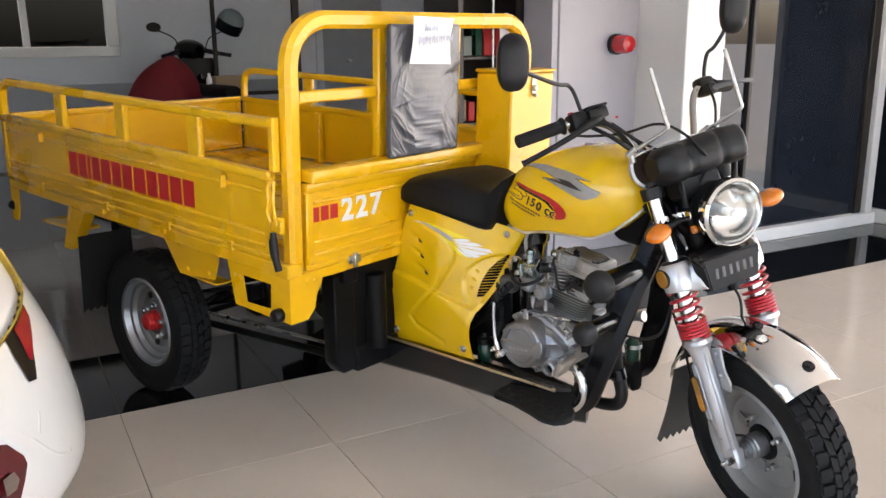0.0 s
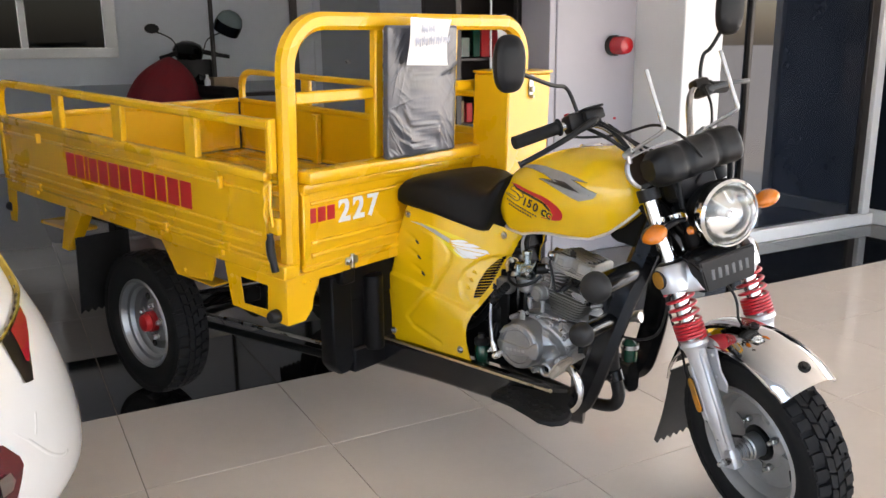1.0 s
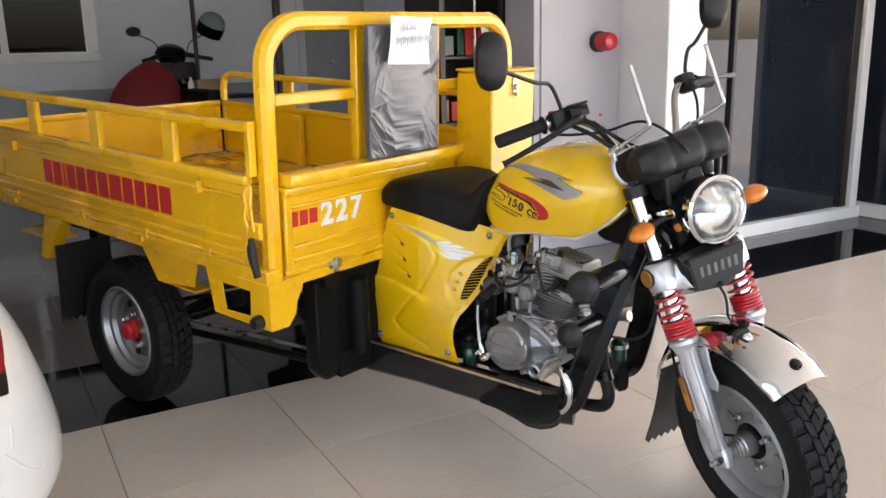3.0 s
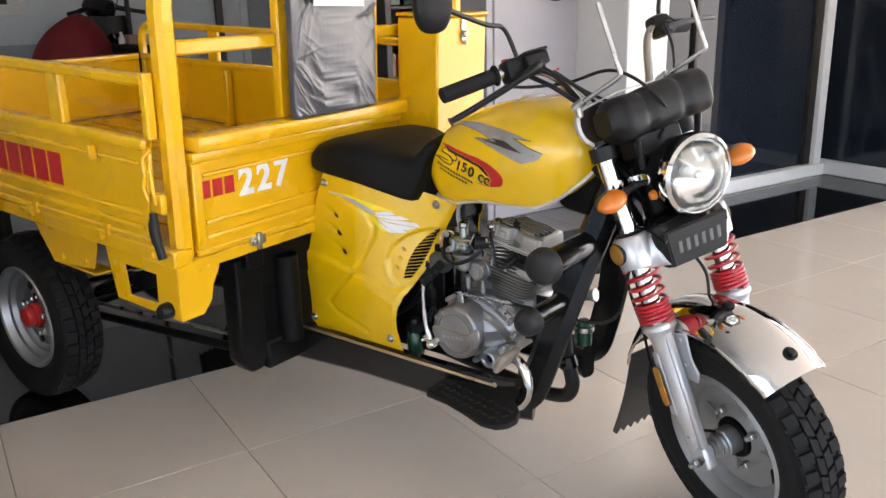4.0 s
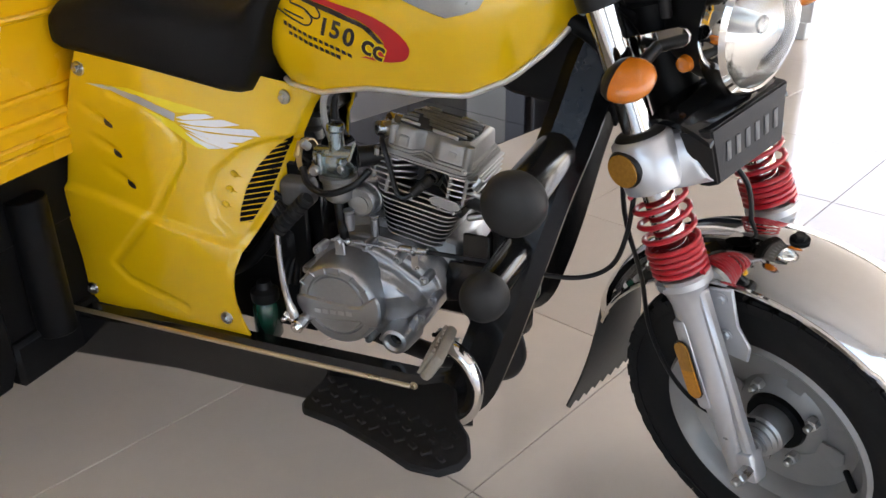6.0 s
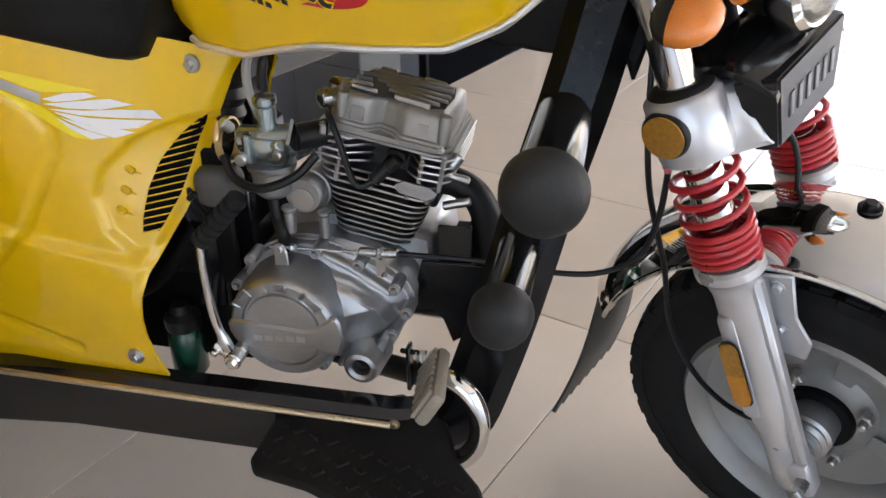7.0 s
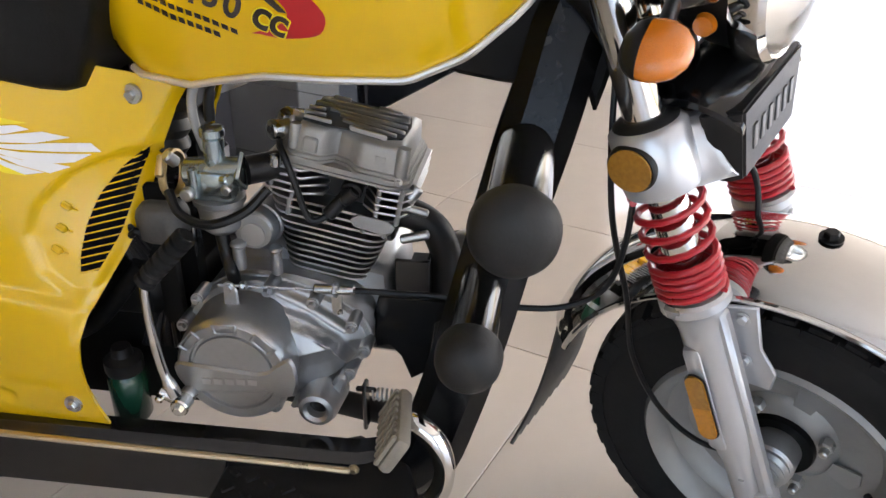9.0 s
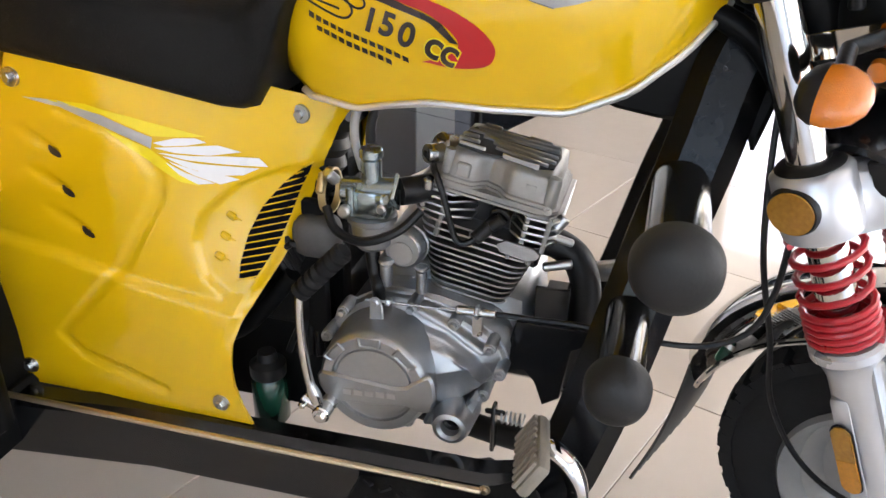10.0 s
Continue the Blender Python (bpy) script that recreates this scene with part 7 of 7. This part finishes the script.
rows.append([(x + dirn.x * (0.020 if j % 2 else 0.002), y, z + dirn.z * (0.020 if j % 2 else 0.002)) for j, (x, y, z) in enumerate(rows[-1])])
steer("mud_flap", sheet(rows, 0.004), FLAPRUBBER, "black rubber mud flap with a toothed edge", angle=25)

# ---- loose things on the bed ----
rng = random.Random(12)
FOLDS = []
for n_fold in range(150):
    fy, fz = rng.uniform(-0.16, 0.16), rng.uniform(0.0, 0.40)
    if fz < 0.14:
        th = radians(rng.uniform(-62, -34))
    elif fz > 0.22 and fy < 0.02:
        th = radians(rng.uniform(38, 78))
    else:
        th = radians(rng.uniform(15, 50) if rng.random() < 0.6 else rng.uniform(-60, -30))
    calm = 0.35 if 0.10 < fz < 0.24 and fy > -0.08 else 1.0
    fine = 1.0 if n_fold < 45 else 0.45
    FOLDS.append((fy, fz, th, rng.uniform(0.03, 0.09) * (0.5 + 0.5 * fine), rng.uniform(0.004, 0.009) * fine, calm * rng.uniform(0.003, 0.008) * fine))


def fold_height(y, z):
    """Bulge of the padded middle with long thin ridges of loose sheeting over it."""
    h = 0.010 * math.exp(-((y - 0.03) / 0.10) ** 2 - ((z - 0.17) / 0.10) ** 2) + 0.004 * noise.noise(Vector((y * 9, z * 7, 2.0)))
    for fy, fz, th, ln, wd, am in FOLDS:
        u = (y - fy) * math.cos(th) + (z - fz) * math.sin(th)
        if abs(u) < ln:
            v = -(y - fy) * math.sin(th) + (z - fz) * math.cos(th) + 9 * wd * (u / ln) ** 2 * wd / 0.01 * 0.3
            if -4 * wd < v < 4 * wd:
                h += am * (1 - (u / ln) ** 2) * math.exp(-abs(v) / wd * (1.6 if v > 0 else 0.8))
    return h


wr = []
for j in range(131):
    row, zz = [], 0.400 * j / 130
    e = min(1.0, min(j, 130 - j) / 3 + 0.25) ** 0.5
    for i in range(240):
        a = 2 * math.pi * i / 240
        c, s = math.cos(a), math.sin(a)
        y = math.copysign(abs(c) ** 0.30, c) * (0.160 - 0.006 * (1 - e)) + 0.002 * noise.noise(Vector((zz * 22, c * 2, 3.0)))
        x = math.copysign(abs(s) ** 0.22, s) * 0.013 * e
        dx = fold_height(y if s > 0 else -y, zz)
        row.append((x + math.copysign(dx, s if abs(s) > 0.05 else 1) * min(1, abs(s) * 3), y, zz))
    wr.append(row)
solo("wrapped_backrest", loft(wr), PLASTICWRAP, "backrest wrapped in creased grey plastic sheeting", "backrest", m=BED @ pose(0.036, -0.072, 0.304), angle=40)
paper_sheet("handwritten_note", 0.192, 0.140, "white handwritten sheet taped to the plastic wrap", BED @ pose(0.071, -0.084, 0.656, 0, 2, 90), lines=((-0.048, -0.022, 0.036), (-0.016, 0.010, 0.038), (-0.074, -0.050, 0.000), (-0.046, -0.020, 0.003), (-0.014, 0.012, 0.006), (0.018, 0.046, 0.008), (0.052, 0.084, 0.010)), tall=0.016)

# ---- the white car's rear corner ----
CAR = Matrix.Translation((-0.03, -1.42, 0)) @ pose(0, 0, 0, 0, 0, 41) @ pose(0.03, -0.30, 0)
car = thing("car", "white car with red tail lamp and gold trim tape", "car")


def car_ring(z, back, side, n=128):
    """Plan outline at one height: back is how far the tail reaches, side the half width."""
    pts = []
    L = 4.2
    for i in range(n):
        a = 2 * math.pi * i / n
        c, s = math.cos(a), math.sin(a)
        e = 0.42
        x = math.copysign(abs(c) ** e, c) * L / 2
        y = math.copysign(abs(s) ** e, s) * side
        pts.append((x - L / 2 + back * (0.5 + 0.5 * c), y, z))
    return pts


prof = ((0.18, -0.05, 0.86), (0.22, -0.005, 0.98), (0.30, 0.006, 1.0), (0.40, 0.0, 0.985), (0.50, -0.012, 0.95), (0.60, -0.045, 0.945), (0.70, -0.095, 0.935), (0.80, -0.15, 0.92), (0.90, -0.21, 0.90), (0.97, -0.28, 0.87), (1.0, -0.38, 0.83))
prof = [tuple(q) for q in smooth_path([Vector(q) for q in prof], 4)]
part("body", loft([car_ring(z, b, s) for z, b, s in prof]), CARWHITE, car, angle=60)
part("glasshouse", loft([car_ring(z, b, s) for z, b, s in ((0.99, -0.60, 0.78), (1.2, -0.8, 0.72), (1.36, -1.05, 0.64))]), DARKGLASS, car, angle=60)
part("roof", loft([car_ring(z, b, s) for z, b, s in ((1.355, -1.03, 0.655), (1.40, -1.08, 0.645), (1.44, -1.25, 0.58), (1.455, -1.5, 0.46))]), CARWHITE, car, angle=60)
for s in (1, -1):
    for x in (-1.15, -2.05, -2.95):
        part("door_pillar", tube([(x, s * 0.775, 0.99), (x - 0.06, s * 0.725, 1.2), (x - 0.12, s * 0.652, 1.37)], 0, smooth=4, prof=rect_prof(0.05, 0.02, 0.005)), CARWHITE, car)
for x in (-0.95, -3.4):
    for s in (1, -1):
        w = part("wheel", lathe([(0.19, -0.09), (0.29, -0.1), (0.315, -0.07), (0.315, 0.07), (0.29, 0.1), (0.19, 0.09), (0.19, -0.09)], 32, pose(x, s * 0.76, 0.316, 90, 0, 0)), RUBBER, car)
        part("rim", lathe([(0, 0.03), (0.19, 0.05), (0.19, -0.08), (0, -0.08)], 24, pose(x, s * 0.76, 0.316, 90 * s, 0, 0)), RIMGREY, w)


def car_back(y, z):
    """A point of the tail at that height and distance from the centre line."""
    bk, sd = (interp([(q[0], q[k]) for q in prof], z) for k in (1, 2))
    s = min(1.0, abs(y) / sd) ** (1 / 0.42)
    c = math.sqrt(max(0.0, 1 - s * s))
    return Vector((c ** 0.42 * 2.1 - 2.1 + bk * (0.5 + 0.5 * c), y, z))


CO = 0.30
lamp = decal("tail_lamp", [(y + CO, z) for y, z in ((0.203, 0.690), (0.190, 0.652), (0.117, 0.596), (0.070, 0.538), (0.035, 0.545), (0.030, 0.600), (0.035, 0.645), (0.096, 0.665))], PLASTIC, car_back, car, off=0.004, label="red tail lamp in a black surround", out=(1, 0, 0))
decal("lamp_lens", [(y + CO, z) for y, z in ((0.192, 0.680), (0.178, 0.652), (0.120, 0.606), (0.084, 0.578), (0.072, 0.584), (0.085, 0.654), (0.140, 0.668))], material("tail lamp red", (0.30, 0.006, 0.026), 0.15, var=0.15, scale=20, coat=0.5), car_back, lamp, off=0.008, out=(1, 0, 0))
low = decal("bumper_lamp", [(y + CO, z) for y, z in ((-0.200, 0.500), (-0.128, 0.471), (-0.077, 0.418), (-0.070, 0.395), (-0.095, 0.365), (-0.124, 0.340), (-0.200, 0.330))], material("dark red lamp", (0.10, 0.004, 0.008), 0.10, coat=0.6), car_back, car, off=0.004, label="dark red bumper lamp", out=(1, 0, 0))
decal("lamp_trim", [(y + CO, z) for y, z in ((-0.180, 0.415), (-0.135, 0.410), (-0.122, 0.385), (-0.140, 0.370), (-0.180, 0.375))], CHROME, car_back, low, off=0.010, out=(1, 0, 0))
tape = [(0.275, 0.830), (0.262, 0.780), (0.248, 0.735), (0.222, 0.705), (0.180, 0.688), (0.137, 0.674), (0.068, 0.657), (0.000, 0.645), (-0.080, 0.635)]
band = part("trim_tape", tube([car_back(y + CO, z) + Vector((0.004, 0, 0)) for y, z in tape], 0, smooth=6, prof=rect_prof(0.006, 0.040, 0.002)), GOLDTAPE, car, "gold patterned trim tape")
for k in range(9):
    q, r = (smooth_path([Vector((0, y, z)) for y, z in tape], 6)[3 + 4 * k + d] for d in (0, 1))
    part("dark_square", tube([car_back(p.y + CO, p.z) + Vector((0.0055, 0, 0)) for p in (q, q.lerp(r, 0.9))], 0, prof=rect_prof(0.006, 0.022, 0.001)), DECALBLACK, band)
for line_pts in (((-0.104, 0.510), (-0.059, 0.461), (-0.014, 0.421), (0.059, 0.353), (0.134, 0.315), (0.198, 0.333)), ((0.044, 0.504), (0.027, 0.457), (0.003, 0.412))):
    part("bumper_crease", tube([car_back(y + CO, z) + Vector((-0.0102, 0, 0)) for y, z in line_pts], [0.004, 0.0105, 0.0115, 0.0115, 0.004], 10, 8), CARWHITE, car)
car.matrix_world = CAR

# ---- floor tiles ----
def tile_mesh(w, d, mat, name):
    b = box(0.0012, w - 0.0012, 0.0012, d - 0.0012, -0.012, 0.0, 0.0012)
    me = bpy.data.meshes.new(name)
    b.to_mesh(me)
    b.free()
    me.materials.append(mat)
    return me


TS, BAND = 0.6, 0.66
tile_beige = tile_mesh(TS, TS, TILE, "tile")
tile_grey = tile_mesh(TS, TS, TILEGREY, "tile")
tile_black = tile_mesh(TS, BAND, TILEBLACK, "tile")
rest, rest_in = [], []
for i in range(-7, 11):
    for j in range(-11, 11):
        y0 = j * TS if j < 0 else (0 if j == 0 else BAND + (j - 1) * TS)
        if y0 + TS > 7.0:
            continue
        near = -3 <= i <= 9 and -6 <= j <= 6
        if near:
            t = new("tile", tile_black if j == 0 else tile_grey if j > 0 else tile_beige)
            t.parent = floor
            t.matrix_world = ROOM @ pose(i * TS, y0, 0)
        else:
            (rest_in if j > 0 else rest).append(box(i * TS + 0.0012, i * TS + TS - 0.0012, y0 + 0.0012, y0 + (BAND if j == 0 else TS) - 0.0012, -0.012, 0, 0))
tagged(part("tiles_beyond", merge(*rest), TILE, floor, "", ROOM), kind="stuff")
tagged(part("tiles_beyond", merge(*rest_in), TILEGREY, floor, "", ROOM), kind="stuff")
